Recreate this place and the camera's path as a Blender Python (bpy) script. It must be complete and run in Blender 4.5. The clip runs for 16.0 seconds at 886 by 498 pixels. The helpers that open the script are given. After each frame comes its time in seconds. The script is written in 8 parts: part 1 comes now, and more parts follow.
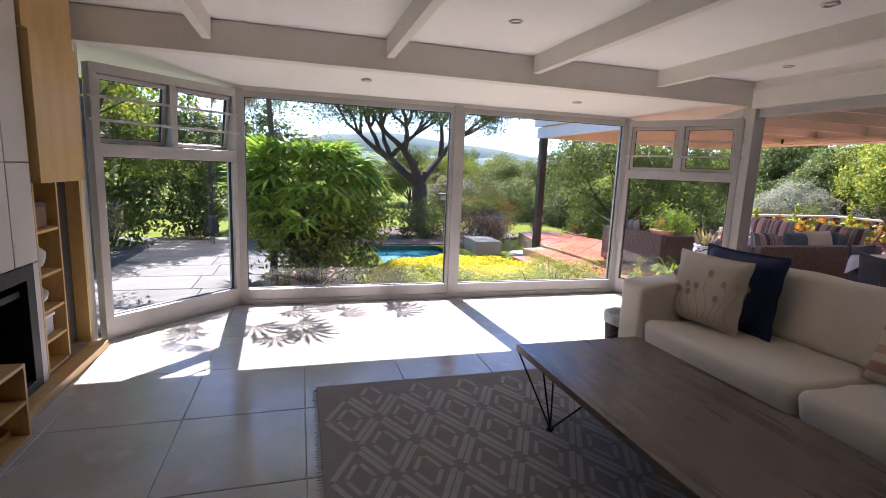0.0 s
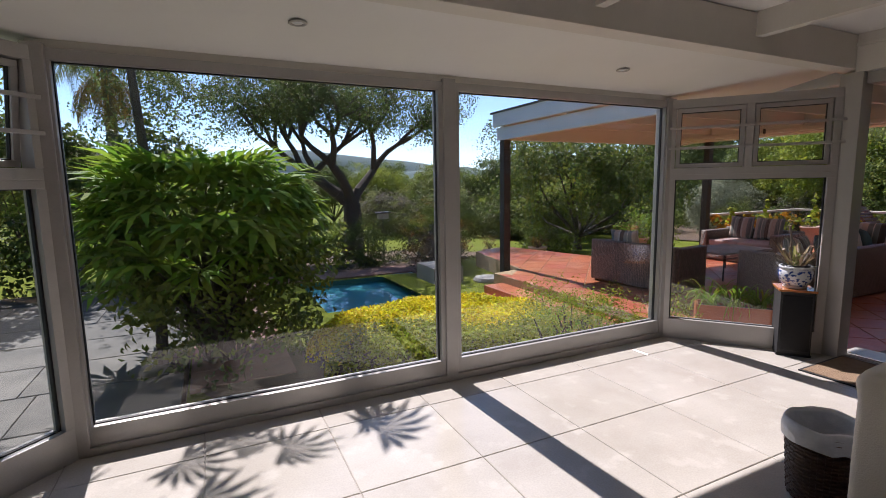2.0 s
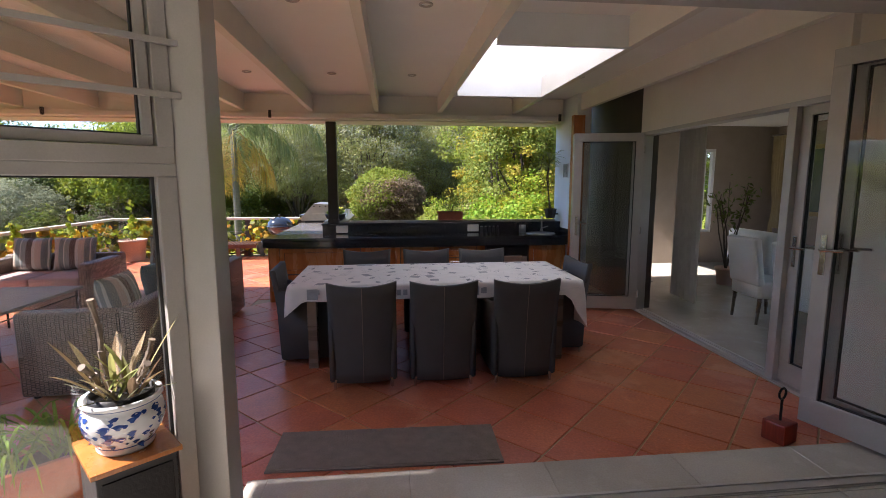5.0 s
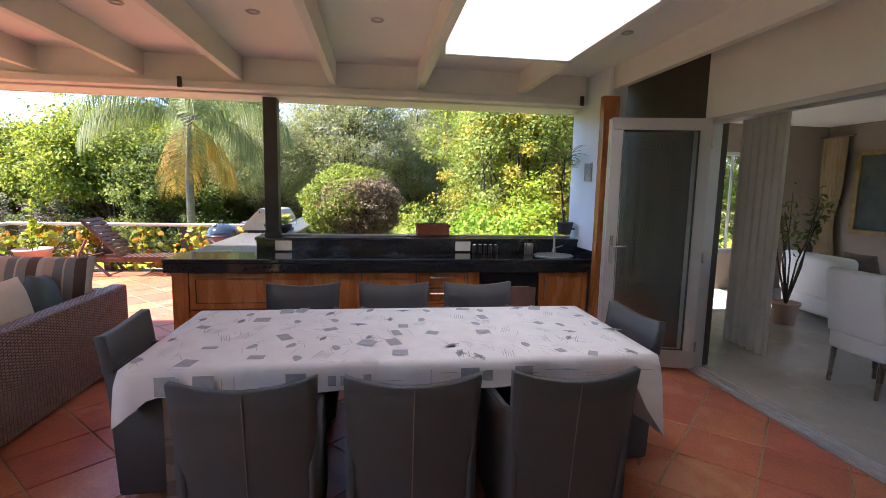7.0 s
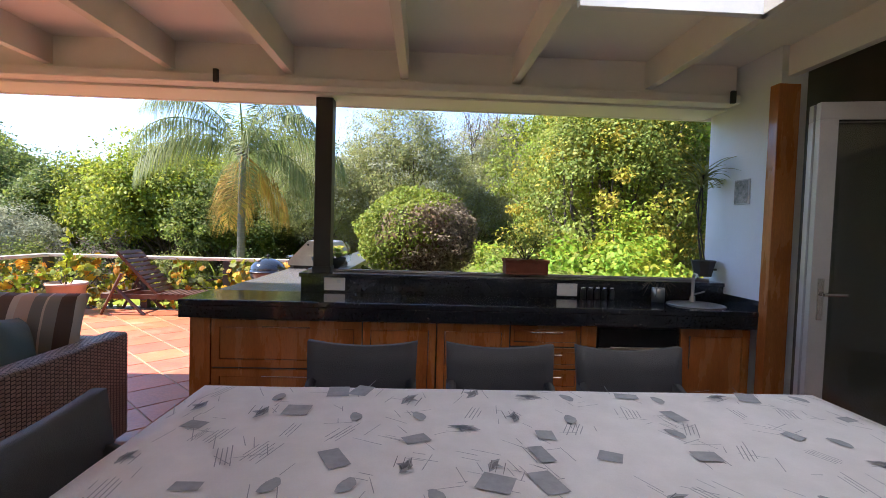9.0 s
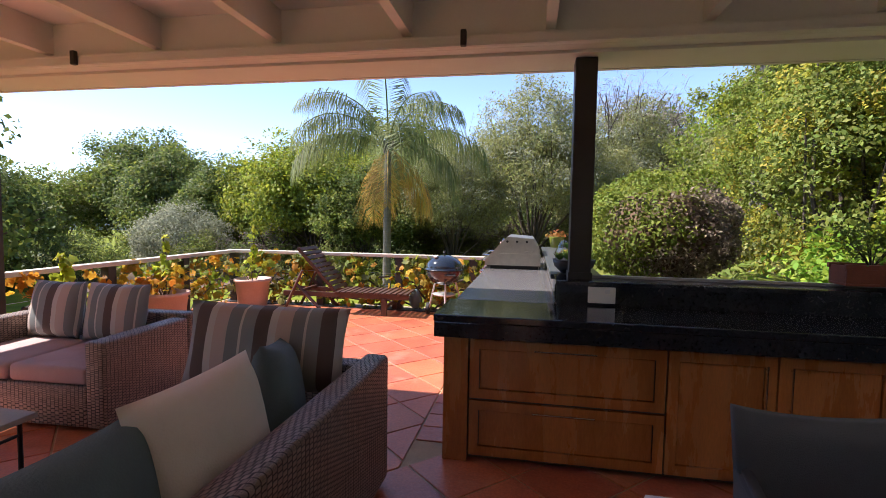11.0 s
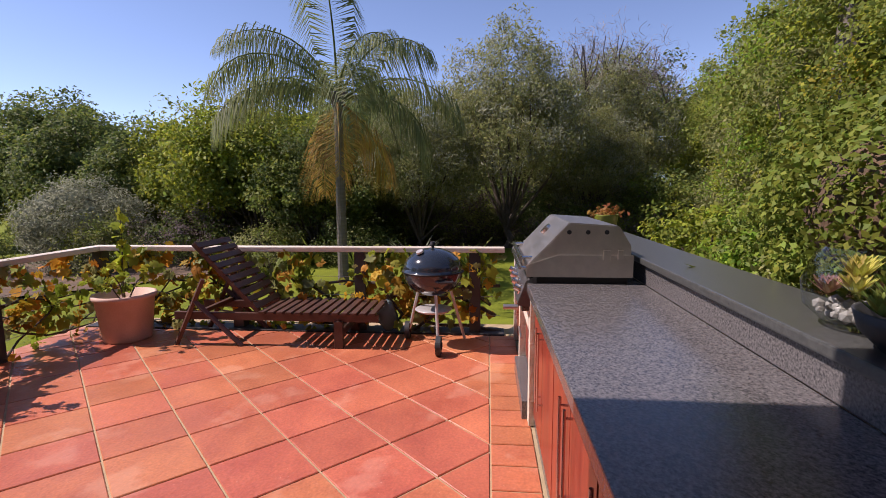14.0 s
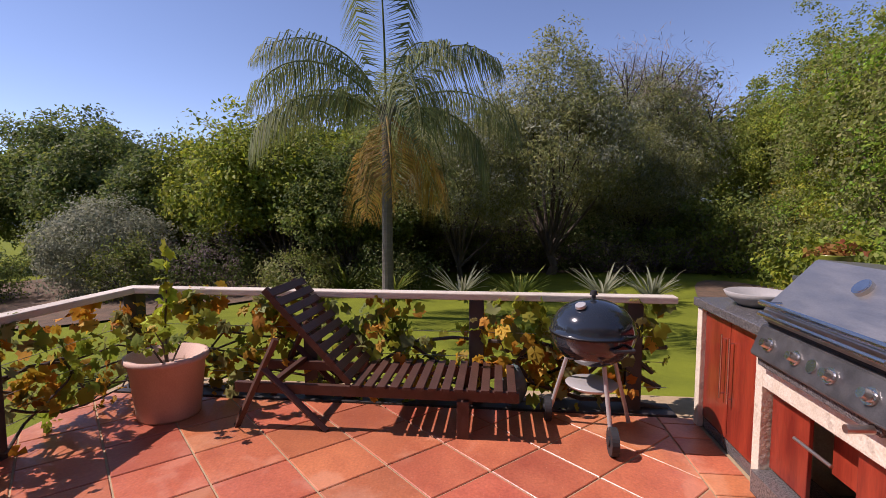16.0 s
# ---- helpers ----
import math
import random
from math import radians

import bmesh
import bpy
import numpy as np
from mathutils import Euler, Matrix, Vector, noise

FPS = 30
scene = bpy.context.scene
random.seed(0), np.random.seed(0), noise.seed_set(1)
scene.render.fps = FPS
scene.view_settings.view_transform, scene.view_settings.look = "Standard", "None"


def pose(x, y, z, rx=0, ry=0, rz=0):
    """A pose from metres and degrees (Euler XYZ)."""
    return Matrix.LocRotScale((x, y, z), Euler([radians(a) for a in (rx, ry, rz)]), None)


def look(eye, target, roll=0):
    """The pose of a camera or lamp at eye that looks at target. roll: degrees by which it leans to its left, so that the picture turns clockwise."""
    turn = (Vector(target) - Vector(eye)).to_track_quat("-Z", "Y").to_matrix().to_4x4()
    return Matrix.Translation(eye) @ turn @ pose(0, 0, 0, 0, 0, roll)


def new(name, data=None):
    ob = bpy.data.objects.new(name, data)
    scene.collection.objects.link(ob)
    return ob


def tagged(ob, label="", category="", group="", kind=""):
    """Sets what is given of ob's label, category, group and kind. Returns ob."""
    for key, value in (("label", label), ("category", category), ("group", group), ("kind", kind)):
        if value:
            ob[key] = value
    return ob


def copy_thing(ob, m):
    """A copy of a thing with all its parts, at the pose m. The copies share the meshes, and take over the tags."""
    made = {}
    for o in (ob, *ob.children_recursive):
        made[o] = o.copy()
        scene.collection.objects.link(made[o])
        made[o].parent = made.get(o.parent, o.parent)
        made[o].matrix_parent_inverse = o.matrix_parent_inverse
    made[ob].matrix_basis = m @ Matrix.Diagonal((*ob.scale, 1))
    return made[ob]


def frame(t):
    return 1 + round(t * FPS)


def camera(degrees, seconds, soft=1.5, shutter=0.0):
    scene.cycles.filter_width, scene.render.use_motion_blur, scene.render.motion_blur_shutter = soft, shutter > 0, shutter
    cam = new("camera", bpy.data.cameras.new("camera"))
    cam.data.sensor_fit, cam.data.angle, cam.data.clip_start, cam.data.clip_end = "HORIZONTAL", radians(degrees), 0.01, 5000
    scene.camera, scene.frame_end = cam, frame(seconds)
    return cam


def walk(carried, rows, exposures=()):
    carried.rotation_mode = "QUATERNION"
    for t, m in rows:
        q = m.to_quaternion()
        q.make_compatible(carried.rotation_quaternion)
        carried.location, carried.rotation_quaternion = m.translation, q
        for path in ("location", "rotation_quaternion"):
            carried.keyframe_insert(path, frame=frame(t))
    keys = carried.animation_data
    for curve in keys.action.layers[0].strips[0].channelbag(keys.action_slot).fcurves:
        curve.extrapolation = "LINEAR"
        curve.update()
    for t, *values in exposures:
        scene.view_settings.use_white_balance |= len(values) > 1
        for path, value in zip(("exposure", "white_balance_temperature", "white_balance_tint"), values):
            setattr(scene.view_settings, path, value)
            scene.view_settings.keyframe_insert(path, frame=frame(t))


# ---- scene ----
cam = camera(84.9, 16.0, 0.9)
PATH = [
    (0, (0.971, 0.453, 1.52), (1.535, 2.344, 1.199), 2.4),
    (0.5, (0.92, 0.927, 1.485), (1.206, 2.883, 1.186), 2.0),
    (1, (0.906, 1.465, 1.505), (1.158, 3.429, 1.224), 1.3),
    (1.5, (0.982, 2.081, 1.503), (1.455, 4.006, 1.239), 0.3),
    (2, (1.113, 2.692, 1.506), (1.971, 4.479, 1.242), -0.9),
    (2.5, (1.419, 3.248, 1.531), (2.728, 4.732, 1.241), -2.3),
    (3, (1.845, 3.661, 1.491), (3.525, 4.705, 1.199), -2.3),
    (3.5, (2.327, 3.921, 1.484), (4.22, 4.499, 1.197), -2.2),
    (4, (2.831, 4.026, 1.474), (4.801, 4.218, 1.188), -1.8),
    (4.5, (3.365, 4.177, 1.501), (5.338, 4.055, 1.196), -1.2),
    (6.8, (5.633, 3.848, 1.422), (7.597, 3.556, 1.185), 1.0),
    (7, (5.768, 3.889, 1.46), (7.734, 3.612, 1.212), 1.2),
    (7.5, (6.093, 3.926, 1.467), (8.065, 3.696, 1.227), 1.4),
    (8, (6.406, 3.934, 1.429), (8.387, 3.739, 1.231), 1.6),
    (8.5, (6.706, 4.015, 1.335), (8.694, 3.857, 1.188), 1.55),
    (9, (7.053, 4.139, 1.298), (9.049, 4.055, 1.218), 1.7),
    (9.5, (7.33, 4.375, 1.343), (9.328, 4.419, 1.27), 1.8),
    (10, (7.487, 4.834, 1.341), (9.478, 5.011, 1.27), 1.6),
    (10.2, (7.518, 4.937, 1.283), (9.5, 5.201, 1.233), 1.9),
    (12.3, (8.841, 5.739, 1.387), (10.792, 6.135, 1.201), -0.6),
    (12.5, (9.036, 5.767, 1.394), (10.992, 6.137, 1.2), -0.6),
    (13, (9.501, 5.844, 1.385), (11.462, 6.17, 1.167), -0.7),
    (13.5, (9.949, 5.919, 1.356), (11.915, 6.191, 1.11), -0.7),
    (14, (10.312, 6.025, 1.319), (12.288, 6.209, 1.067), -0.4),
    (14.5, (10.64, 6.239, 1.295), (12.624, 6.322, 1.059), -0.1),
    (15, (10.938, 6.521, 1.294), (12.927, 6.498, 1.087), 0.5),
    (15.5, (11.205, 6.844, 1.344), (13.197, 6.827, 1.162), 0.5),
    (16, (11.414, 7.144, 1.374), (13.394, 7.369, 1.205), -0.1),
]
EXPOSURES = [(0, 2.45, 6000, 26), (0.5, 2.25, 6000, 26), (1, 1.95, 6050, 24), (1.6, 1.22, 6150, 22), (2.5, 1.08, 6350, 20), (3.3, 1.32, 6500, 18), (4, 1.86, 6500, 18), (4.7, 2.12, 6500, 18), (6, 2.7, 6450, 18), (7, 2.88, 6400, 18), (9, 2.4, 6400, 16), (10.2, 2.05, 6500, 16), (11.3, 1.65, 6500, 20), (12.3, 1.48, 6600, 26), (13.5, 0.95, 6750, 28), (16, 0.6, 6700, 30)]
walk(cam, [(t, look(eye, target, roll)) for t, eye, target, roll in PATH], EXPOSURES)

# ---- world and sun ----
world = bpy.data.worlds.new("sky")
scene.world = world
world.use_nodes = True
sky = world.node_tree.nodes.new("ShaderNodeTexSky")
sky.sky_type = "NISHITA"
sky.sun_disc = False
SUN = Vector((-0.045, 0.87, 1.0)).normalized()
sky.sun_elevation = math.asin(SUN.z)
sky.sun_rotation = math.atan2(SUN.x, SUN.y)
sky.altitude = 1500
sky.air_density, sky.dust_density, sky.ozone_density = 0.8, 0.0, 2.0
world.node_tree.links.new(sky.outputs[0], world.node_tree.nodes["Background"].inputs[0])
world.node_tree.nodes["Background"].inputs[1].default_value = 0.112
sun_data = bpy.data.lights.new("sun", "SUN")
sun_data.energy, sun_data.angle, sun_data.color = 3.7, radians(0.53), (1.0, 0.955, 0.89)
sun = new("sun", sun_data)
sun.matrix_world = look(SUN * 50, (0, 0, 0))

# ---- materials ----
F = -0.12          # terrace floor
G = -0.45          # garden ground beside the house


def material(name, color, rough=0.5, color2=None, scale=6.0, fine=0.0, bump=0.0, bump_scale=60.0, metal=0.0, spread=0.0, coat=0.0, mix=0.6, spec=0.5, stretch=None, island=False, sheen=0.0, soft=0.0, patch=None):
    """A surface with stains at one scale and grain at another; spread varies it from piece to piece."""
    m = bpy.data.materials.new(name)
    m.use_nodes = True
    nt = m.node_tree
    n, ln = nt.nodes, nt.links
    b = n["Principled BSDF"]
    b.inputs["Roughness"].default_value = rough
    b.inputs["Metallic"].default_value = metal
    b.inputs["Specular IOR Level"].default_value = spec
    b.inputs["Coat Weight"].default_value = coat
    b.inputs["Sheen Weight"].default_value = sheen
    co = n.new("ShaderNodeTexCoord")
    src = co.outputs["Object"]
    if stretch:
        mp = n.new("ShaderNodeMapping")
        mp.inputs["Scale"].default_value = stretch
        ln.new(src, mp.inputs[0])
        src = mp.outputs[0]
    nz = n.new("ShaderNodeTexNoise")
    nz.inputs["Scale"].default_value, nz.inputs["Detail"].default_value, nz.inputs["Roughness"].default_value = scale, 6, 0.6
    ln.new(src, nz.inputs["Vector"])
    ramp = n.new("ShaderNodeValToRGB")
    ramp.color_ramp.elements[0].position, ramp.color_ramp.elements[1].position = 0.5 - mix / 2 * 0.6, 0.5 + mix / 2 * 0.6
    c2 = color2 or [c * 0.82 for c in color]
    ramp.color_ramp.elements[0].color, ramp.color_ramp.elements[1].color = (*c2, 1), (*color, 1)
    ln.new(nz.outputs[0], ramp.inputs[0])
    out = ramp.outputs[0]
    if fine:
        fz = n.new("ShaderNodeTexNoise")
        fz.inputs["Scale"].default_value, fz.inputs["Detail"].default_value = bump_scale * 2.5, 3
        ln.new(src, fz.inputs["Vector"])
        mx = n.new("ShaderNodeMix")
        mx.data_type, mx.blend_type = "RGBA", "OVERLAY"
        mx.inputs[0].default_value = fine
        ln.new(out, mx.inputs[6]), ln.new(fz.outputs[0], mx.inputs[7])
        out = mx.outputs[2]
    if patch:
        for sc_, lo_, hi_, amount, tone in patch:
            pz = n.new("ShaderNodeTexNoise")
            pz.inputs["Scale"].default_value, pz.inputs["Detail"].default_value, pz.inputs["Roughness"].default_value = sc_, 5, 0.55
            ln.new(src, pz.inputs["Vector"])
            pm = n.new("ShaderNodeMapRange")
            pm.interpolation_type = "SMOOTHSTEP"
            pm.inputs[1].default_value, pm.inputs[2].default_value, pm.inputs[4].default_value = lo_, hi_, amount
            ln.new(pz.outputs[0], pm.inputs[0])
            px_mix = n.new("ShaderNodeMix")
            px_mix.data_type = "RGBA"
            px_mix.inputs[7].default_value = (*tone, 1)
            ln.new(pm.outputs[0], px_mix.inputs[0]), ln.new(out, px_mix.inputs[6])
            out = px_mix.outputs[2]
    if spread:
        hs = n.new("ShaderNodeHueSaturation")
        if island:
            rnd = n.new("ShaderNodeNewGeometry").outputs["Random Per Island"]
        else:
            rnd = n.new("ShaderNodeObjectInfo").outputs["Random"]
        mr = n.new("ShaderNodeMapRange")
        mr.inputs[3].default_value, mr.inputs[4].default_value = 1 - spread, 1 + spread
        ln.new(rnd, mr.inputs[0]), ln.new(mr.outputs[0], hs.inputs["Value"]), ln.new(out, hs.inputs["Color"])
        mh = n.new("ShaderNodeMapRange")
        mh.inputs[3].default_value, mh.inputs[4].default_value = 0.5 - spread * 0.08, 0.5 + spread * 0.08
        wn = n.new("ShaderNodeTexWhiteNoise")
        wn.noise_dimensions = "1D"
        ln.new(rnd, wn.inputs["W"]), ln.new(wn.outputs[0], mh.inputs[0]), ln.new(mh.outputs[0], hs.inputs["Hue"])
        out = hs.outputs[0]
    ln.new(out, b.inputs["Base Color"])
    if bump:
        bz = n.new("ShaderNodeTexNoise")
        bz.inputs["Scale"].default_value, bz.inputs["Detail"].default_value = bump_scale, 4
        ln.new(src, bz.inputs["Vector"])
        bp = n.new("ShaderNodeBump")
        bp.inputs["Strength"].default_value, bp.inputs["Distance"].default_value = bump, 0.01
        ln.new(bz.outputs[0], bp.inputs["Height"]), ln.new(bp.outputs[0], b.inputs["Normal"])
    rr = n.new("ShaderNodeMapRange")
    rr.inputs[3].default_value, rr.inputs[4].default_value = max(rough - 0.07, 0.02), min(rough + 0.09, 1)
    ln.new(nz.outputs[0], rr.inputs[0]), ln.new(rr.outputs[0], b.inputs["Roughness"])
    if soft:
        tr = n.new("ShaderNodeBsdfTranslucent")
        ln.new(out, tr.inputs[0])
        ms = n.new("ShaderNodeMixShader")
        ms.inputs[0].default_value = soft
        ln.new(b.outputs[0], ms.inputs[1]), ln.new(tr.outputs[0], ms.inputs[2])
        ln.new(ms.outputs[0], n["Material Output"].inputs[0])
    return m


def glass_material(name, tint=(1, 1, 1), gloss=1.0):
    m = bpy.data.materials.new(name)
    m.use_nodes = True
    n, ln = m.node_tree.nodes, m.node_tree.links
    n.remove(n["Principled BSDF"])
    tr, gl, mx = n.new("ShaderNodeBsdfTransparent"), n.new("ShaderNodeBsdfGlossy"), n.new("ShaderNodeMixShader")
    fr = n.new("ShaderNodeLayerWeight")
    fr.inputs[0].default_value = 0.5
    pw = n.new("ShaderNodeMath")
    pw.operation = "POWER"
    pw.inputs[1].default_value = 4.0
    ml = n.new("ShaderNodeMath")
    ml.operation = "MULTIPLY_ADD"
    ml.inputs[1].default_value, ml.inputs[2].default_value = gloss * 1.15, 0.06
    gl.inputs["Roughness"].default_value = 0.0
    tr.inputs[0].default_value = (*tint, 1)
    ln.new(fr.outputs["Facing"], pw.inputs[0]), ln.new(pw.outputs[0], ml.inputs[0]), ln.new(ml.outputs[0], mx.inputs[0])
    ln.new(tr.outputs[0], mx.inputs[1]), ln.new(gl.outputs[0], mx.inputs[2])
    ln.new(mx.outputs[0], n["Material Output"].inputs[0])
    return m


M_TILE = material("cream_porcelain", (0.53, 0.50, 0.45), 0.16, (0.42, 0.39, 0.34), 1.4, 0.15, 0.02, 40, spread=0.04, patch=[(5.0, 0.56, 0.68, 0.3, (0.66, 0.63, 0.58)), (2.6, 0.62, 0.68, 0.28, (0.40, 0.36, 0.31)), (22, 0.64, 0.72, 0.3, (0.42, 0.38, 0.33))])
M_GROUT = material("tile_grout", (0.40, 0.37, 0.33), 0.85, None, 9, 0.2, 0.2, 120)
BLOOM = [(1.9, 0.55, 0.64, 0.42, (0.62, 0.29, 0.18)), (0.8, 0.57, 0.66, 0.4, (0.26, 0.072, 0.042)), (60, 0.66, 0.72, 0.35, (0.72, 0.42, 0.30))]
M_TERRA = material("terracotta", (0.53, 0.168, 0.078), 0.34, (0.39, 0.108, 0.055), 3.2, 0.35, 0.25, 26, spread=0.11, patch=BLOOM)
M_TERRA_GROUT = material("sandy_grout", (0.42, 0.31, 0.18), 0.9, None, 14, 0.3, 0.3, 120)
M_WALL = material("cream_plaster", (0.78, 0.74, 0.67), 0.75, (0.72, 0.68, 0.61), 2.2, 0.06, 0.12, 45)
M_CEIL = material("white_ceiling_paint", (0.86, 0.84, 0.80), 0.7, (0.82, 0.80, 0.76), 1.6, 0.05, 0.08, 30)
M_BEAM = material("cream_beam_paint", (0.77, 0.73, 0.66), 0.5, (0.72, 0.68, 0.61), 3.0, 0.08, 0.12, 40)
M_ALU = material("grey_aluminium", (0.50, 0.48, 0.46), 0.38, (0.45, 0.43, 0.41), 5, 0.08, 0.04, 60, metal=0.35)
M_RUBBER = material("black_rubber", (0.025, 0.025, 0.027), 0.6, None, 20, 0.1, 0.1, 90)
M_GLASS = glass_material("window_glass", (0.93, 0.95, 0.94), 0.9)
M_OAK = material("yellow_oak", (0.62, 0.41, 0.16), 0.42, (0.50, 0.31, 0.11), 5, 0.2, 0.08, 50, stretch=(1, 1, 0.12))
M_DARKWOOD = material("dark_stained_wood", (0.15, 0.115, 0.088), 0.27, (0.10, 0.075, 0.058), 7, 0.25, 0.1, 60, stretch=(1, 0.1, 1))
M_FABRIC = material("cream_linen", (0.80, 0.73, 0.63), 0.9, (0.74, 0.67, 0.57), 4, 0.15, 0.25, 160, sheen=0.2)
M_NAVY = material("navy_cotton", (0.012, 0.025, 0.105), 0.85, (0.008, 0.017, 0.075), 6, 0.15, 0.25, 160, sheen=0.2)
M_IRON = material("black_iron", (0.018, 0.018, 0.02), 0.45, None, 20, 0.1, 0.15, 90, metal=0.5)
M_GRANITE = material("black_granite", (0.028, 0.029, 0.033), 0.07, (0.012, 0.012, 0.014), 55, 0.25, 0.0, 120, spec=0.6)
M_GRANITE_G = material("grey_granite", (0.185, 0.172, 0.165), 0.22, (0.034, 0.033, 0.035), 115, 0.6, 0.03, 160, mix=0.55)
M_CABINET = material("red_brown_cabinet_wood", (0.50, 0.19, 0.05), 0.26, (0.31, 0.10, 0.026), 5, 0.25, 0.05, 50, stretch=(1, 1, 0.2), coat=0.35)
M_REDWOOD = material("red_varnished_wood", (0.35, 0.048, 0.021), 0.32, (0.17, 0.02, 0.012), 9, 0.3, 0.08, 50, stretch=(1, 1, 0.14), coat=0.2)
M_GREYCHAIR = material("charcoal_woven_vinyl", (0.062, 0.058, 0.057), 0.62, (0.047, 0.044, 0.044), 5, 0.3, 0.4, 260)
M_CLOTH = material("printed_tablecloth", (0.74, 0.71, 0.69), 0.8, (0.66, 0.63, 0.61), 9, 0.1, 0.1, 120)
M_POST = material("dark_grey_post_paint", (0.042, 0.037, 0.036), 0.5, (0.03, 0.027, 0.026), 8, 0.15, 0.12, 50)
M_STEEL = material("brushed_steel", (0.56, 0.52, 0.47), 0.38, (0.48, 0.45, 0.41), 18, 0.15, 0.05, 120, metal=1.0, stretch=(0.2, 1, 1))
M_CHROME = material("satin_chrome", (0.72, 0.71, 0.69), 0.2, None, 12, 0.05, metal=1.0)
M_PAINTWHITE = material("white_wall_paint", (0.78, 0.79, 0.79), 0.7, (0.71, 0.72, 0.72), 2, 0.06, 0.12, 45)
M_RAIL = material("weathered_pale_timber", (0.68, 0.61, 0.50), 0.6, (0.52, 0.45, 0.36), 9, 0.3, 0.2, 70, stretch=(0.15, 0.15, 1))
M_LAWN = material("lawn_turf", (0.175, 0.205, 0.022), 0.95, (0.12, 0.145, 0.018), 1.3, 0.5, 0.9, 40, spec=0.08)
M_SOIL = material("garden_soil", (0.105, 0.068, 0.044), 0.95, (0.06, 0.042, 0.03), 3, 0.4, 0.8, 25)
M_CONCRETE = material("pale_concrete_slab", (0.34, 0.325, 0.30), 0.8, (0.26, 0.25, 0.23), 2.5, 0.2, 0.2, 60, spread=0.06)
M_BRICKPAVE = material("brick_coping", (0.30, 0.16, 0.12), 0.8, (0.22, 0.12, 0.09), 6, 0.3, 0.3, 60, spread=0.15)
M_BARK = material("grey_brown_bark", (0.105, 0.08, 0.06), 0.9, (0.05, 0.038, 0.03), 9, 0.4, 0.8, 35, stretch=(1, 1, 0.3))
M_PALE_BARK = material("pale_palm_bark", (0.19, 0.165, 0.14), 0.9, (0.12, 0.105, 0.09), 9, 0.3, 0.6, 30, stretch=(0.4, 0.4, 2.5))


def leaf_material(name, a, b, soft=0.45, rough=0.62):
    return material(name, a, rough, b, 1.6, 0.0, 0.0, spread=0.35, island=True, soft=soft, mix=0.8, spec=0.28)


L_DARK = leaf_material("dark_green_leaf", (0.135, 0.175, 0.045), (0.088, 0.122, 0.032))
L_MID = leaf_material("mid_green_leaf", (0.235, 0.28, 0.052), (0.15, 0.19, 0.035))
L_OLIVE = leaf_material("olive_green_leaf", (0.30, 0.31, 0.11), (0.205, 0.22, 0.078))
L_GREY = leaf_material("grey_green_leaf", (0.33, 0.345, 0.235), (0.24, 0.255, 0.165))
L_YELLOW = leaf_material("yellow_green_leaf", (0.36, 0.38, 0.04), (0.2, 0.26, 0.03))
L_GOLD = leaf_material("golden_privet_leaf", (0.80, 0.68, 0.02), (0.60, 0.55, 0.02))
L_BRIGHT = leaf_material("bright_green_leaf", (0.29, 0.42, 0.045), (0.16, 0.27, 0.03))
L_AUTUMN = leaf_material("autumn_vine_leaf", (0.62, 0.30, 0.035), (0.42, 0.28, 0.03))
L_PURPLE = leaf_material("dusky_purple_leaf", (0.20, 0.15, 0.15), (0.14, 0.11, 0.095))
L_PALM = leaf_material("palm_green_leaf", (0.19, 0.22, 0.075), (0.12, 0.15, 0.05))
L_DRY = leaf_material("dry_palm_leaf", (0.50, 0.33, 0.07), (0.34, 0.22, 0.05))
L_BARE = leaf_material("bare_twig", (0.33, 0.27, 0.22), (0.22, 0.18, 0.15), 0.0, 0.9)
L_RED = leaf_material("reddish_leaf", (0.42, 0.16, 0.05), (0.25, 0.14, 0.035))


# ---- building helpers ----
def box(bm, x0, x1, y0, y1, z0, z1, bevel=0.0, m=None):
    made = bmesh.ops.create_cube(bm, size=1)["verts"]
    s = Matrix.Translation(((x0 + x1) / 2, (y0 + y1) / 2, (z0 + z1) / 2)) @ Matrix.Diagonal((abs(x1 - x0), abs(y1 - y0), abs(z1 - z0), 1))
    bmesh.ops.transform(bm, matrix=(m @ s) if m else s, verts=made)
    if bevel:
        edges = list({e for v in made for e in v.link_edges})
        bmesh.ops.bevel(bm, geom=edges, offset=bevel, segments=2, profile=0.6, affect="EDGES", clamp_overlap=True)
    return bm


def bx(x0, x1, y0, y1, z0, z1, bevel=0.0, m=None):
    return box(bmesh.new(), x0, x1, y0, y1, z0, z1, bevel, m)


def rod(bm, a, b, r0, r1=None, seg=10):
    a, b = Vector(a), Vector(b)
    d = b - a
    m = Matrix.Translation((a + b) / 2) @ d.to_track_quat("Z", "Y").to_matrix().to_4x4()
    bmesh.ops.create_cone(bm, cap_ends=True, segments=seg, radius1=r0, radius2=r0 if r1 is None else r1, depth=d.length, matrix=m)
    return bm


def tube(bm, pts, r, seg=8):
    for a, b in zip(pts[:-1], pts[1:]):
        rod(bm, a, b, r, r, seg)
    return bm


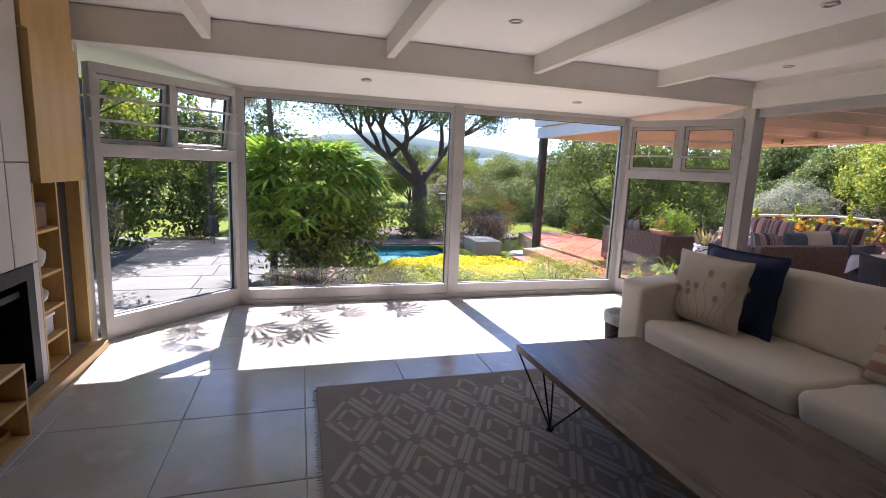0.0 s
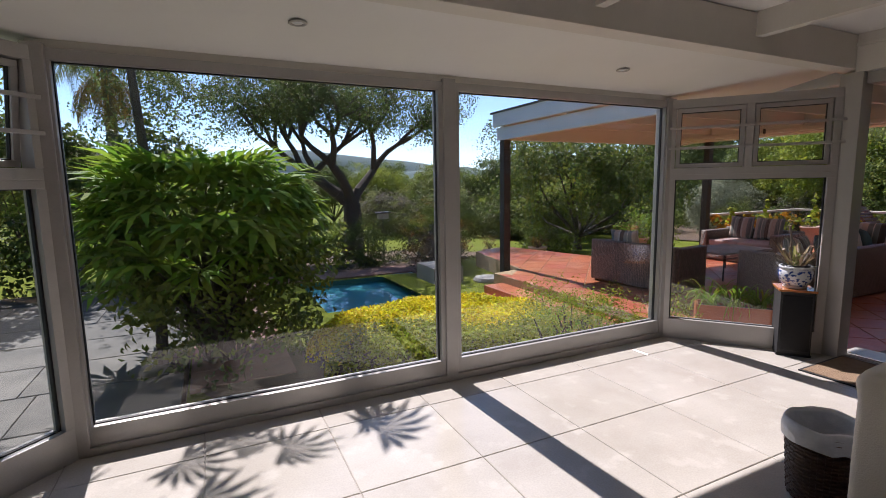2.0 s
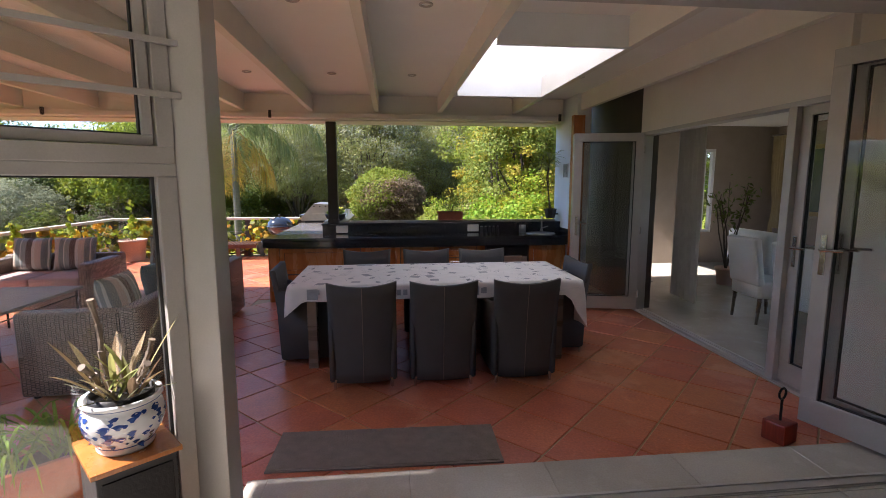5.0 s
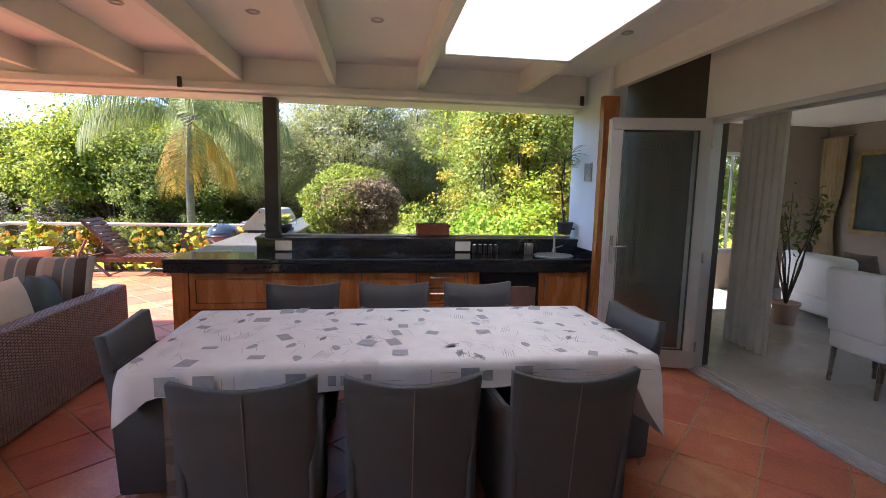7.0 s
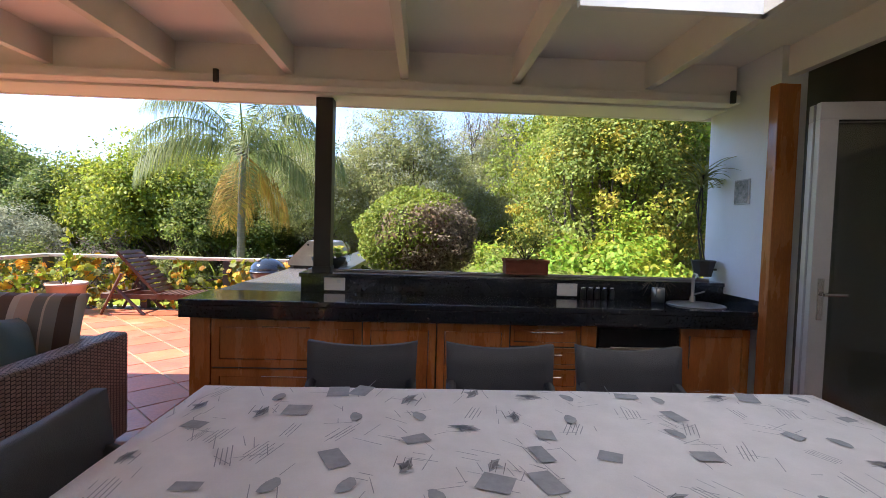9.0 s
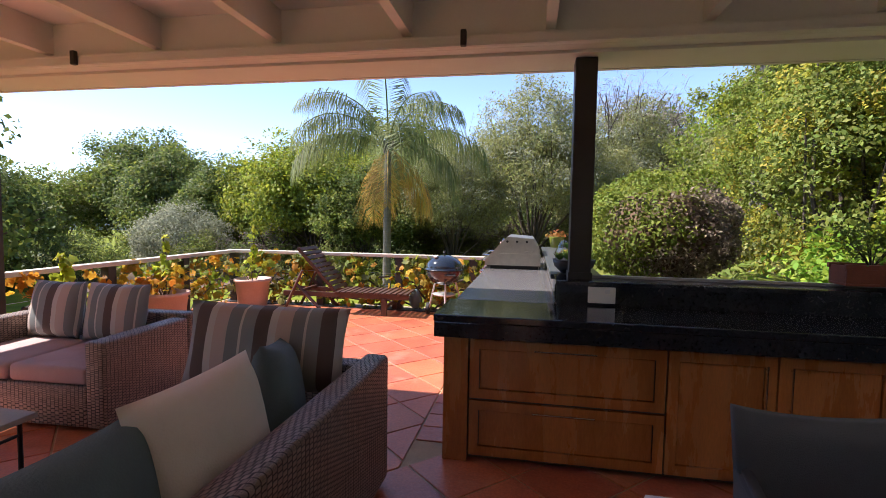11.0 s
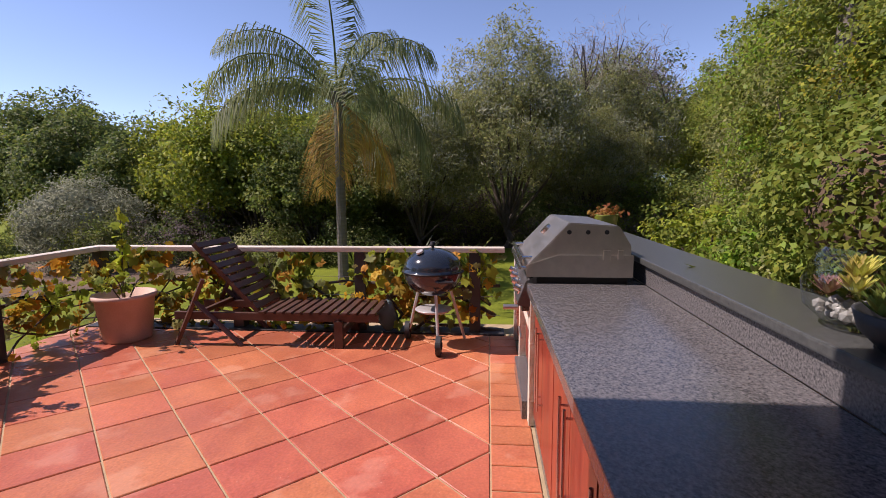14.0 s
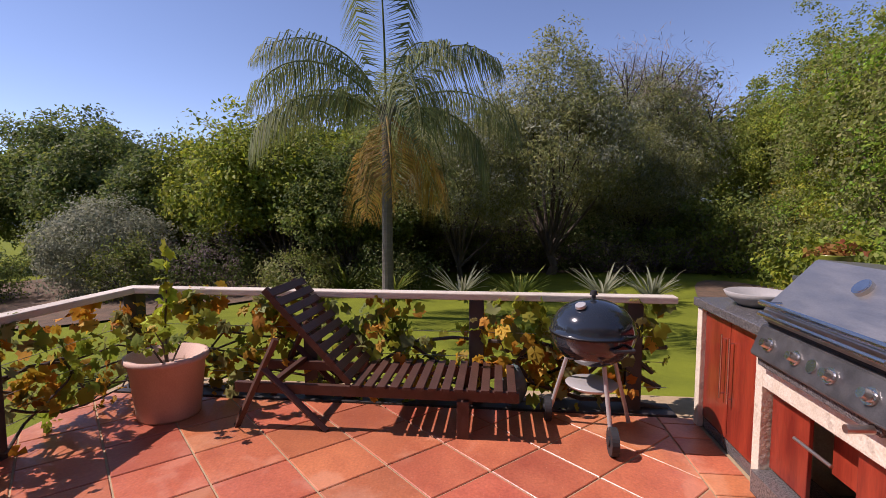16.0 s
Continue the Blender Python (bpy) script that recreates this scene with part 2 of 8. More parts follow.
def lathe(bm, profile, at=(0, 0, 0), seg=28, cap=False):
    """Turn (radius, height) pairs round z."""
    rings = []
    for r, z in profile:
        rings.append([bm.verts.new((at[0] + r * math.cos(2 * math.pi * k / seg), at[1] + r * math.sin(2 * math.pi * k / seg), at[2] + z)) for k in range(seg)])
    for a, b in zip(rings[:-1], rings[1:]):
        for k in range(seg):
            bm.faces.new((a[k], a[(k + 1) % seg], b[(k + 1) % seg], b[k]))
    if cap:
        bm.faces.new(list(reversed(rings[0])))
        bm.faces.new(rings[-1])
    return bm


def mesh_of(bm, name, mat, smooth=False):
    me = bpy.data.meshes.new(name)
    bm.normal_update()
    bm.to_mesh(me)
    bm.free()
    me.materials.append(mat)
    if smooth:
        for p in me.polygons:
            p.use_smooth = True
    return me


def part(name, bm, mat, parent=None, label="", smooth=False, m=None):
    ob = new(name, mesh_of(bm, name, mat, smooth))
    if parent:
        ob.parent = parent
    if m:
        ob.matrix_basis = m
    if label:
        tagged(ob, label)
    return ob


def thing(name, label, category, m=None, group="", kind=""):
    ob = new(name)
    ob.empty_display_size = 0.1
    if m:
        ob.matrix_basis = m
    return tagged(ob, label, category, group, kind)


def structure(name, bm, mat, label, category, smooth=False):
    return tagged(part(name, bm, mat, None, "", smooth), label, category, "", "structure")


def quads(name, v, f, mat, parent=None, label="", smooth=False):
    """One mesh from arrays of corners and faces of four."""
    me = bpy.data.meshes.new(name)
    v, f = np.asarray(v, dtype=np.float32), np.asarray(f, dtype=np.int32)
    me.vertices.add(len(v)), me.loops.add(f.size), me.polygons.add(len(f))
    me.vertices.foreach_set("co", v.ravel())
    me.loops.foreach_set("vertex_index", f.ravel())
    me.polygons.foreach_set("loop_start", np.arange(0, f.size, 4, dtype=np.int32))
    me.update(calc_edges=True)
    me.materials.append(mat)
    ob = new(name, me)
    if parent:
        ob.parent = parent
    if label:
        tagged(ob, label)
    return ob


def leaf_quads(rng, centres, size, out=None, slim=0.5, droop=0.0, flat=0.35):
    """Pointed leaves at the centres, turned every way but leaning outward."""
    n = len(centres)
    nrm = rng.normal(size=(n, 3)) * (1 - flat)
    if out is not None:
        nrm += out * flat * 2
    nrm[:, 2] += 0.4
    nrm /= np.linalg.norm(nrm, axis=1)[:, None]
    d = rng.normal(size=(n, 3))
    d[:, 2] -= droop
    d -= nrm * (d * nrm).sum(1)[:, None]
    d /= np.linalg.norm(d, axis=1)[:, None] + 1e-9
    e = np.cross(nrm, d)
    s = size * rng.uniform(0.6, 1.3, n)[:, None]
    v = np.empty((n, 4, 3))
    v[:, 0] = centres - d * s * 0.5
    v[:, 1] = centres + e * s * slim * 0.5 + nrm * s * 0.08
    v[:, 2] = centres + d * s * 0.5 - nrm * s * 0.12
    v[:, 3] = centres - e * s * slim * 0.5 + nrm * s * 0.08
    return v.reshape(-1, 3), np.arange(n * 4).reshape(-1, 4)


def vine_leaves(rng, centres, size, out, droop=1.0):
    """Five-lobed leaves, hung from their stalks and facing outward."""
    n = len(centres)
    nrm = rng.normal(size=(n, 3)) * 0.6 + out * 0.7
    nrm[:, 2] += 0.35
    nrm /= np.linalg.norm(nrm, axis=1)[:, None]
    d = rng.normal(size=(n, 3)) * 0.7
    d[:, 2] -= droop
    d -= nrm * (d * nrm).sum(1)[:, None]
    d /= np.linalg.norm(d, axis=1)[:, None] + 1e-9
    e = np.cross(nrm, d)
    s = size * rng.uniform(0.55, 1.25, n)[:, None]
    v, f = np.empty((n, 16, 3)), np.empty((n, 5, 4), dtype=np.int64)
    v[:, 0] = centres
    for k, (ang, l) in enumerate(((0, 0.62), (0.95, 0.5), (-0.95, 0.5), (1.95, 0.36), (-1.95, 0.36))):
        r = d * math.cos(ang) + e * math.sin(ang)
        q = e * math.cos(ang) - d * math.sin(ang)
        v[:, 1 + 3 * k] = centres + (r * 0.55 * l + q * 0.24) * s + nrm * s * 0.05
        v[:, 2 + 3 * k] = centres + r * l * s - nrm * s * 0.09
        v[:, 3 + 3 * k] = centres + (r * 0.55 * l - q * 0.24) * s + nrm * s * 0.05
        f[:, k] = np.array((0, 1 + 3 * k, 2 + 3 * k, 3 + 3 * k))
    f += np.arange(n)[:, None, None] * 16
    return v.reshape(-1, 3), f.reshape(-1, 4)


def crown_points(rng, centre, radii, clumps, per, spread, shell=0.55, low=-0.6):
    """Leaf places in clumps that fill an uneven crown."""
    c = rng.normal(size=(clumps, 3))
    c /= np.linalg.norm(c, axis=1)[:, None]
    c[:, 2] = np.where(c[:, 2] < low, -c[:, 2] * 0.5, c[:, 2])
    ph = rng.uniform(0, 6.28, 4)
    az = np.arctan2(c[:, 1], c[:, 0])
    lump = 1 + 0.16 * np.sin(3 * az + ph[0]) + 0.12 * np.sin(5 * az + ph[1] + 4 * c[:, 2]) + 0.10 * np.sin(7 * c[:, 2] + ph[2])
    r = (shell + (1 - shell) * rng.uniform(0, 1, clumps) ** 0.6) * lump
    cc = c * r[:, None] * np.array(radii)
    w = rng.normal(size=(clumps, per, 3))
    w *= (rng.uniform(0, 1, (clumps, per, 1)) ** 0.4) / np.linalg.norm(w, axis=2)[:, :, None]
    p = cc[:, None, :] + w * spread * 1.75 * np.array((1, 1, 0.75)) * rng.uniform(0.6, 1.35, (clumps, 1, 1))
    out = np.repeat(c[:, None, :], per, 1)
    return p.reshape(-1, 3) + np.array(centre), out.reshape(-1, 3), cc + np.array(centre)


def limb(bm, pts, radii, seg=7):
    for (a, b), (r, s) in zip(zip(pts[:-1], pts[1:]), zip(radii[:-1], radii[1:])):
        rod(bm, a, b, r, s, seg)


def make_tree(name, label, seed, height, crown, leaf_mat, leaf=0.16, clumps=150, per=45, spread=0.35, trunk=0.13, slim=0.5, bark=None, base_free=0.3, leaf_mat2=None, shell=0.5, category="tree", droop=0.0, lean=(0, 0)):
    """A tapered trunk with forking limbs and a crown of clumps of small leaves."""
    rng = np.random.default_rng(seed)
    tree = thing(name, label, category)
    cz = height * (base_free + (1 - base_free) / 2)
    centre = (lean[0], lean[1], cz)
    pts, out, cl = crown_points(rng, centre, crown, clumps, per, spread, shell)
    pts[:, 2] = np.maximum(pts[:, 2], 0.06)
    bm = bmesh.new()
    fork = Vector((lean[0] * 0.4, lean[1] * 0.4, height * base_free * 0.9))
    mid = Vector((rng.normal() * 0.04 * height * 0.3, rng.normal() * 0.04 * height * 0.3, fork.z * 0.5))
    limb(bm, [Vector((0, 0, -0.1)), mid, fork], [trunk * 1.35, trunk, trunk * 0.8], 9)
    for k in rng.choice(len(cl), min(16, len(cl)), replace=False):
        end = Vector(cl[k])
        way = fork.lerp(end, 0.5) + Vector(rng.normal(size=3) * 0.12 * height * 0.3)
        limb(bm, [fork, way, end], [trunk * 0.5, trunk * 0.26, trunk * 0.06], 6)
    part("trunk", bm, bark or M_BARK, tree)
    if leaf_mat2:
        pick = rng.uniform(size=clumps) < 0.3
        sel = np.repeat(pick, per)
        v, f = leaf_quads(rng, pts[sel], leaf, out[sel], slim, droop)
        quads("outer_crown", v, f, leaf_mat2, tree)
        pts, out = pts[~sel], out[~sel]
    v, f = leaf_quads(rng, pts, leaf, out, slim, droop)
    quads("crown", v, f, leaf_mat, tree)
    return tree

# ---- the house: lounge ----
W0, W1, WM, WY = 0.37, 5.0, 2.72, 5.96      # front window wall
JX, JY = 5.90, 4.86                          # jamb of the opening to the terrace
LX, LY = -0.68, 4.92                         # where the side bay meets the fireplace wall
SOUTH = -2.6
HEAD = 2.235


def slab_prism(pts, z0, z1):
    bm = bmesh.new()
    lo = [bm.verts.new((x, y, z0)) for x, y in pts]
    hi = [bm.verts.new((x, y, z1)) for x, y in pts]
    bm.faces.new(list(reversed(lo)))
    bm.faces.new(hi)
    for k in range(len(pts)):
        j = (k + 1) % len(pts)
        bm.faces.new((lo[k], lo[j], hi[j], hi[k]))
    return bm


LOUNGE = [(LX - 0.5, SOUTH), (6.28, SOUTH), (6.28, JY + 0.02), (JX + 0.03, JY + 0.02), (W1 + 0.05, WY + 0.06), (W0 - 0.05, WY + 0.06), (LX - 0.02, LY + 0.05), (LX - 0.5, LY + 0.05)]
floor = structure("floor", slab_prism(LOUNGE, -0.14, -0.006), M_GROUT, "cream porcelain tiled lounge floor with thin grey joints", "floor")


def along(a, b):
    """A pose at a, with x running towards b; and the length."""
    a, b = Vector((*a, 0)), Vector((*b, 0))
    d = b - a
    return Matrix.Translation(a) @ Matrix.Rotation(math.atan2(d.y, d.x), 4, "Z"), d.length


def window_frame_part(name, x0, x1, z0, z1, win, m, w=0.07, depth=0.09, bottom=None, top=None, mat=None):
    bm = bmesh.new()
    d = depth / 2
    bot, tp = bottom or w, top or w
    box(bm, x0, x1, -d, d, z0, z0 + bot, 0.004, m)
    box(bm, x0, x1, -d, d, z1 - tp, z1, 0.004, m)
    box(bm, x0, x0 + w, -d - 0.002, d + 0.002, z0 + bot, z1 - tp, 0.004, m)
    box(bm, x1 - w, x1, -d - 0.002, d + 0.002, z0 + bot, z1 - tp, 0.004, m)
    return part(name, bm, mat or M_ALU, win)


def pane_part(x0, x1, z0, z1, win, m, y=0.0, name="pane"):
    ob = part(name, bx(x0, x1, y - 0.003, y + 0.003, z0, z1, 0, m), M_GLASS, win)
    ob.visible_shadow = False
    seal = bmesh.new()
    for q in ((x0 - .006, x1 + .006, z0 - .006, z0 + .006), (x0 - .006, x1 + .006, z1 - .006, z1 + .006), (x0 - .006, x0 + .006, z0, z1), (x1 - .006, x1 + .006, z0, z1)):
        box(seal, q[0], q[1], y - 0.012, y + 0.012, q[2], q[3], 0, m)
    part("rubber_seal", seal, M_RUBBER, win)
    return ob


def big_window(name, a, b, label):
    win = thing(name, label, "window", kind="structure")
    m, n = along(a, b)
    window_frame_part("window_frame", 0, n, 0.0, HEAD, win, m, 0.055, 0.10, 0.165, 0.06)
    part("window_sill", bx(0, n, -0.075, 0.07, 0.0, 0.05, 0.004, m), M_ALU, win)
    pane_part(0.055, n - 0.055, 0.165, HEAD - 0.06, win, m)
    return win


big_window("window_1", (W1, WY), (WM + 0.03, WY), "tall fixed window in a grey aluminium frame")
big_window("window_2", (WM - 0.03, WY), (W0, WY), "tall fixed window in a grey aluminium frame")


def bay_window(name, a, b, label, open_angle):
    """Fixed pane below; two small top-hung sashes behind slim burglar rails above."""
    win = thing(name, label, "window", kind="structure")
    m, n = along(a, b)
    mid, tr = n / 2, 1.56
    window_frame_part("window_frame", 0.03, n - 0.03, 0.0, tr, win, m, 0.065, 0.10, 0.19, 0.045)
    window_frame_part("upper_frame", 0.03, n - 0.03, tr, HEAD, win, m, 0.055, 0.10, 0.06, 0.075)
    part("mullion", bx(mid - 0.03, mid + 0.03, -0.052, 0.052, tr + 0.06, HEAD - 0.075, 0.004, m), M_ALU, win)
    pane_part(0.1, n - 0.1, 0.19, tr - 0.045, win, m)
    for x0, x1 in ((0.09, mid - 0.035), (mid + 0.035, n - 0.09)):
        h = m @ Matrix.Translation((0, 0, HEAD - 0.08)) @ Matrix.Rotation(radians(open_angle), 4, "X") @ Matrix.Translation((0, 0, -(HEAD - 0.08)))
        sash = window_frame_part("sash", x0, x1, tr + 0.065, HEAD - 0.08, win, h, 0.035, 0.05)
        pane_part(x0 + 0.035, x1 - 0.035, tr + 0.1, HEAD - 0.115, sash, h)
        stay = bmesh.new()
        rod(stay, m @ Vector(((x0 + x1) / 2 - 0.07, 0.04, tr + 0.075)), m @ Vector(((x0 + x1) / 2 + 0.06, 0.055, tr + 0.085)), 0.007)
        box(stay, (x0 + x1) / 2 + 0.04, (x0 + x1) / 2 + 0.075, 0.035, 0.06, tr + 0.066, tr + 0.1, 0.003, m)
        part("stay", stay, M_ALU, sash)
    for z in (tr + 0.24, tr + 0.42):
        part("burglar_rail", bx(0.0, n, -0.07, -0.056, z - 0.011, z + 0.011, 0.003, m), M_ALU, win)
    return win


bay_window("window_3", (LX + 0.04, LY + 0.04), (W0 - 0.02, WY), "grey aluminium bay window with open top-hung sashes", 8)
bay_window("window_4", (W1 + 0.02, WY), (JX - 0.05, JY + 0.06), "grey aluminium bay window with small upper sashes", 0)

posts = bmesh.new()
for x, y, s in ((W0 - 0.01, WY, 0.05), (W1 + 0.01, WY, 0.05), (WM, WY, 0.05)):
    box(posts, x - s, x + s, y - 0.07, y + 0.07, 0, HEAD + 0.02, 0.006)
structure("trim", posts, M_ALU, "grey aluminium corner posts between the windows", "post")
structure("trim", bx(JX - 0.10, JX + 0.06, JY - 0.06, JY + 0.1, 0, 2.34, 0.006), M_ALU, "grey aluminium jamb post of the terrace opening", "post")

structure("trim", bx(W0 - 0.04, W1 + 0.04, 5.93, 6.03, HEAD + 0.001, 2.30), M_BEAM, "cream painted strip above the tall windows", "trim")
# ceiling and beams
structure("ceiling", bx(LX - 0.6, 6.02, SOUTH, 4.9, 2.625, 2.72), M_CEIL, "white painted board ceiling of the lounge", "ceiling")
bay = bmesh.new()
v = [bay.verts.new(p) for p in ((LX - 0.4, 4.9, 2.44), (6.05, 4.9, 2.44), (6.05, 6.04, 2.265), (LX - 0.4, 6.04, 2.265), (LX - 0.4, 4.9, 2.62), (6.05, 4.9, 2.62), (6.05, 6.04, 2.46), (LX - 0.4, 6.04, 2.46))]
for q in ((3, 2, 1, 0), (4, 5, 6, 7), (0, 1, 5, 4), (1, 2, 6, 5), (2, 3, 7, 6), (3, 0, 4, 7)):
    bay.faces.new([v[k] for k in q])
structure("ceiling", bay, M_CEIL, "white painted sloping ceiling of the window bay", "ceiling")
structure("beam", bx(LX - 0.35, 6.02, 4.86, 5.0, 2.36, 2.62, 0.004), M_BEAM, "cream painted main beam across the lounge", "beam")
for k, x in enumerate((-1.15, 0.27, 1.73, 3.14, 4.56)):
    tagged(part("ceiling_joist", bx(x - 0.035, x + 0.035, SOUTH, 4.86, 2.465, 2.63, 0.003), M_BEAM), "cream painted timber ceiling joist", "beam", "lounge joists", "structure")
structure("beam", bx(5.80, 6.02, SOUTH, 4.86, 2.335, 2.63, 0.004), M_BEAM, "cream painted header over the terrace opening", "beam")
structure("trim", bx(5.785, 5.80, SOUTH, 4.86, 2.53, 2.555, 0.003), M_BEAM, "thin cream picture rail on the header", "trim")

# walls that close the lounge
structure("wall_south", bx(LX - 0.6, 6.1, SOUTH - 0.15, SOUTH, -0.1, 2.7), M_WALL, "cream plastered wall", "wall")
structure("wall_east", bx(5.86, 6.0, SOUTH, 1.0, -0.1, 2.34), M_WALL, "cream plastered wall beside the opening", "wall")
structure("wall_west", bx(LX - 0.6, LX - 0.45, SOUTH, LY + 0.1, -0.1, 2.7), M_WALL, "cream plastered wall behind the fireplace", "wall")
structure("wall_corner", bx(LX - 0.45, LX + 0.01, LY - 0.06, LY + 0.09, -0.1, 2.7), M_WALL, "cream plastered return beside the bay", "wall")

# ---- terrace structure ----
TX0, TX1, TY1 = 5.75, 15.35, 10.35
terrace = structure("pavement", slab_prism([(6.28, 0.98), (TX1, 0.98), (TX1, TY1), (8.9, TY1), (8.0, 13.35), (6.9, 12.9), (6.42, 10.35), (TX0, 10.2), (TX0, 5.0), (6.28, 5.0)], G - 0.3, F - 0.008), M_TERRA_GROUT, "terracotta tiled terrace with sandy joints", "terrace")
# roof over the dining terrace
RX0, RX1, RY1 = 6.25, 11.42, 10.85
SKX0, SKX1, SKY0, SKY1 = 7.53, 9.58, 2.34, 3.36      # skylight well
for x0, x1, y0, y1 in ((RX0, RX1, SKY1 + 0.052, RY1), (6.0, SKX0 - 0.052, 0.9, SKY1 + 0.052), (SKX0 - 0.052, RX1, 0.9, SKY0 - 0.052), (SKX1 + 0.052, RX1, SKY0 - 0.052, SKY1 + 0.052)):
    structure("ceiling", bx(x0, x1, y0, y1, 2.70, 2.80), M_CEIL, "white painted ceiling boards of the terrace roof", "ceiling")
for y in (1.5, 2.35, 3.43, 4.32, 5.22, 6.13, 7.05, 7.98, 8.9, 9.8):
    tagged(part("roof_joist", bx(6.02 if y < 5 else RX0 + 0.07, 10.96, y - 0.032, y + 0.032, 2.48, 2.70, 0.003), M_BEAM), "cream painted timber roof joist", "beam", "terrace joists", "structure")
skylight = thing("skylight", "bright opal skylight in a white painted well", "skylight", kind="structure")
well = bmesh.new()
box(well, SKX1, SKX1 + 0.05, SKY0, SKY1, 2.48, 3.1), box(well, SKX0 - 0.05, SKX0, SKY0, SKY1, 2.48, 3.1)
box(well, SKX0 - 0.05, SKX1 + 0.05, SKY0 - 0.05, SKY0, 2.71, 3.1), box(well, SKX0 - 0.05, SKX1 + 0.05, SKY1, SKY1 + 0.05, 2.71, 3.1)
part("well_lining", well, M_PAINTWHITE, skylight)
M_OPAL = material("opal_skylight_sheet", (0.93, 0.93, 0.92), 0.4, None, 3, soft=0.93)
sheet = bmesh.new()
sheet.faces.new([sheet.verts.new((x, y, 3.1 + 0.02 * (x == SKX0 - 0.05))) for x, y in ((SKX0 - 0.05, SKY0 - 0.05), (SKX1 + 0.05, SKY0 - 0.05), (SKX1 + 0.05, SKY1 + 0.05), (SKX0 - 0.05, SKY1 + 0.05))])
part("opal_sheet", sheet, M_OPAL, skylight)
structure("beam", bx(10.95, 11.05, 1.62, RY1, 2.38, 2.70, 0.004), M_BEAM, "cream painted header along the bar side of the roof", "beam")
structure("beam", bx(11.05, 11.42, 1.62, RY1, 2.36, 2.42, 0.004), M_BEAM, "cream soffit board under the roof edge", "beam")
structure("beam", bx(11.40, 11.44, 1.2, RY1, 2.355, 2.82, 0.004), M_BEAM, "cream fascia board of the terrace roof", "beam")
structure("beam", bx(RX0, RX1, RY1 - 0.22, RY1 - 0.08, 2.33, 2.70, 0.004), M_BEAM, "cream painted beam along the garden side of the roof", "beam")
structure("beam", bx(RX0 - 0.03, RX0 + 0.07, 4.95, RY1, 2.33, 2.56, 0.004), M_PAINTWHITE, "white painted end beam of the terrace roof", "beam")
structure("trim", bx(RX0 - 0.10, RX0 - 0.03, 4.95, RY1 + 0.04, 2.58, 2.84, 0.01), M_PAINTWHITE, "white rain gutter along the roof edge", "gutter")
structure("roof", bx(RX0 - 0.12, RX1 + 0.06, 3.46, RY1 + 0.1, 2.825, 2.86), M_POST, "dark sheet roof over the terrace", "roof")
for k in range(3):
    tagged(part("roll_blind_bracket", bx(10.845, 10.88, (1.7, 5.75, 8.6)[k] - 0.018, (1.7, 5.75, 8.6)[k] + 0.018, 2.37, 2.47, 0.006), M_POST), "small dark bracket of a rolled-up blind", "bracket", "blind brackets")
structure("trim", bx(10.88, 10.948, 1.62, RY1 - 0.24, 2.375, 2.45, 0.02), M_BEAM, "rolled cream blind along the header", "blind")


def roof_post(x, y, s, z0, z1, label):
    p = thing("roof_post", label, "post")
    part("shaft", bx(x - s, x + s, y - s, y + s, z0, z1, 0.006), M_POST, p)
    part("base_collar", bx(x - s - 0.008, x + s + 0.008, y - s - 0.008, y + s + 0.008, z0, z0 + 0.06, 0.004), M_POST, p)
    return p


roof_post(11.2, 4.98, 0.07, 0.9, 2.36, "dark grey painted timber roof post on the bar ledge")
roof_post(6.33, 10.72, 0.075, G - 0.05, 2.33, "dark grey painted timber roof post beside the garden steps")
roof_post(11.36, 10.1, 0.07, F, 2.36, "dark grey painted timber roof post at the terrace corner")


def downlight(x, y, z, where):
    d = thing("downlight", "small round recessed downlight, unlit, in the " + where, "downlight", pose(x, y, z), "downlights in the " + where)
    part("trim_ring", lathe(bmesh.new(), [(0.032, 0.004), (0.034, -0.006), (0.044, -0.008), (0.05, -0.004), (0.05, 0.002)], seg=24), M_ALU, d, "", True)
    part("bulb", lathe(bmesh.new(), [(0.001, -0.001), (0.02, -0.001), (0.031, 0.004)], seg=20), M_PAINTWHITE, d, "", True)
    return d


for x, y in ((2.5, 3.95), (4.1, 2.85), (5.4, 4.15), (1.0, 2.2)):
    downlight(x, y, 2.622, "lounge ceiling")
for x, y in ((1.6, 5.42), (4.0, 5.52)):
    downlight(x, y, 2.44 - (y - 4.9) * 0.1536 - 0.003, "bay ceiling")
for y in (3.88, 4.77, 5.68, 6.6):
    for x in (7.4, 9.6):
        downlight(x, y, 2.697, "terrace ceiling")
downlight(9.5, 1.95, 2.697, "terrace ceiling")

# boards and sheet added over the roof gap to block sun on the threshold
structure("ceiling", bx(6.0, RX0 - 0.002, SKY1 + 0.054, 6.3, 2.70, 2.80), M_CEIL, "white boards added to close the gap between the roofs", "ceiling")
structure("roof", bx(5.9, RX0 - 0.125, 6.3, 7.3, 2.83, 2.86), M_POST, "narrow sheet added to keep sun off the threshold", "roof")
M_UMBER = material("dark_umber_wall", (0.085, 0.062, 0.048), 0.6, (0.06, 0.045, 0.036), 4, 0.1, 0.1, 50)
M_TAN = material("taupe_wall_paint", (0.33, 0.27, 0.22), 0.8, (0.29, 0.235, 0.19), 3, 0.06, 0.1, 45)
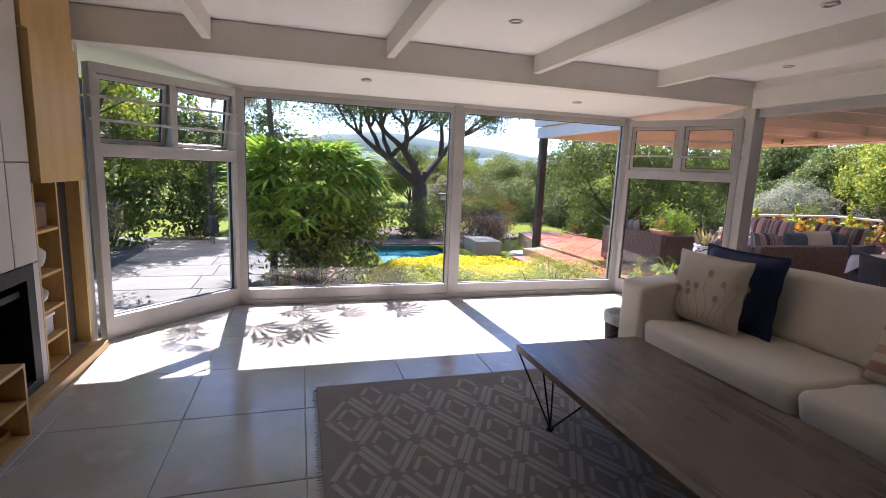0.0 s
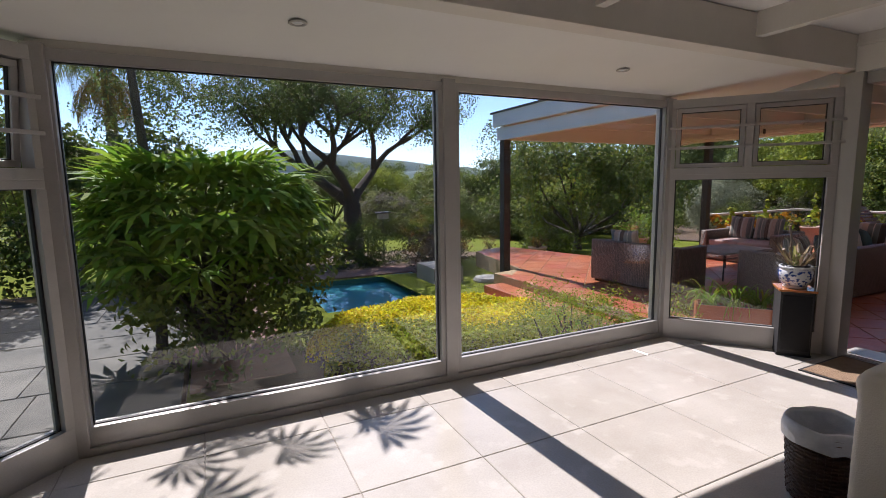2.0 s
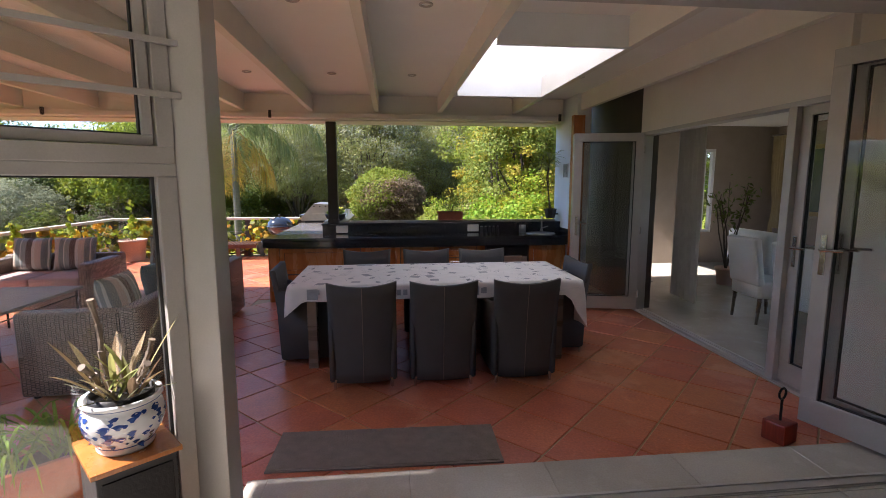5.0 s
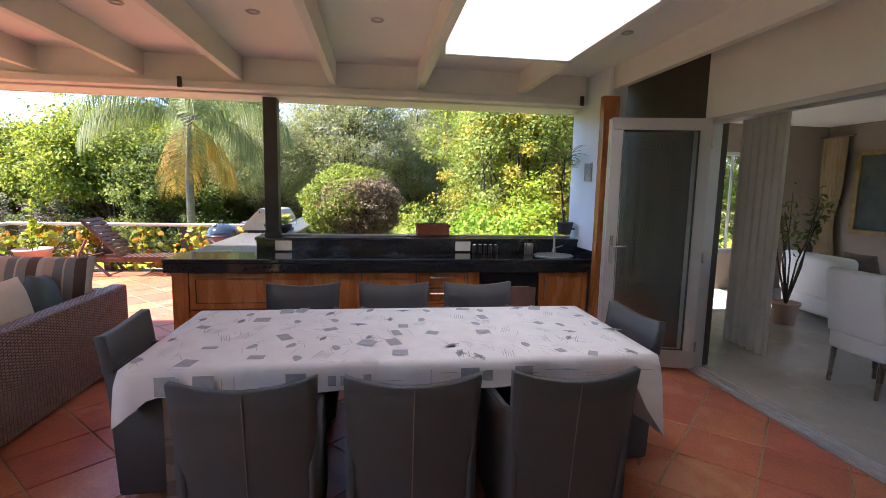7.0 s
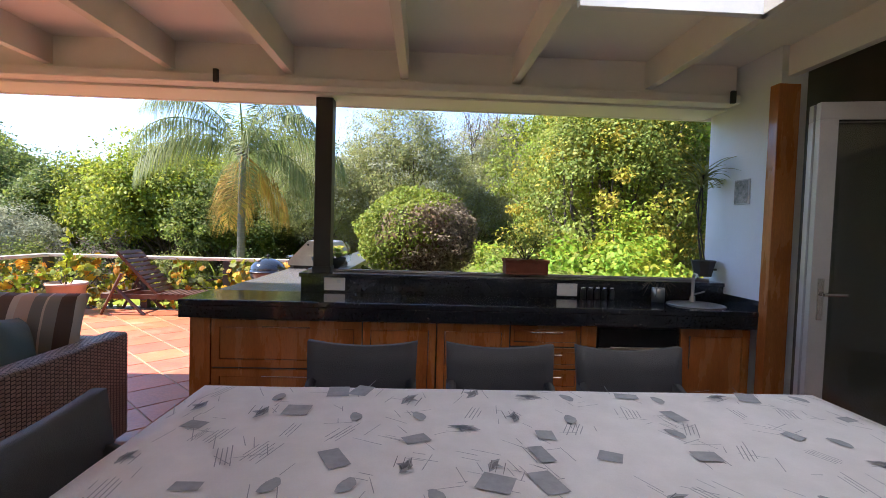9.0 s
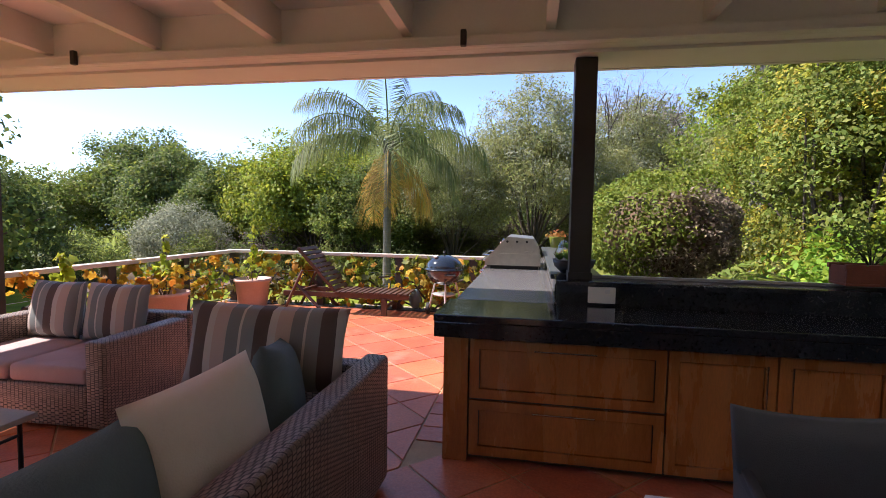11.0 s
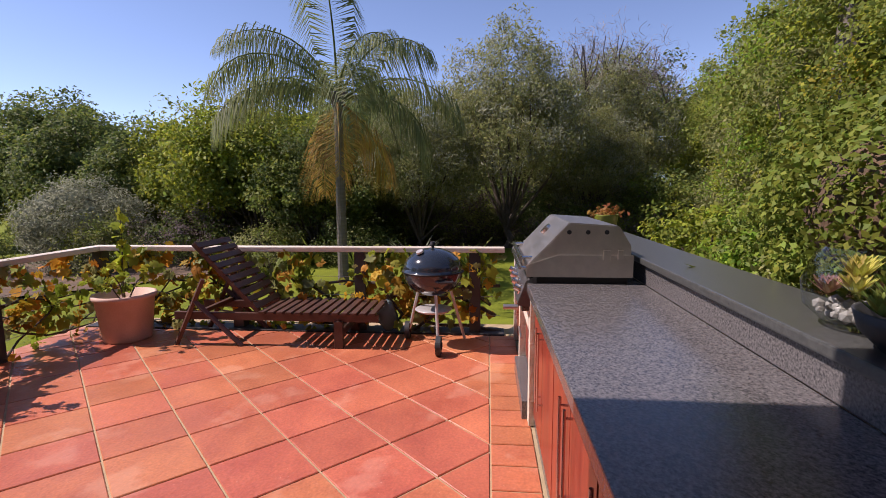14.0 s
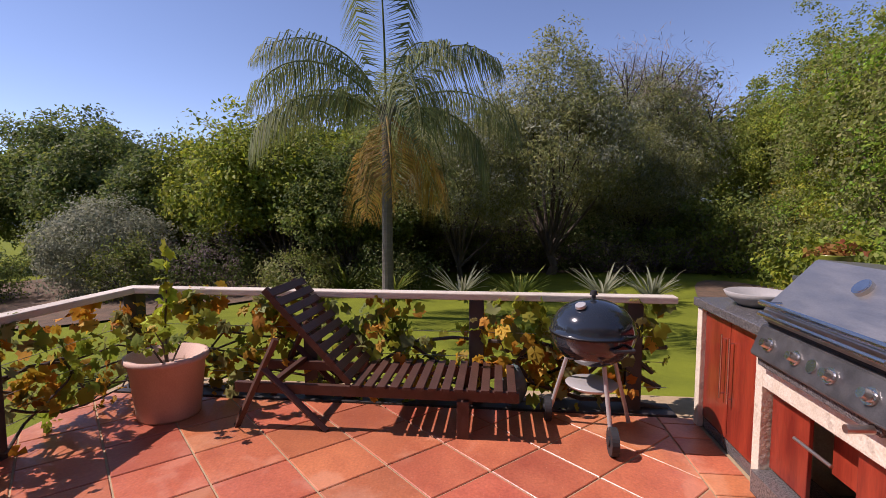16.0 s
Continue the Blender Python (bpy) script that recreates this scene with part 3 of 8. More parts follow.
# wall with folding doors, and the room behind it
structure("wall_north", bx(6.02, 7.0, 0.82, 1.0, F - 0.1, 2.7), M_WALL, "cream plastered wall beside the folding doors", "wall")
structure("wall_north", bx(7.0, 9.72, 0.80, 1.06, 2.10, 2.7, 0.004), M_WALL, "cream plastered lintel over the folding doors", "wall")
# the unseen opening between these pieces is added to let sun into the room
for x0, x1, z0, z1 in ((11.402, 11.7, F - 0.1, 2.7), (13.05, 13.2, F - 0.1, 2.7), (11.7, 13.05, F - 0.1, 0.15), (11.7, 13.05, 2.15, 2.7)):
    structure("wall_north", bx(x0, x1, -0.12, 0.02, z0, z1), M_WALL, "cream plastered outer wall of the sitting room", "wall")
structure("wall_north", bx(11.27, 11.4, 0.022, 0.82, F - 0.1, 2.7), M_WALL, "cream plastered return of the sitting room wall", "wall")
structure("wall_north", bx(9.73, 11.4, 0.82, 1.0, F - 0.1, 2.7), M_UMBER, "dark umber wall behind the folded doors", "wall")
structure("wall_bar", bx(10.5, 11.35, 1.38, 1.58, F - 0.1, 2.70, 0.004), M_PAINTWHITE, "white painted wall end beside the bar", "wall")
structure("trim", bx(10.41, 10.5, 1.50, 1.66, F, 2.40, 0.004), M_CABINET, "varnished timber end board on the bar wall", "trim")
structure("floor", slab_prism([(6.02, -3.6), (13.05, -3.6), (13.05, -0.12), (11.27, -0.12), (11.27, 0.92), (6.02, 0.92)], F - 0.1, F + 0.004), M_TILE, "polished cream tiled floor of the sitting room", "floor")
structure("ceiling", slab_prism([(6.0, -3.6), (13.2, -3.6), (13.2, 0.02), (11.4, 0.02), (11.4, 0.82), (6.0, 0.82)], 2.6, 2.7), M_CEIL, "white ceiling of the sitting room", "ceiling")
for x0, x1, z0, z1 in ((6.0, 6.3, F, 2.7), (7.9, 13.2, F, 2.7), (6.3, 7.9, F, 0.5), (6.3, 7.9, 2.1, 2.7)):
    structure("wall_room", bx(x0, x1, -3.75, -3.6, z0, z1), M_TAN, "taupe back wall of the sitting room", "wall")
for y0, y1, z0, z1 in ((-3.6, -2.3, F, 2.7), (-1.55, -0.122, F, 2.7), (-2.3, -1.55, F, 0.5), (-2.3, -1.55, 2.15, 2.7)):
    structure("wall_room", bx(13.05, 13.2, y0, y1, z0, z1), M_TAN, "taupe end wall of the sitting room", "wall")
win_room = thing("window_5", "sitting room window in a pale frame", "window", kind="structure")
wm, wn_ = along((13.12, -2.3), (13.12, -1.55))
window_frame_part("window_frame", 0, wn_, 0.5, 2.15, win_room, wm, 0.06, 0.08, mat=M_PAINTWHITE)
for k_ in range(1, 4):
    part("glazing_bar", bx(wn_ * k_ / 4 - 0.015, wn_ * k_ / 4 + 0.015, -0.02, 0.02, 0.56, 2.09, 0.003, wm), M_PAINTWHITE, win_room)
structure("roof", bx(-1.5, 13.3, -4.2, 0.78, 2.86, 2.95), M_POST, "dark sheet roof of the house", "roof")
structure("roof", bx(-1.6, 6.05, 0.8, 6.32, 2.84, 2.92), M_POST, "dark sheet roof over the lounge", "roof")

# ---- lounge: things ----
def puff(w, h, d, n=14, flange=0.0):
    """A stuffed square cushion, w wide, h high, d thick, standing on z with its seam all round."""
    bm = bmesh.new()
    grid = {}
    for s in (1, -1):
        for i in range(n + 1):
            for j in range(n + 1):
                u, v = i / n * 2 - 1, j / n * 2 - 1
                if s == -1 and (i in (0, n) or j in (0, n)):
                    grid[s, i, j] = grid[1, i, j]
                    continue
                t = (1 - abs(u) ** 2.6) * (1 - abs(v) ** 2.6)
                pinch = 1 - 0.07 * (abs(u) ** 2 * (1 - abs(v) ** 2) + abs(v) ** 2 * (1 - abs(u) ** 2)) * 1.0
                x, z = u * w / 2 * (1 - 0.05 * (1 - v * v) * abs(u)), v * h / 2 * (1 - 0.05 * (1 - u * u) * abs(v))
                y = s * d / 2 * max(t, 0) ** 0.45 + 0.008 * noise.noise((x * 9 + w, z * 9, s * 3 + d))
                grid[s, i, j] = bm.verts.new((x, y if (0 < i < n and 0 < j < n) else 0, z + h / 2))
    for s in (1, -1):
        for i in range(n):
            for j in range(n):
                q = [grid[s, i, j], grid[s, i + 1, j], grid[s, i + 1, j + 1], grid[s, i, j + 1]]
                bm.faces.new(q if s == -1 else list(reversed(q)))
    if flange:
        rim = [grid[1, i, 0] for i in range(n)] + [grid[1, n, j] for j in range(n)] + [grid[1, i, n] for i in range(n, 0, -1)] + [grid[1, 0, j] for j in range(n, 0, -1)]
        c = Vector((0, 0, h / 2))
        outer = [bm.verts.new(v.co + (v.co - c) * flange + Vector((0, 0.006 * math.sin(k * 1.7), 0))) for k, v in enumerate(rim)]
        for k in range(len(rim)):
            j = (k + 1) % len(rim)
            bm.faces.new((rim[k], rim[j], outer[j], outer[k]))
    return bm


def cushion(name, label, mat, m, w=0.5, h=0.5, d=0.16, flange=0.0, decor=None, group=""):
    c = thing(name, label, "cushion", m, group)
    part("cover", puff(w, h, d, 14, flange), mat, c, "", True)
    if decor:
        decor(c, w, h, d)
    return c


def striped_material(name, colours, scale, axis="X"):
    """Woven stripes, repeating along one axis of the thing."""
    m = bpy.data.materials.new(name)
    m.use_nodes = True
    n, ln = m.node_tree.nodes, m.node_tree.links
    b = n["Principled BSDF"]
    b.inputs["Roughness"].default_value = 0.9
    co, sep = n.new("ShaderNodeTexCoord"), n.new("ShaderNodeSeparateXYZ")
    ln.new(co.outputs["Object"], sep.inputs[0])
    mul, frac = n.new("ShaderNodeMath"), n.new("ShaderNodeMath")
    mul.operation, frac.operation = "MULTIPLY_ADD", "FRACT"
    mul.inputs[1].default_value, mul.inputs[2].default_value = scale, 10.13
    ln.new(sep.outputs[axis], mul.inputs[0]), ln.new(mul.outputs[0], frac.inputs[0])
    ramp = n.new("ShaderNodeValToRGB")
    ramp.color_ramp.interpolation = "CONSTANT"
    while len(ramp.color_ramp.elements) < len(colours):
        ramp.color_ramp.elements.new(0.5)
    for e, (p, c) in zip(ramp.color_ramp.elements, colours):
        e.position, e.color = p, (*c, 1)
    ln.new(frac.outputs[0], ramp.inputs[0])
    ln.new(ramp.outputs[0], b.inputs["Base Color"])
    nz, bp = n.new("ShaderNodeTexNoise"), n.new("ShaderNodeBump")
    nz.inputs["Scale"].default_value = 220
    bp.inputs["Strength"].default_value, bp.inputs["Distance"].default_value = 0.2, 0.004
    ln.new(co.outputs["Object"], nz.inputs["Vector"]), ln.new(nz.outputs[0], bp.inputs["Height"]), ln.new(bp.outputs[0], b.inputs["Normal"])
    return m


def rounded(bm, x0, x1, y0, y1, z0, z1, r, m=None):
    """A box with soft, broad edges."""
    made = bmesh.ops.create_cube(bm, size=1)["verts"]
    s = Matrix.Translation(((x0 + x1) / 2, (y0 + y1) / 2, (z0 + z1) / 2)) @ Matrix.Diagonal((x1 - x0, y1 - y0, z1 - z0, 1))
    bmesh.ops.transform(bm, matrix=(m @ s) if m else s, verts=made)
    edges = list({e for v in made for e in v.link_edges})
    bmesh.ops.bevel(bm, geom=edges, offset=r, segments=4, profile=0.5, affect="EDGES", clamp_overlap=True)
    return bm


M_FABRIC_PRINT = material("faded_print_linen", (0.70, 0.63, 0.53), 0.9, (0.64, 0.57, 0.47), 5, 0.12, 0.2, 160)
M_PRINT = material("taupe_print", (0.36, 0.28, 0.21), 0.9, (0.44, 0.35, 0.27), 9)

def slouch(bm, amp=0.012, scale=5.0):
    """Loose cloth: cut finer and let it sag in soft folds."""
    long_ = [e for e in bm.edges if e.calc_length() > 0.12]
    bmesh.ops.subdivide_edges(bm, edges=long_, cuts=7, use_grid_fill=True)
    bm.normal_update()
    for v in bm.verts:
        p = v.co
        fold = noise.noise((p.x * scale, p.y * scale * 0.6, p.z * scale * 1.3)) + 0.5 * noise.noise((p.x * scale * 2.7, p.y * scale * 1.3, p.z * scale * 3))
        v.co = p + v.normal * amp * fold
    return bm


# sofa: runs along y, faces the fireplace
sofa = thing("sofa", "large cream slipcovered sofa with broad arms", "sofa", pose(0, 0, 0))
SX0, SX1, SY0, SY1 = 3.42, 4.62, 0.75, 3.66
back = rounded(bmesh.new(), SX1 - 0.24, SX1, SY0 + 0.02, SY1 - 0.01, 0.06, 0.89, 0.045)
part("backrest", slouch(back), M_FABRIC, sofa, "", True)
part("base", rounded(bmesh.new(), SX0 + 0.06, SX1 - 0.22, SY0 + 0.2, SY1 - 0.24, 0.06, 0.3, 0.03), M_FABRIC, sofa, "", True)
for y0, y1 in ((SY1 - 0.26, SY1), (SY0, SY0 + 0.26)):
    arm = bmesh.new()
    pts = [(SX0, 0.06), (SX1 - 0.2, 0.06), (SX1 - 0.2, 0.85), (SX1 - 0.32, 0.83), (SX0 + 0.5, 0.77), (SX0 + 0.06, 0.735), (SX0, 0.71)]
    a = [arm.verts.new((x, y0, z)) for x, z in pts]
    b = [arm.verts.new((x, y1, z)) for x, z in pts]
    arm.faces.new(a), arm.faces.new(list(reversed(b)))
    for k in range(len(pts)):
        j = (k + 1) % len(pts)
        arm.faces.new((a[j], a[k], b[k], b[j]))
    bmesh.ops.bevel(arm, geom=arm.edges[:], offset=0.035, segments=3, profile=0.5, affect="EDGES")
    part("arm", slouch(arm, 0.014), M_FABRIC, sofa, "", True)
for k in range(2):
    y0 = SY0 + 0.27 + k * 1.19
    part("seat_cushion", slouch(rounded(bmesh.new(), SX0 + 0.02, SX1 - 0.26, y0, y0 + 1.18, 0.29, 0.47, 0.05), 0.016, 4), M_FABRIC, sofa, "", True)
    bk = rounded(bmesh.new(), 0, 0.22, 0, 1.17, 0, 0.5, 0.07, Matrix.Translation((SX1 - 0.5, y0 + 0.005, 0.465)) @ Matrix.Rotation(radians(11), 4, "Y"))
    part("back_cushion", slouch(bk, 0.02, 4), M_FABRIC, sofa, "", True)


def blossom(c, w, h, d):
    """Faded stems with round seed heads printed on the cover."""
    rng = random.Random(5)
    bm = bmesh.new()
    for k in range(9):
        x, z0 = (k - 4) * w * 0.105, h * 0.1
        pts = [Vector((x + 0.025 * math.sin(j * 1.1 + k), 0, z0 + j * h * 0.11)) for j in range(rng.randint(4, 7))]
        for a, b in zip(pts[:-1], pts[1:]):
            n = Vector((0.0022, 0, 0))
            for s in (1, -1):
                ya, yb = [s * (d / 2 * max((1 - abs(p.x / w * 2) ** 2.6) * (1 - abs(p.z / h * 2 - 1) ** 2.6), 0.02) ** 0.45 + 0.006) for p in (a, b)]
                bm.faces.new([bm.verts.new(q) for q in (a - n + Vector((0, ya, 0)), a + n + Vector((0, ya, 0)), b + n + Vector((0, yb, 0)), b - n + Vector((0, yb, 0)))])
        p = pts[-1]
        for s in (1, -1):
            y = s * (d / 2 * max((1 - abs(p.x / w * 2) ** 2.6) * (1 - abs(p.z / h * 2 - 1) ** 2.6), 0.02) ** 0.45 + 0.008)
            bm.faces.new([bm.verts.new((p.x + 0.02 * math.cos(t * 0.785), y, p.z + 0.026 * math.sin(t * 0.785))) for t in range(8)])
    part("printed_stems", bm, M_PRINT, c)["kind"] = "stuff"


cushion("cushion", "navy blue cotton cushion with a wide flange", M_NAVY, pose(4.00, 3.16, 0.48, 0, 0, 0) @ pose(0, 0, 0, 0, 8, 0) @ pose(0, 0, 0, 0, 0, 91), 0.62, 0.54, 0.19, 0.09)
cushion("cushion", "cream cushion printed with taupe seed-head stems", M_FABRIC_PRINT, pose(3.79, 3.22, 0.485) @ pose(0, 0, 0, 0, 9, 0) @ pose(0, 0, 0, 0, 0, 97), 0.56, 0.50, 0.18, 0.06, blossom)
M_STRIPE_IN = striped_material("beige_pink_stripes", [(0.0, (0.62, 0.52, 0.40)), (0.35, (0.45, 0.27, 0.19)), (0.6, (0.62, 0.52, 0.40)), (0.8, (0.50, 0.33, 0.24))], 4.2, "Z")
cushion("cushion", "beige and dusty pink striped cushion on the sofa", M_STRIPE_IN, pose(3.95, 2.0, 0.48) @ pose(0, 0, 0, 0, 20, 0) @ pose(0, 0, 0, 0, 0, 84), 0.5, 0.42, 0.16)

# coffee table
ct = thing("coffee_table", "dark wooden coffee table on black wire legs", "table", pose(2.73, 2.16, 0))
part("tabletop", bx(-0.45, 0.45, -0.97, 0.97, 0.41, 0.45, 0.005), M_DARKWOOD, ct)
for sx in (-1, 1):
    for sy in (-1, 1):
        leg = bmesh.new()
        foot = Vector((sx * 0.33, sy * 0.68, 0.016))
        for tx, ty in ((0.44, 0.95), (0.18, 0.95), (0.44, 0.62), (0.1, 0.42)):
            rod(leg, foot, (sx * tx, sy * ty, 0.41), 0.0055, 0.0055, 8)
        rod(leg, foot - Vector((0, 0, 0.012)), foot + Vector((0, 0, 0.012)), 0.024, 0.02, 14)
        part("leg", leg, M_IRON, ct)

# rug with diamond weave
M_RUG = material("taupe_wool", (0.29, 0.255, 0.23), 0.95, (0.245, 0.215, 0.19), 10, 0.3, 0.6, 220)
M_RUG2 = material("pale_wool_pattern", (0.46, 0.42, 0.385), 0.95, (0.38, 0.345, 0.31), 12, 0.3, 0.6, 220)
rug = thing("rug", "flat-woven taupe rug with a pale diamond pattern", "rug")
part("weave", bx(1.07, 4.3, 0.2, 3.70, 0.0, 0.011, 0.004), M_RUG, rug)
pat = bmesh.new()


def stroke(bm, x0, y0, x1, y1, w, z, rect):
    if not (rect[0] < min(x0, x1) and max(x0, x1) < rect[1] and rect[2] < min(y0, y1) and max(y0, y1) < rect[3]):
        return
    d = Vector((x1 - x0, y1 - y0, 0))
    n = Vector((-d.y, d.x, 0)).normalized() * w / 2
    bm.faces.new([bm.verts.new(Vector(p) + s * n) for p, s in (((x0, y0, z), 1), ((x0, y0, z), -1), ((x1, y1, z), -1), ((x1, y1, z), 1))])


RR = (1.1, 4.28, 0.22, 3.68)
px, py = 0.34, 0.29
for i in range(10):
    for j in range(13):
        cx, cy = 1.25 + i * px + (j % 2) * px / 2, 0.3 + j * py
        for sx in (1, -1):
            for sy in (1, -1):
                stroke(pat, cx + sx * 0.012, cy + sy * py * 0.82, cx + sx * px * 0.40, cy + sy * 0.012, 0.03, 0.0135, RR)
                stroke(pat, cx + sx * 0.012, cy + sy * py * 0.42, cx + sx * px * 0.2, cy + sy * 0.012, 0.024, 0.0135, RR)
part("diamond_pattern", pat, M_RUG2, rug)
fringe = bmesh.new()
for k in range(160):
    y = 0.21 + k * 0.0217
    rod(fringe, (1.07, y, 0.006), (1.045 + 0.008 * math.sin(k * 2.1), y + 0.006 * math.sin(k * 1.3), 0.004), 0.003, 0.002, 4)
part("fringe", fringe, M_RUG2, rug)

# basket bin between sofa and window
M_WICKER = material("brown_wicker", (0.115, 0.062, 0.042), 0.55, (0.075, 0.04, 0.028), 30, 0.4, 0.3, 160)
bin_ = thing("waste_basket", "brown woven waste basket with a pale plastic liner", "basket", pose(3.62, 3.84, 0))
bk = bmesh.new()
lathe(bk, [(0.001, 0.0), (0.115, 0.0), (0.118, 0.02), (0.15, 0.36), (0.156, 0.365), (0.15, 0.37), (0.142, 0.36), (0.11, 0.02)], seg=36)
part("body", bk, M_WICKER, bin_, "", True)
ring = bmesh.new()
for j in range(18):
    z = 0.02 + j * 0.019
    r = 0.12 + 0.03 * z / 0.36
    for k in range(36):
        a0, a1 = 2 * math.pi * k / 36, 2 * math.pi * (k + 0.9) / 36
        o = 0.004 if (k + j) % 2 else 0.0
        rod(ring, ((r + o) * math.cos(a0), (r + o) * math.sin(a0), z), ((r + o) * math.cos(a1), (r + o) * math.sin(a1), z), 0.0065, 0.0065, 5)
part("weave", ring, M_WICKER, bin_)
M_LINER = material("pale_grey_plastic", (0.62, 0.63, 0.66), 0.35, (0.5, 0.51, 0.55), 14, 0.1, 0.4, 25)
ln_ = lathe(bmesh.new(), [(0.165, 0.30), (0.168, 0.345), (0.163, 0.385), (0.15, 0.395), (0.138, 0.37), (0.12, 0.2)], seg=40)
for v in ln_.verts:
    v.co += Vector((1, 1, 0.8)) * 0.012 * noise.noise(v.co * 14)
part("liner", ln_, M_LINER, bin_, "", True)

# loudspeaker with a potted orchid on it
spk = thing("loudspeaker", "tall black loudspeaker with a brown wooden top", "loudspeaker", pose(5.63, 5.08, 0, 0, 0, 40))
part("cabinet", bx(-0.135, 0.135, -0.12, 0.12, 0.02, 0.56, 0.006), M_RUBBER, spk)
part("plinth", bx(-0.14, 0.14, -0.125, 0.125, 0.0, 0.022, 0.004), M_IRON, spk)
part("top_board", bx(-0.15, 0.15, -0.135, 0.135, 0.56, 0.578, 0.003), M_CABINET, spk)
part("grille", bx(-0.14, -0.132, -0.105, 0.105, 0.05, 0.53, 0.003), M_IRON, spk)
M_CHINA = material("white_glazed_china", (0.78, 0.79, 0.82), 0.12, None, 6, coat=0.4)
M_COBALT = material("cobalt_glaze", (0.02, 0.045, 0.20), 0.15, (0.03, 0.08, 0.30), 8, coat=0.4)
pot = thing("flower_pot", "blue and white china pot with an orchid", "pot plant", pose(5.63, 5.08, 0.578))
prof = [(0.001, 0.0), (0.085, 0.0), (0.09, 0.01), (0.085, 0.02), (0.118, 0.07), (0.128, 0.115), (0.122, 0.15), (0.114, 0.165), (0.126, 0.178), (0.124, 0.19), (0.108, 0.186), (0.104, 0.15), (0.001, 0.15)]
part("bowl", lathe(bmesh.new(), prof, seg=40), M_CHINA, pot, "", True)
deco = bmesh.new()
rng_ = random.Random(8)


def pot_r(z):
    for (r0, z0), (r1, z1) in zip(prof[3:8], prof[4:9]):
        if z0 <= z <= z1:
            return r0 + (r1 - r0) * (z - z0) / (z1 - z0)
    return 0.11


for k in range(150):
    a, z, s = rng_.uniform(0, 6.28), rng_.uniform(0.03, 0.15), rng_.uniform(0.005, 0.015)
    deco.faces.new([deco.verts.new(((pot_r(z + s * math.sin(t)) + 0.0015) * math.cos(a + s * math.cos(t) * (1 + 0.5 * math.sin(3 * t)) / 0.12), (pot_r(z + s * math.sin(t)) + 0.0015) * math.sin(a + s * math.cos(t) * (1 + 0.5 * math.sin(3 * t)) / 0.12), z + s * math.sin(t) * 0.8)) for t in [2 * math.pi * q / 9 for q in range(9)]])
for z in (0.024, 0.168):
    for k in range(40):
        r = pot_r(z) + 0.0025 if z < 0.1 else 0.119
        a0, a1 = 2 * math.pi * k / 40, 2 * math.pi * (k + 1) / 40
        deco.faces.new([deco.verts.new((r * math.cos(a), r * math.sin(a), zz)) for a, zz in ((a0, z), (a1, z), (a1, z + 0.006), (a0, z + 0.006))])
part("blue_pattern", deco, M_COBALT, pot)["kind"] = "stuff"
part("inner_pot", lathe(bmesh.new(), [(0.098, 0.15), (0.1, 0.2), (0.094, 0.2), (0.092, 0.18), (0.001, 0.178)], seg=28), M_IRON, pot, "", True)


def strap_leaf(bm, base, yaw, length, width, rise, fall, n=7):
    """A long arching leaf, folded along its middle."""
    d = Vector((math.cos(yaw), math.sin(yaw), 0))
    s = Vector((-d.y, d.x, 0))
    rows = []
    for k in range(n + 1):
        t = k / n
        p = Vector(base) + d * length * t * (1 - 0.25 * t * fall) + Vector((0, 0, length * (rise * t - fall * t * t)))
        w = width * (math.sin(math.pi * min(t * 0.85 + 0.12, 1)) + 0.02) / 2
        rows.append((bm.verts.new(p - s * w + Vector((0, 0, w * 0.4))), bm.verts.new(p), bm.verts.new(p + s * w + Vector((0, 0, w * 0.4)))))
    for a, b in zip(rows[:-1], rows[1:]):
        bm.faces.new((a[0], a[1], b[1], b[0]))
        bm.faces.new((a[1], a[2], b[2], b[1]))


L_STRAW = leaf_material("dried_orchid_leaf", (0.42, 0.31, 0.17), (0.24, 0.17, 0.10), 0.2)
for nm_, mt_, n_, le_, wd_ in (("green_foliage", L_OLIVE, 9, 0.15, 0.02), ("dried_foliage", L_STRAW, 12, 0.13, 0.026)):
    lf = bmesh.new()
    for k in range(n_):
        strap_leaf(lf, (0.05 * math.cos(k * 2.4), 0.05 * math.sin(k * 2.4), 0.18), k * 2.4 + n_, le_ * (0.6 + 0.7 * rng_.random()), wd_, 0.9 + rng_.random() * 0.9, 0.7 * rng_.random(), 6)
    part(nm_, lf, mt_, pot)
M_CANE = material("grey_brown_cane", (0.25, 0.19, 0.14), 0.7, (0.13, 0.10, 0.08), 30, 0.3, 0.3, 90)
for yaw, h, lean_ in ((1.9, 0.36, 0.03), (0.4, 0.2, 0.10), (2.9, 0.17, 0.11), (4.4, 0.14, 0.09), (5.4, 0.19, 0.08)):
    st = bmesh.new()
    p = [Vector((0.03 * math.cos(yaw) + lean_ * t * math.cos(yaw) + 0.008 * math.sin(11 * t), 0.03 * math.sin(yaw) + lean_ * t * math.sin(yaw), 0.17 + h * t)) for t in [q / 8 for q in range(9)]]
    for j, (a, b) in enumerate(zip(p[:-1], p[1:])):
        rod(st, a, b, 0.008, 0.0125 if j % 2 else 0.009, 7)
    part("cane", st, M_CANE, pot)
for k in range(5):
    yaw = 0.6 + k * 1.1
    part("air_root", rod(bmesh.new(), (0.06 * math.cos(yaw), 0.06 * math.sin(yaw), 0.19), (0.17 * math.cos(yaw), 0.17 * math.sin(yaw), 0.23 + 0.06 * math.sin(k * 3)), 0.0025, 0.0015, 5), L_GREY, pot)

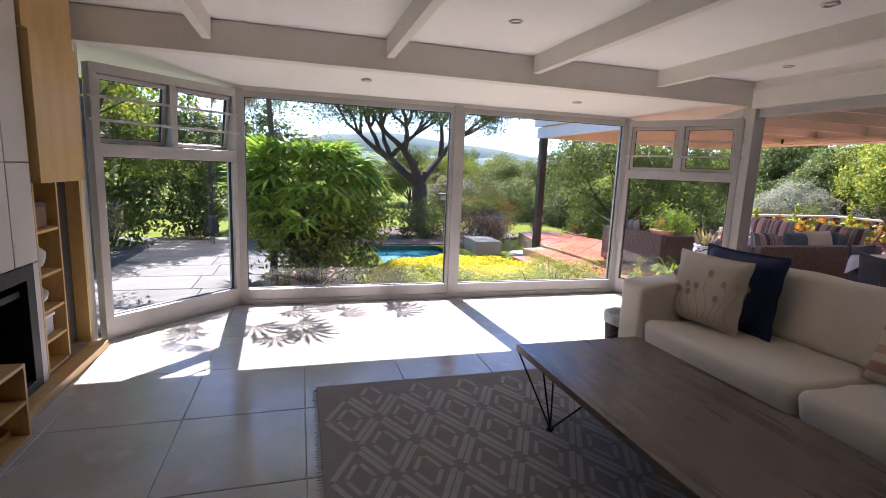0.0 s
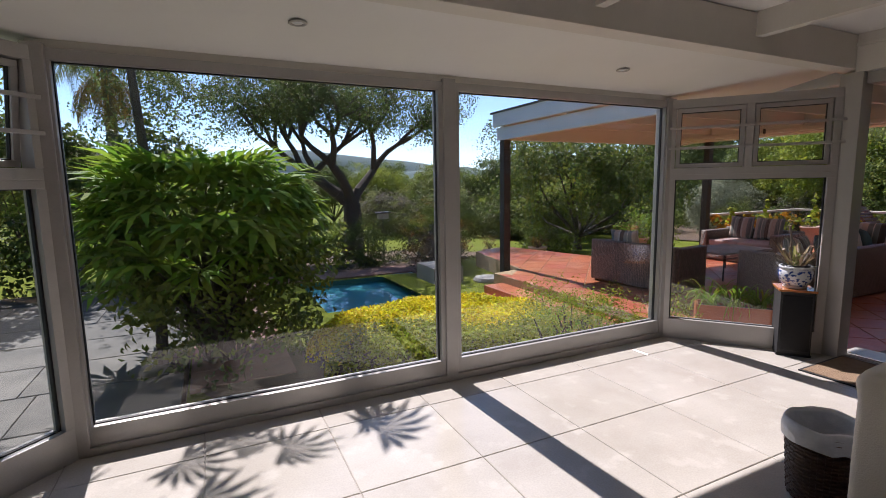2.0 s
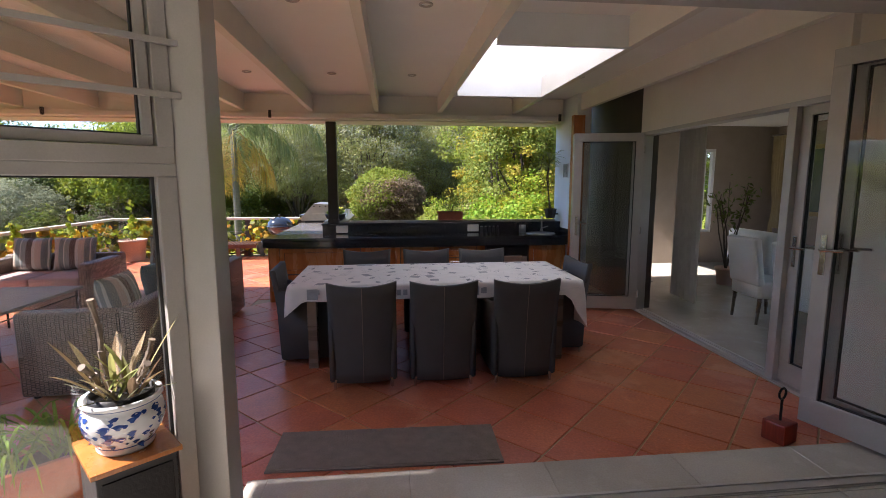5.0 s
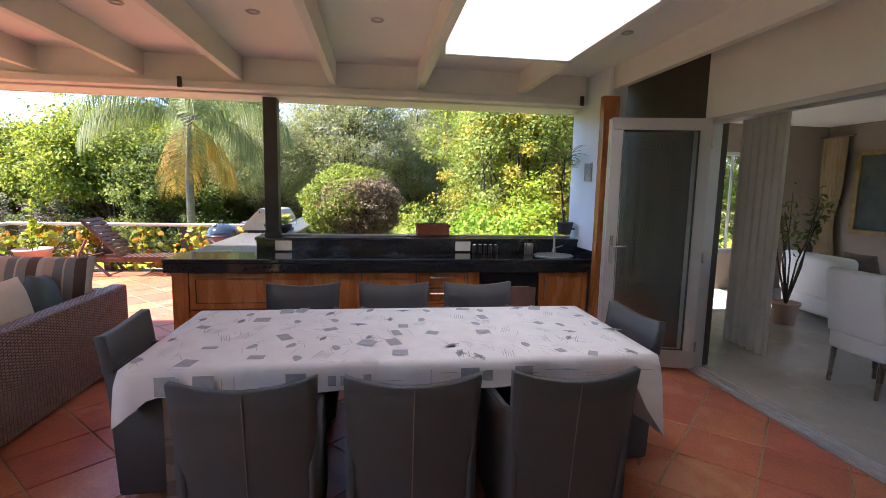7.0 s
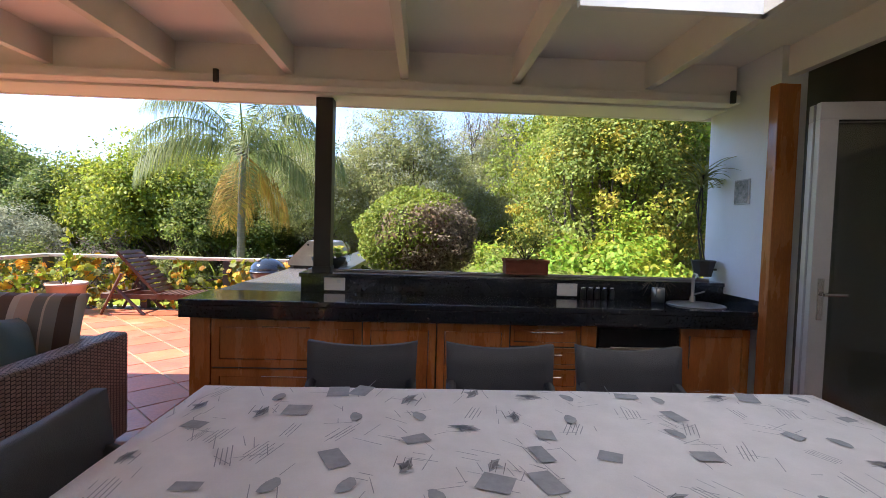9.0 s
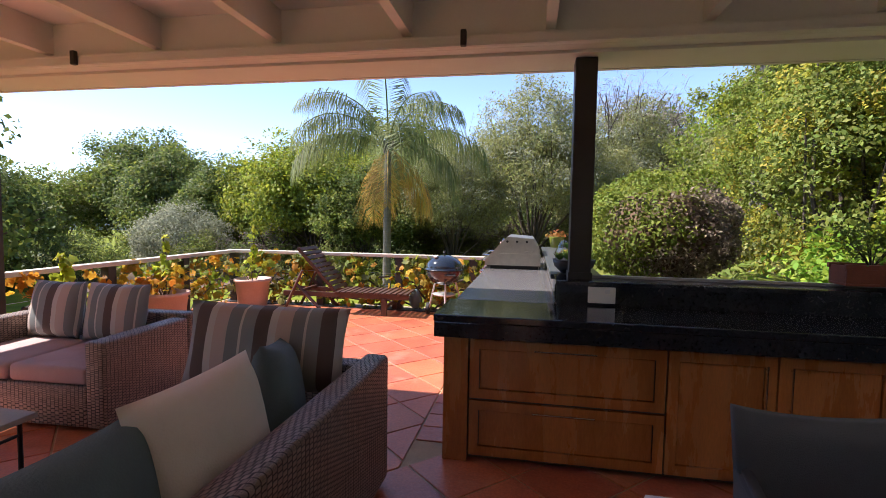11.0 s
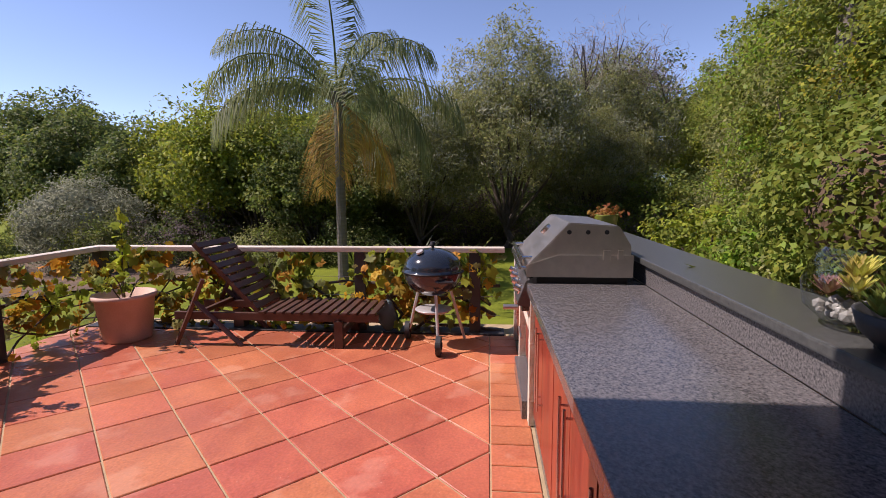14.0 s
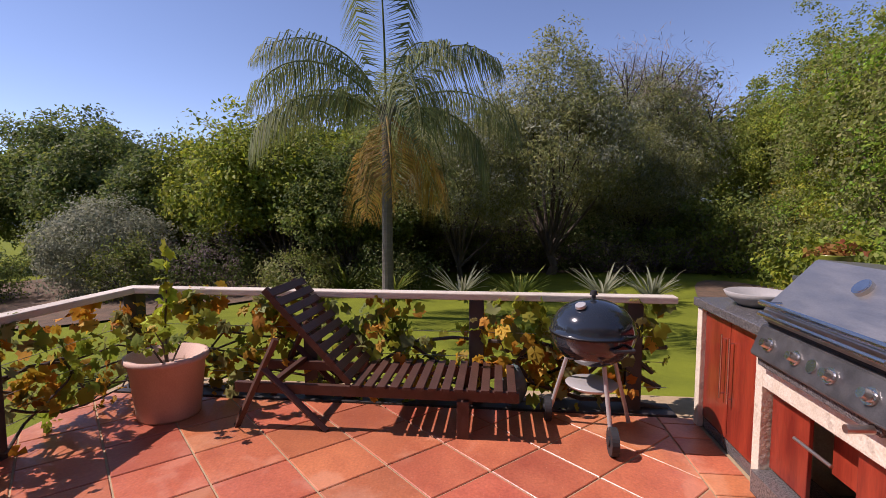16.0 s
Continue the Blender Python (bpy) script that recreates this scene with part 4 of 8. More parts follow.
# mats
M_COIR = material("brown_coir", (0.30, 0.205, 0.13), 0.95, (0.25, 0.165, 0.10), 16, 0.4, 0.8, 260)
M_MATGREY = material("grey_carpet", (0.235, 0.19, 0.16), 0.95, (0.18, 0.145, 0.12), 14, 0.4, 0.8, 260)
for label, mat, m, sx, sy, z in (("brown coir doormat with a black rubber edge", M_COIR, pose(5.56, 4.29, 0, 0, 0, 1), 0.3, 0.49, 0.0), ("faded brown-grey outdoor mat beside the threshold step", M_MATGREY, pose(6.72, 4.18, F, 0, 0, -1.5), 0.2, 0.66, 0.0), ("small faded brown-grey rug behind the sofa", M_MATGREY, pose(5.28, 2.75, 0, 0, 0, 0), 0.42, 0.72, 0.0)):
    mt = thing("doormat", label, "mat", m)
    part("carpet", bx(-sx, sx, -sy, sy, 0.003, 0.014, 0.003), mat, mt)
    bd = bmesh.new()
    for q in ((-sx - 0.02, sx + 0.02, -sy - 0.02, -sy), (-sx - 0.02, sx + 0.02, sy, sy + 0.02), (-sx - 0.02, -sx, -sy, sy), (sx, sx + 0.02, -sy, sy)):
        box(bd, *q, 0.001, 0.010)
    part("edging", bd, M_RUBBER if mat is M_COIR else M_MATGREY, mt)

# fireplace wall with panels, niche shelves and raised firebox
FX = -0.62
M_PANEL = material("pale_stone_panel", (0.60, 0.555, 0.50), 0.5, (0.55, 0.50, 0.45), 1.6, 0.1, 0.06, 40, spread=0.03)
chim = tagged(part("wall_fireplace", bx(LX - 0.44, FX - 0.02, SOUTH, 2.58, 0, 2.62), M_GROUT), "stone-clad chimney wall with a raised firebox", "wall", "", "structure")
core = bmesh.new()
box(core, LX - 0.44, FX - 0.02, 2.58, 4.05, 0.86, 2.62), box(core, LX - 0.44, FX - 0.02, 3.98, 4.05, 0, 0.86), box(core, LX - 0.44, FX - 0.4, 2.58, 3.98, 0, 0.86)
part("core", core, M_GROUT, chim)
for y0, y1, z0, z1 in ((3.79, 4.05, 1.465, 2.62), (3.79, 4.05, 0.85, 1.46), (2.58, 3.785, 1.465, 2.62), (2.58, 3.785, 0.85, 1.46), (3.97, 4.05, 0.06, 0.845), (1.3, 2.575, 1.465, 2.62), (1.3, 2.575, 0.06, 1.46), (0.0, 1.295, 1.465, 2.62), (0.0, 1.295, 0.06, 1.46), (-2.59, -0.005, 0.06, 2.62)):
    part("panel", bx(FX - 0.019, FX, y0 + 0.002, y1 - 0.002, z0 + 0.002, z1 - 0.002, 0.002), M_PANEL, chim)
fire = thing("fireplace", "black steel built-in fireplace with logs", "fireplace")
M_SOOT = material("sooty_black_steel", (0.012, 0.012, 0.013), 0.6, None, 8, 0.2, 0.3, 40)
M_LOG = material("ceramic_log", (0.34, 0.22, 0.15), 0.9, (0.13, 0.085, 0.06), 14, 0.4, 0.6, 50)
fr = bmesh.new()
for q in ((2.62, 3.97, 0.76, 0.85), (2.62, 3.97, 0.06, 0.12), (3.88, 3.97, 0.12, 0.76), (2.62, 2.71, 0.12, 0.76)):
    box(fr, FX - 0.03, FX + 0.008, *q, 0.004)
part("frame", fr, M_SOOT, fire)
for nm_, q in (("back_plate", (FX - 0.39, FX - 0.38, 2.62, 3.97, 0.06, 0.85)), ("side_plate", (FX - 0.38, FX - 0.03, 3.93, 3.95, 0.06, 0.85)), ("side_plate", (FX - 0.38, FX - 0.03, 2.63, 2.65, 0.06, 0.85)), ("base_plate", (FX - 0.38, FX - 0.03, 2.65, 3.93, 0.04, 0.07))):
    part(nm_, bx(*q), M_SOOT, fire)
part("hood", bx(FX - 0.2, FX - 0.03, 2.72, 3.87, 0.66, 0.7, 0.003, None), M_SOOT, fire)
part("grate", bx(FX - 0.12, FX - 0.1, 2.72, 3.86, 0.08, 0.145, 0.004), M_SOOT, fire)
for k in range(6):
    lg = rod(bmesh.new(), (FX - 0.16 - 0.02 * (k % 2), 2.95 + k * 0.13, 0.17 + 0.05 * (k % 3)), (FX - 0.24, 3.2 + k * 0.11, 0.22 + 0.05 * ((k + 1) % 3)), 0.06, 0.05, 12)
    part("log", lg, M_LOG, fire)
niche = thing("shelf_unit", "built-in yellow oak shelf niche with a cupboard door above", "shelf")
ny0, ny1 = 4.06, 4.84
part("cupboard_door", bx(FX - 0.01, FX + 0.045, ny0 + 0.01, 4.72, 1.335, 2.25, 0.004), M_OAK, niche)
part("upper_panel", bx(FX - 0.02, FX + 0.02, ny0, 4.74, 2.26, 2.62, 0.003), M_OAK, niche)
part("back_board", bx(FX - 0.42, FX - 0.40, ny0, ny1, 0.05, 2.62), M_OAK, niche)
part("side_board", bx(FX - 0.40, FX, ny0 - 0.008, ny0 + 0.012, 0.08, 1.335, 0.002), M_OAK, niche)
part("divider", bx(FX - 0.40, FX - 0.005, 4.37, 4.39, 0.1, 1.335, 0.002), M_OAK, niche)
part("side_board", bx(FX - 0.40, FX + 0.01, 4.70, 4.74, 0.08, 1.335, 0.002), M_OAK, niche)
for z in (0.1, 0.3, 0.5, 0.74, 1.03):
    part("shelf_board", bx(FX - 0.40, FX - 0.01, ny0 + 0.012, 4.37, z - 0.02, z, 0.002), M_OAK, niche)
part("dark_panel", bx(FX - 0.10, FX - 0.08, 4.39, 4.70, 0.1, 1.335), M_POST, niche, "dark brown panel")
structure("trim", bx(FX - 0.02, FX + 0.10, 2.0, 4.78, 0.0, 0.06, 0.004), M_OAK, "oak plinth board along the fireplace wall", "trim")
bask = thing("small_basket", "small wicker basket on the oak shelf", "basket", pose(FX - 0.15, 4.215, 1.03))
part("body", bx(-0.1, 0.1, -0.11, 0.11, 0, 0.15, 0.012), M_COIR, bask)
part("lid", bx(-0.105, 0.105, -0.115, 0.115, 0.152, 0.175, 0.008), M_WICKER, bask)
part("handle", rod(bmesh.new(), (0, -0.08, 0.19), (0, 0.09, 0.25), 0.016), M_IRON, bask)
for z, h, label in ((0.74, 0.2, "folded grey and white cloth bundle on the shelf"), (0.5, 0.16, "small pale ornament on the oak shelf")):
    bd = thing("cloth_bundle", label, "bundle", pose(FX - 0.14, 4.21, z))
    bb = bmesh.new()
    bmesh.ops.create_icosphere(bb, subdivisions=3, radius=0.1)
    for v in bb.verts:
        v.co *= 1 + 0.22 * noise.noise(v.co * 17 + Vector((z, 0, 0)))
        v.co.z = max(v.co.z * h / 0.2, -h / 2 + 0.001) + h / 2
        v.co.y *= 0.9 if z > 0.6 else 0.6
    part("fabric", bb, M_LINER, bd, "", True)
tub = thing("storage_tub", "pale blue plastic storage tub with a lid", "box", pose(FX - 0.15, 4.215, 0.3))
part("body", bx(-0.09, 0.09, -0.1, 0.1, 0, 0.12, 0.012), M_LINER, tub)
part("lid", bx(-0.1, 0.1, -0.11, 0.11, 0.121, 0.14, 0.006), M_PAINTWHITE, tub)
lowbox = thing("low_shelf", "low open oak box shelf beside the fireplace", "shelf", pose(-0.515, 2.98, 0))
for q in ((-0.08, 0.08, -0.42, 0.42, 0.0, 0.02), (-0.08, 0.08, -0.42, 0.42, 0.40, 0.42), (-0.08, 0.08, -0.40, 0.40, 0.2, 0.22)):
    part("board", bx(*q, 0.002), M_OAK, lowbox)
for y in (-0.42, 0.40):
    part("side_board", bx(-0.08, 0.08, y, y + 0.02, 0.02, 0.40, 0.002), M_OAK, lowbox)
part("back_board", bx(-0.08, -0.07, -0.4, 0.4, 0.02, 0.4), M_OAK, lowbox)

# ---- doors ----
def door_leaf(name, a, b, z0, z1, label, handle_end=True, sections=1):
    d = thing(name, label, "door", kind="structure")
    m, n = along(a, b)
    window_frame_part("stile_frame", 0, n, z0, z1, d, m, 0.095, 0.045, 0.16, 0.1)
    pane_part(0.095, n - 0.095, z0 + 0.16, z1 - 0.1, d, m)
    hx = n - 0.05 if handle_end else 0.05
    s = -1 if handle_end else 1
    for y in (0.03, -0.03):
        hd = bmesh.new()
        box(hd, hx - 0.016, hx + 0.016, y - 0.006, y + 0.006, z0 + 0.93, z0 + 1.17, 0.003, m)
        rod(hd, m @ Vector((hx, y, z0 + 1.08)), m @ Vector((hx, y * 2.1, z0 + 1.08)), 0.009)
        rod(hd, m @ Vector((hx, y * 2.1, z0 + 1.08)), m @ Vector((hx + s * 0.12, y * 2.1, z0 + 1.085)), 0.009)
        part("handle", hd, M_CHROME, d, "chrome lever handle")
    for z in (z0 + 0.2, z0 + 1.0, z1 - 0.2):
        part("hinge", bx(-0.012 if handle_end else n - 0.004, 0.004 if handle_end else n + 0.012, -0.03, 0.03, z - 0.045, z + 0.045, 0.003, m), M_CHROME, d)
    return d


door_leaf("door_1", (9.60, 1.08), (9.78, 1.885), F + 0.03, 2.09, "open folded glass door leaf in grey aluminium")
door_leaf("door_2", (9.685, 1.08), (9.85, 1.87), F + 0.03, 2.09, "second glass door leaf folded behind the first")
door_leaf("door_3", (5.99, 1.42), (6.54, 1.60), 0.02, 2.24, "open glass door leaf folded back beside the opening")
door_leaf("door_4", (5.99, 1.33), (6.56, 1.47), 0.02, 2.24, "glass door leaf folded behind its neighbour")
door_leaf("door_5", (7.02, 1.0), (7.38, 1.0), F + 0.03, 2.09, "narrow fixed glass side panel in grey aluminium")
structure("trim", bx(7.38, 7.46, 0.93, 1.07, F, 2.10, 0.004), M_ALU, "grey aluminium jamb of the folding doors", "frame")
structure("trim", bx(9.66, 9.73, 0.93, 1.07, F, 2.10, 0.004), M_ALU, "grey aluminium jamb of the folding doors", "frame")
tr = bmesh.new()
for y0, y1, h in ((0.92, 1.08, 0.008), (0.93, 0.95, 0.018), (0.99, 1.0, 0.02), (1.05, 1.07, 0.018)):
    box(tr, 7.0, 9.73, y0, y1, F, F + h)
structure("trim", tr, M_ALU, "grey aluminium floor track of the folding doors", "track")
structure("trim", bx(7.0, 9.73, 0.93, 1.08, 2.06, 2.10, 0.003), M_ALU, "grey aluminium head track of the folding doors", "track")
tr = bmesh.new()
for x0, x1, h in ((5.90, 5.985, 0.006), (5.905, 5.92, 0.014), (5.965, 5.98, 0.014)):
    box(tr, x0, x1, 1.4, JY - 0.06, 0, h)
structure("trim", tr, M_ALU, "aluminium floor track across the lounge opening", "track")
structure("trim", bx(5.86, 6.0, 1.4, JY - 0.06, 2.245, 2.334, 0.003), M_ALU, "aluminium head track across the lounge opening", "track")
structure("wall_east", bx(5.86, 6.0, 1.0, 1.4, -0.1, 2.34), M_WALL, "cream plastered pier beside the opening", "wall")
stop = thing("door_stop", "iron ring door stop on a red wooden block", "door stop", pose(6.55, 1.72, F, 0, 0, 20))
part("block", bx(-0.07, 0.07, -0.07, 0.07, 0, 0.13, 0.01), M_REDWOOD, stop)
ri = bmesh.new()
rod(ri, (0, 0, 0.13), (0, 0, 0.27), 0.008)
tube(ri, [Vector((0, 0.035 * math.sin(a), 0.305 - 0.035 * math.cos(a))) for a in [k * math.pi / 8 for k in range(17)]], 0.007, 6)
part("ring", ri, M_IRON, stop)

# ---- sitting room behind the folding doors ----
def curtain(x0, x1, y, z0, z1, mat, label, folds=9, pinch=0.0):
    c = thing("curtain", label, "curtain")
    v, f, nx, nz = [], [], folds * 8, 14
    for j in range(nz + 1):
        t = j / nz
        for i in range(nx + 1):
            u = i / nx
            w = 1 - pinch * math.exp(-((t - 0.45) / 0.16) ** 2)
            v.append((x0 + (x1 - x0) * (0.5 + (u - 0.5) * w), y + 0.035 * math.sin(u * folds * 6.283) * (0.6 + 0.4 * math.sin(3 * t + u * 5)), z0 + (z1 - z0) * t))
    for j in range(nz):
        for i in range(nx):
            a = j * (nx + 1) + i
            f.append((a, a + 1, a + nx + 2, a + nx + 1))
    ob = quads("cloth", v, f, mat, c)
    for p in ob.data.polygons:
        p.use_smooth = True
    rr = rod(bmesh.new(), (x0 - 0.1, y, z1 + 0.02), (x1 + 0.1, y, z1 + 0.02), 0.014)
    part("rod", rr, M_DARKWOOD, c)
    return c


M_CURTAIN = material("pale_voile", (0.72, 0.68, 0.63), 0.9, (0.64, 0.60, 0.55), 5, 0.1, 0.1, 90, soft=0.2)
M_DRAPE = material("olive_beige_drape", (0.34, 0.27, 0.15), 0.9, (0.28, 0.22, 0.12), 5, 0.1, 0.1, 90)
curtain(9.86, 10.46, 0.1, F + 0.01, 2.35, M_CURTAIN, "pale floor-length curtain gathered beside the doors", 6)
curtain(12.56, 13.0, -3.45, F + 0.01, 2.4, M_DRAPE, "olive beige drape tied back at the window", 7, 0.45)


def slip_chair(m):
    c = thing("dining_chair", "white slipcovered dining chair on dark wooden legs", "chair", m, "white slipcovered chairs")
    part("seat", rounded(bmesh.new(), -0.25, 0.25, -0.24, 0.24, 0.3, 0.5, 0.04), M_PAINTWHITE, c, "", True)
    part("backrest", rounded(bmesh.new(), -0.25, 0.25, -0.04, 0.05, 0, 0.55, 0.03, Matrix.Translation((0, -0.22, 0.45)) @ Matrix.Rotation(radians(9), 4, "X")), M_PAINTWHITE, c, "", True)
    for x in (-0.21, 0.21):
        for y in (-0.2, 0.2):
            part("leg", rod(bmesh.new(), (x, y * 1.1, 0), (x, y, 0.31), 0.016, 0.024, 8), M_DARKWOOD, c)
    return c


ch = slip_chair(pose(9.08, -0.22, F, 0, 0, 178))
copy_thing(ch, pose(8.42, -0.24, F, 0, 0, 184))
so = thing("armchair", "white upholstered armchair in the sitting room", "armchair", pose(11.15, -2.1, F, 0, 0, 176))
part("seat", rounded(bmesh.new(), -0.5, 0.5, -0.45, 0.45, 0.08, 0.44, 0.06), M_PAINTWHITE, so, "", True)
part("backrest", rounded(bmesh.new(), -0.5, 0.5, -0.5, -0.28, 0.3, 0.85, 0.07), M_PAINTWHITE, so, "", True)
for x in (-0.5, 0.32):
    part("arm", rounded(bmesh.new(), x, x + 0.18, -0.45, 0.45, 0.3, 0.6, 0.06), M_PAINTWHITE, so, "", True)
cushion("cushion", "grey cushion on the white armchair", M_MATGREY, pose(10.8, -2.0, F + 0.5, 15, 0, 176), 0.45, 0.42, 0.14)
pic = thing("framed_picture", "large dark picture in a gilded frame", "picture", pose(11.9, -3.6, 1.53))
M_GILT = material("gilded_frame", (0.42, 0.31, 0.15), 0.4, (0.28, 0.2, 0.1), 12, 0.2, 0.2, 60, metal=0.6)
M_PICT = material("dark_teal_print", (0.035, 0.06, 0.065), 0.3, (0.09, 0.10, 0.09), 4)
pf = bmesh.new()
for q in ((-0.6, 0.6, -0.65, -0.57), (-0.6, 0.6, 0.57, 0.65), (-0.6, -0.52, -0.57, 0.57), (0.52, 0.6, -0.57, 0.57)):
    box(pf, q[0], q[1], 0, 0.05, q[2], q[3], 0.008)
part("frame", pf, M_GILT, pic)
part("canvas", bx(-0.52, 0.52, 0.005, 0.02, -0.57, 0.57), M_PICT, pic)


def leafy_plant(name, label, m, height, spread, n, leaf_mat, leaf, seed, pot_r=0.15, pot_h=0.28, pot_mat=None, bare=0.3):
    p = thing(name, label, "pot plant", m)
    rng = np.random.default_rng(seed)
    part("pot", lathe(bmesh.new(), [(0.001, 0), (pot_r * 0.75, 0), (pot_r * 0.95, pot_h * 0.86), (pot_r * 1.06, pot_h * 0.87), (pot_r * 1.06, pot_h), (pot_r * 0.95, pot_h), (pot_r * 0.9, pot_h * 0.9), (0.001, pot_h * 0.88)], seg=28), pot_mat or M_POT, p, "", True)
    st, pts = bmesh.new(), []
    for k in range(7):
        a, r = rng.uniform(0, 6.28), spread * rng.uniform(0.3, 1)
        q = [Vector((0, 0, pot_h * 0.85))]
        for t in (0.4, 0.75, 1.0):
            q.append(Vector((r * t * math.cos(a) + rng.normal() * 0.03, r * t * math.sin(a) + rng.normal() * 0.03, pot_h + (height - pot_h) * t * rng.uniform(0.8, 1))))
        limb(st, q, [0.014, 0.01, 0.007, 0.004], 6)
        for j in range(n // 7):
            t = rng.uniform(bare, 1) * 3
            i = min(int(t), 2)
            pts.append(q[i].lerp(q[i + 1], t - i) + Vector(rng.normal(size=3) * 0.07))
    part("stem", st, M_BARK, p)
    v, f = leaf_quads(rng, np.array(pts), leaf, None, 0.45, 0.8)
    quads("foliage", v, f, leaf_mat, p)
    return p


M_POT = material("pink_terracotta_pot", (0.62, 0.42, 0.33), 0.7, (0.54, 0.35, 0.27), 5, 0.2, 0.2, 50)
leafy_plant("ficus", "tall leafy indoor plant in a pot", pose(11.0, -1.15, F), 1.65, 0.3, 150, L_DARK, 0.10, 4, bare=0.45)

# ---- dining table ----
table = thing("dining_table", "long dining table with dark legs", "table", pose(8.515, 3.73, F))
TW, TL, TH = 0.525, 1.28, 0.755
part("tabletop", bx(-TW + 0.01, TW - 0.01, -TL + 0.01, TL - 0.01, TH - 0.05, TH - 0.006, 0.004), M_DARKWOOD, table)
for x in (-0.4, 0.4):
    for y in (-1.1, 1.1):
        part("leg", bx(x - 0.04, x + 0.04, y - 0.04, y + 0.04, 0, TH - 0.05, 0.004), M_DARKWOOD, table)
cloth = thing("tablecloth", "white tablecloth printed with grey patches and birds", "tablecloth", pose(8.515, 3.73, F))
v, f = [], []
ring_u = []
NX, NY = 24, 48
for j in range(NY + 1):
    for i in range(NX + 1):
        v.append((-TW + 2 * TW * i / NX, -TL + 2 * TL * j / NY, TH + 0.0015 * math.sin(i * 0.9) * math.sin(j * 0.7)))
for j in range(NY):
    for i in range(NX):
        a = j * (NX + 1) + i
        f.append((a, a + 1, a + NX + 2, a + NX + 1))
edge = [i for i in range(NX + 1)] + [j * (NX + 1) + NX for j in range(1, NY + 1)] + [NY * (NX + 1) + i for i in range(NX - 1, -1, -1)] + [j * (NX + 1) for j in range(NY - 1, 0, -1)]
prev = edge
rows = 7
for r in range(1, rows + 1):
    cur = []
    for k, e in enumerate(edge):
        x, y, z = v[e]
        near_y1 = (y + TL) / (2 * TL)
        cx, cy = abs(x) / TW, abs(y) / TL
        drop = 0.13
        if cy > 0.999:
            drop = 0.42 if y < 0 else 0.26
        elif cy > 0.9:
            drop = 0.13 + (cy - 0.9) / 0.1 * (0.26 if y < 0 else 0.11)
        t = r / rows
        nx_, ny_ = (x / TW if cx > 0.999 else 0), (y / TL if cy > 0.999 else 0)
        wave = 0.014 * math.sin(k * 0.75) * t + 0.010 * math.sin(k * 0.31 + 1) * t
        o = 0.012 * math.sin(min(t * 3, 1) * 1.57) + wave + 0.02 * t * (cx > 0.93) * (cy > 0.96)
        cur.append(len(v))
        v.append((x + nx_ * o, y + ny_ * o, z - drop * t))
    for k in range(len(edge)):
        j = (k + 1) % len(edge)
        f.append((prev[k], cur[k], cur[j], prev[j]))
    prev = cur
ob = quads("cloth", v, f, M_CLOTH, cloth)
for p in ob.data.polygons:
    p.use_smooth = True
M_INK = material("grey_ink_print", (0.36, 0.365, 0.375), 0.85, (0.27, 0.275, 0.285), 25)
M_INK2 = material("dark_ink_print", (0.12, 0.12, 0.13), 0.85, (0.2, 0.2, 0.21), 40)
pr, pd = bmesh.new(), bmesh.new()
rr_ = random.Random(21)


def flat_shape(bm, pts, x, y, a, s, z):
    c, n = math.cos(a) * s, math.sin(a) * s
    bm.faces.new([bm.verts.new((x + px_ * c - py_ * n, y + px_ * n + py_ * c, z)) for px_, py_ in pts])


BIRD = [(-1, 0.1), (-0.5, -0.25), (0.1, -0.35), (0.6, -0.1), (1.0, 0.05), (0.65, 0.2), (0.3, 0.25), (0.0, 0.7), (-0.25, 0.2)]
for i in range(6):
    for j in range(13):
        x, y, a = -0.44 + i * 0.175 + rr_.uniform(-0.05, 0.05), -1.19 + j * 0.198 + rr_.uniform(-0.07, 0.07), rr_.uniform(-0.5, 0.5)
        k = rr_.random()
        if rr_.random() < 0.7:
            for q in range(rr_.randint(3, 7)):
                w = rr_.uniform(0.015, 0.055)
                ox, oy = rr_.uniform(-0.09, 0.09), rr_.uniform(-0.09, 0.09)
                flat_shape(pr, [(-w, 0), (w, 0.002), (w, 0.004), (-w, 0.003)], x + ox, y + oy, a + rr_.choice((0, 0, 1.57, 0.6)), 1, TH + 0.0035)
        if k < 0.3:
            w, h = rr_.uniform(0.02, 0.06), rr_.uniform(0.02, 0.045)
            flat_shape(pr, [(-w, -h), (w, -h), (w * 1.05, h), (-w, h * 1.1)], x, y, a, 1, TH + 0.004)
        elif k < 0.58:
            ba, bs_ = a + rr_.choice((0, 1.6, 3.1)), rr_.uniform(0.04, 0.065)
            flat_shape(pr, BIRD, x, y, ba, bs_, TH + 0.0045)
            flat_shape(pd, [(px_ * 0.6, py_ * 0.45 + 0.05) for px_, py_ in BIRD], x, y, ba, bs_, TH + 0.0055)
            for q in (0.6, -0.3, 0.1):
                flat_shape(pd, [(-0.5, q), (0.9, q + 0.3), (0.9, q + 0.34), (-0.5, q + 0.06)], x, y, ba, bs_, TH + 0.006)
        elif k < 0.8:
            for q in range(rr_.randint(3, 6)):
                w = rr_.uniform(0.03, 0.07)
                flat_shape(pr, [(-w, q * 0.013), (w, q * 0.013), (w, q * 0.013 + 0.003), (-w, q * 0.013 + 0.003)], x, y, a, 1, TH + 0.004)
        else:
            flat_shape(pr, [(0.04 * math.cos(t) * (1 + 0.2 * math.sin(3 * t)), 0.022 * math.sin(t)) for t in [q * 0.628 for q in range(10)]], x, y, a, 1, TH + 0.004)
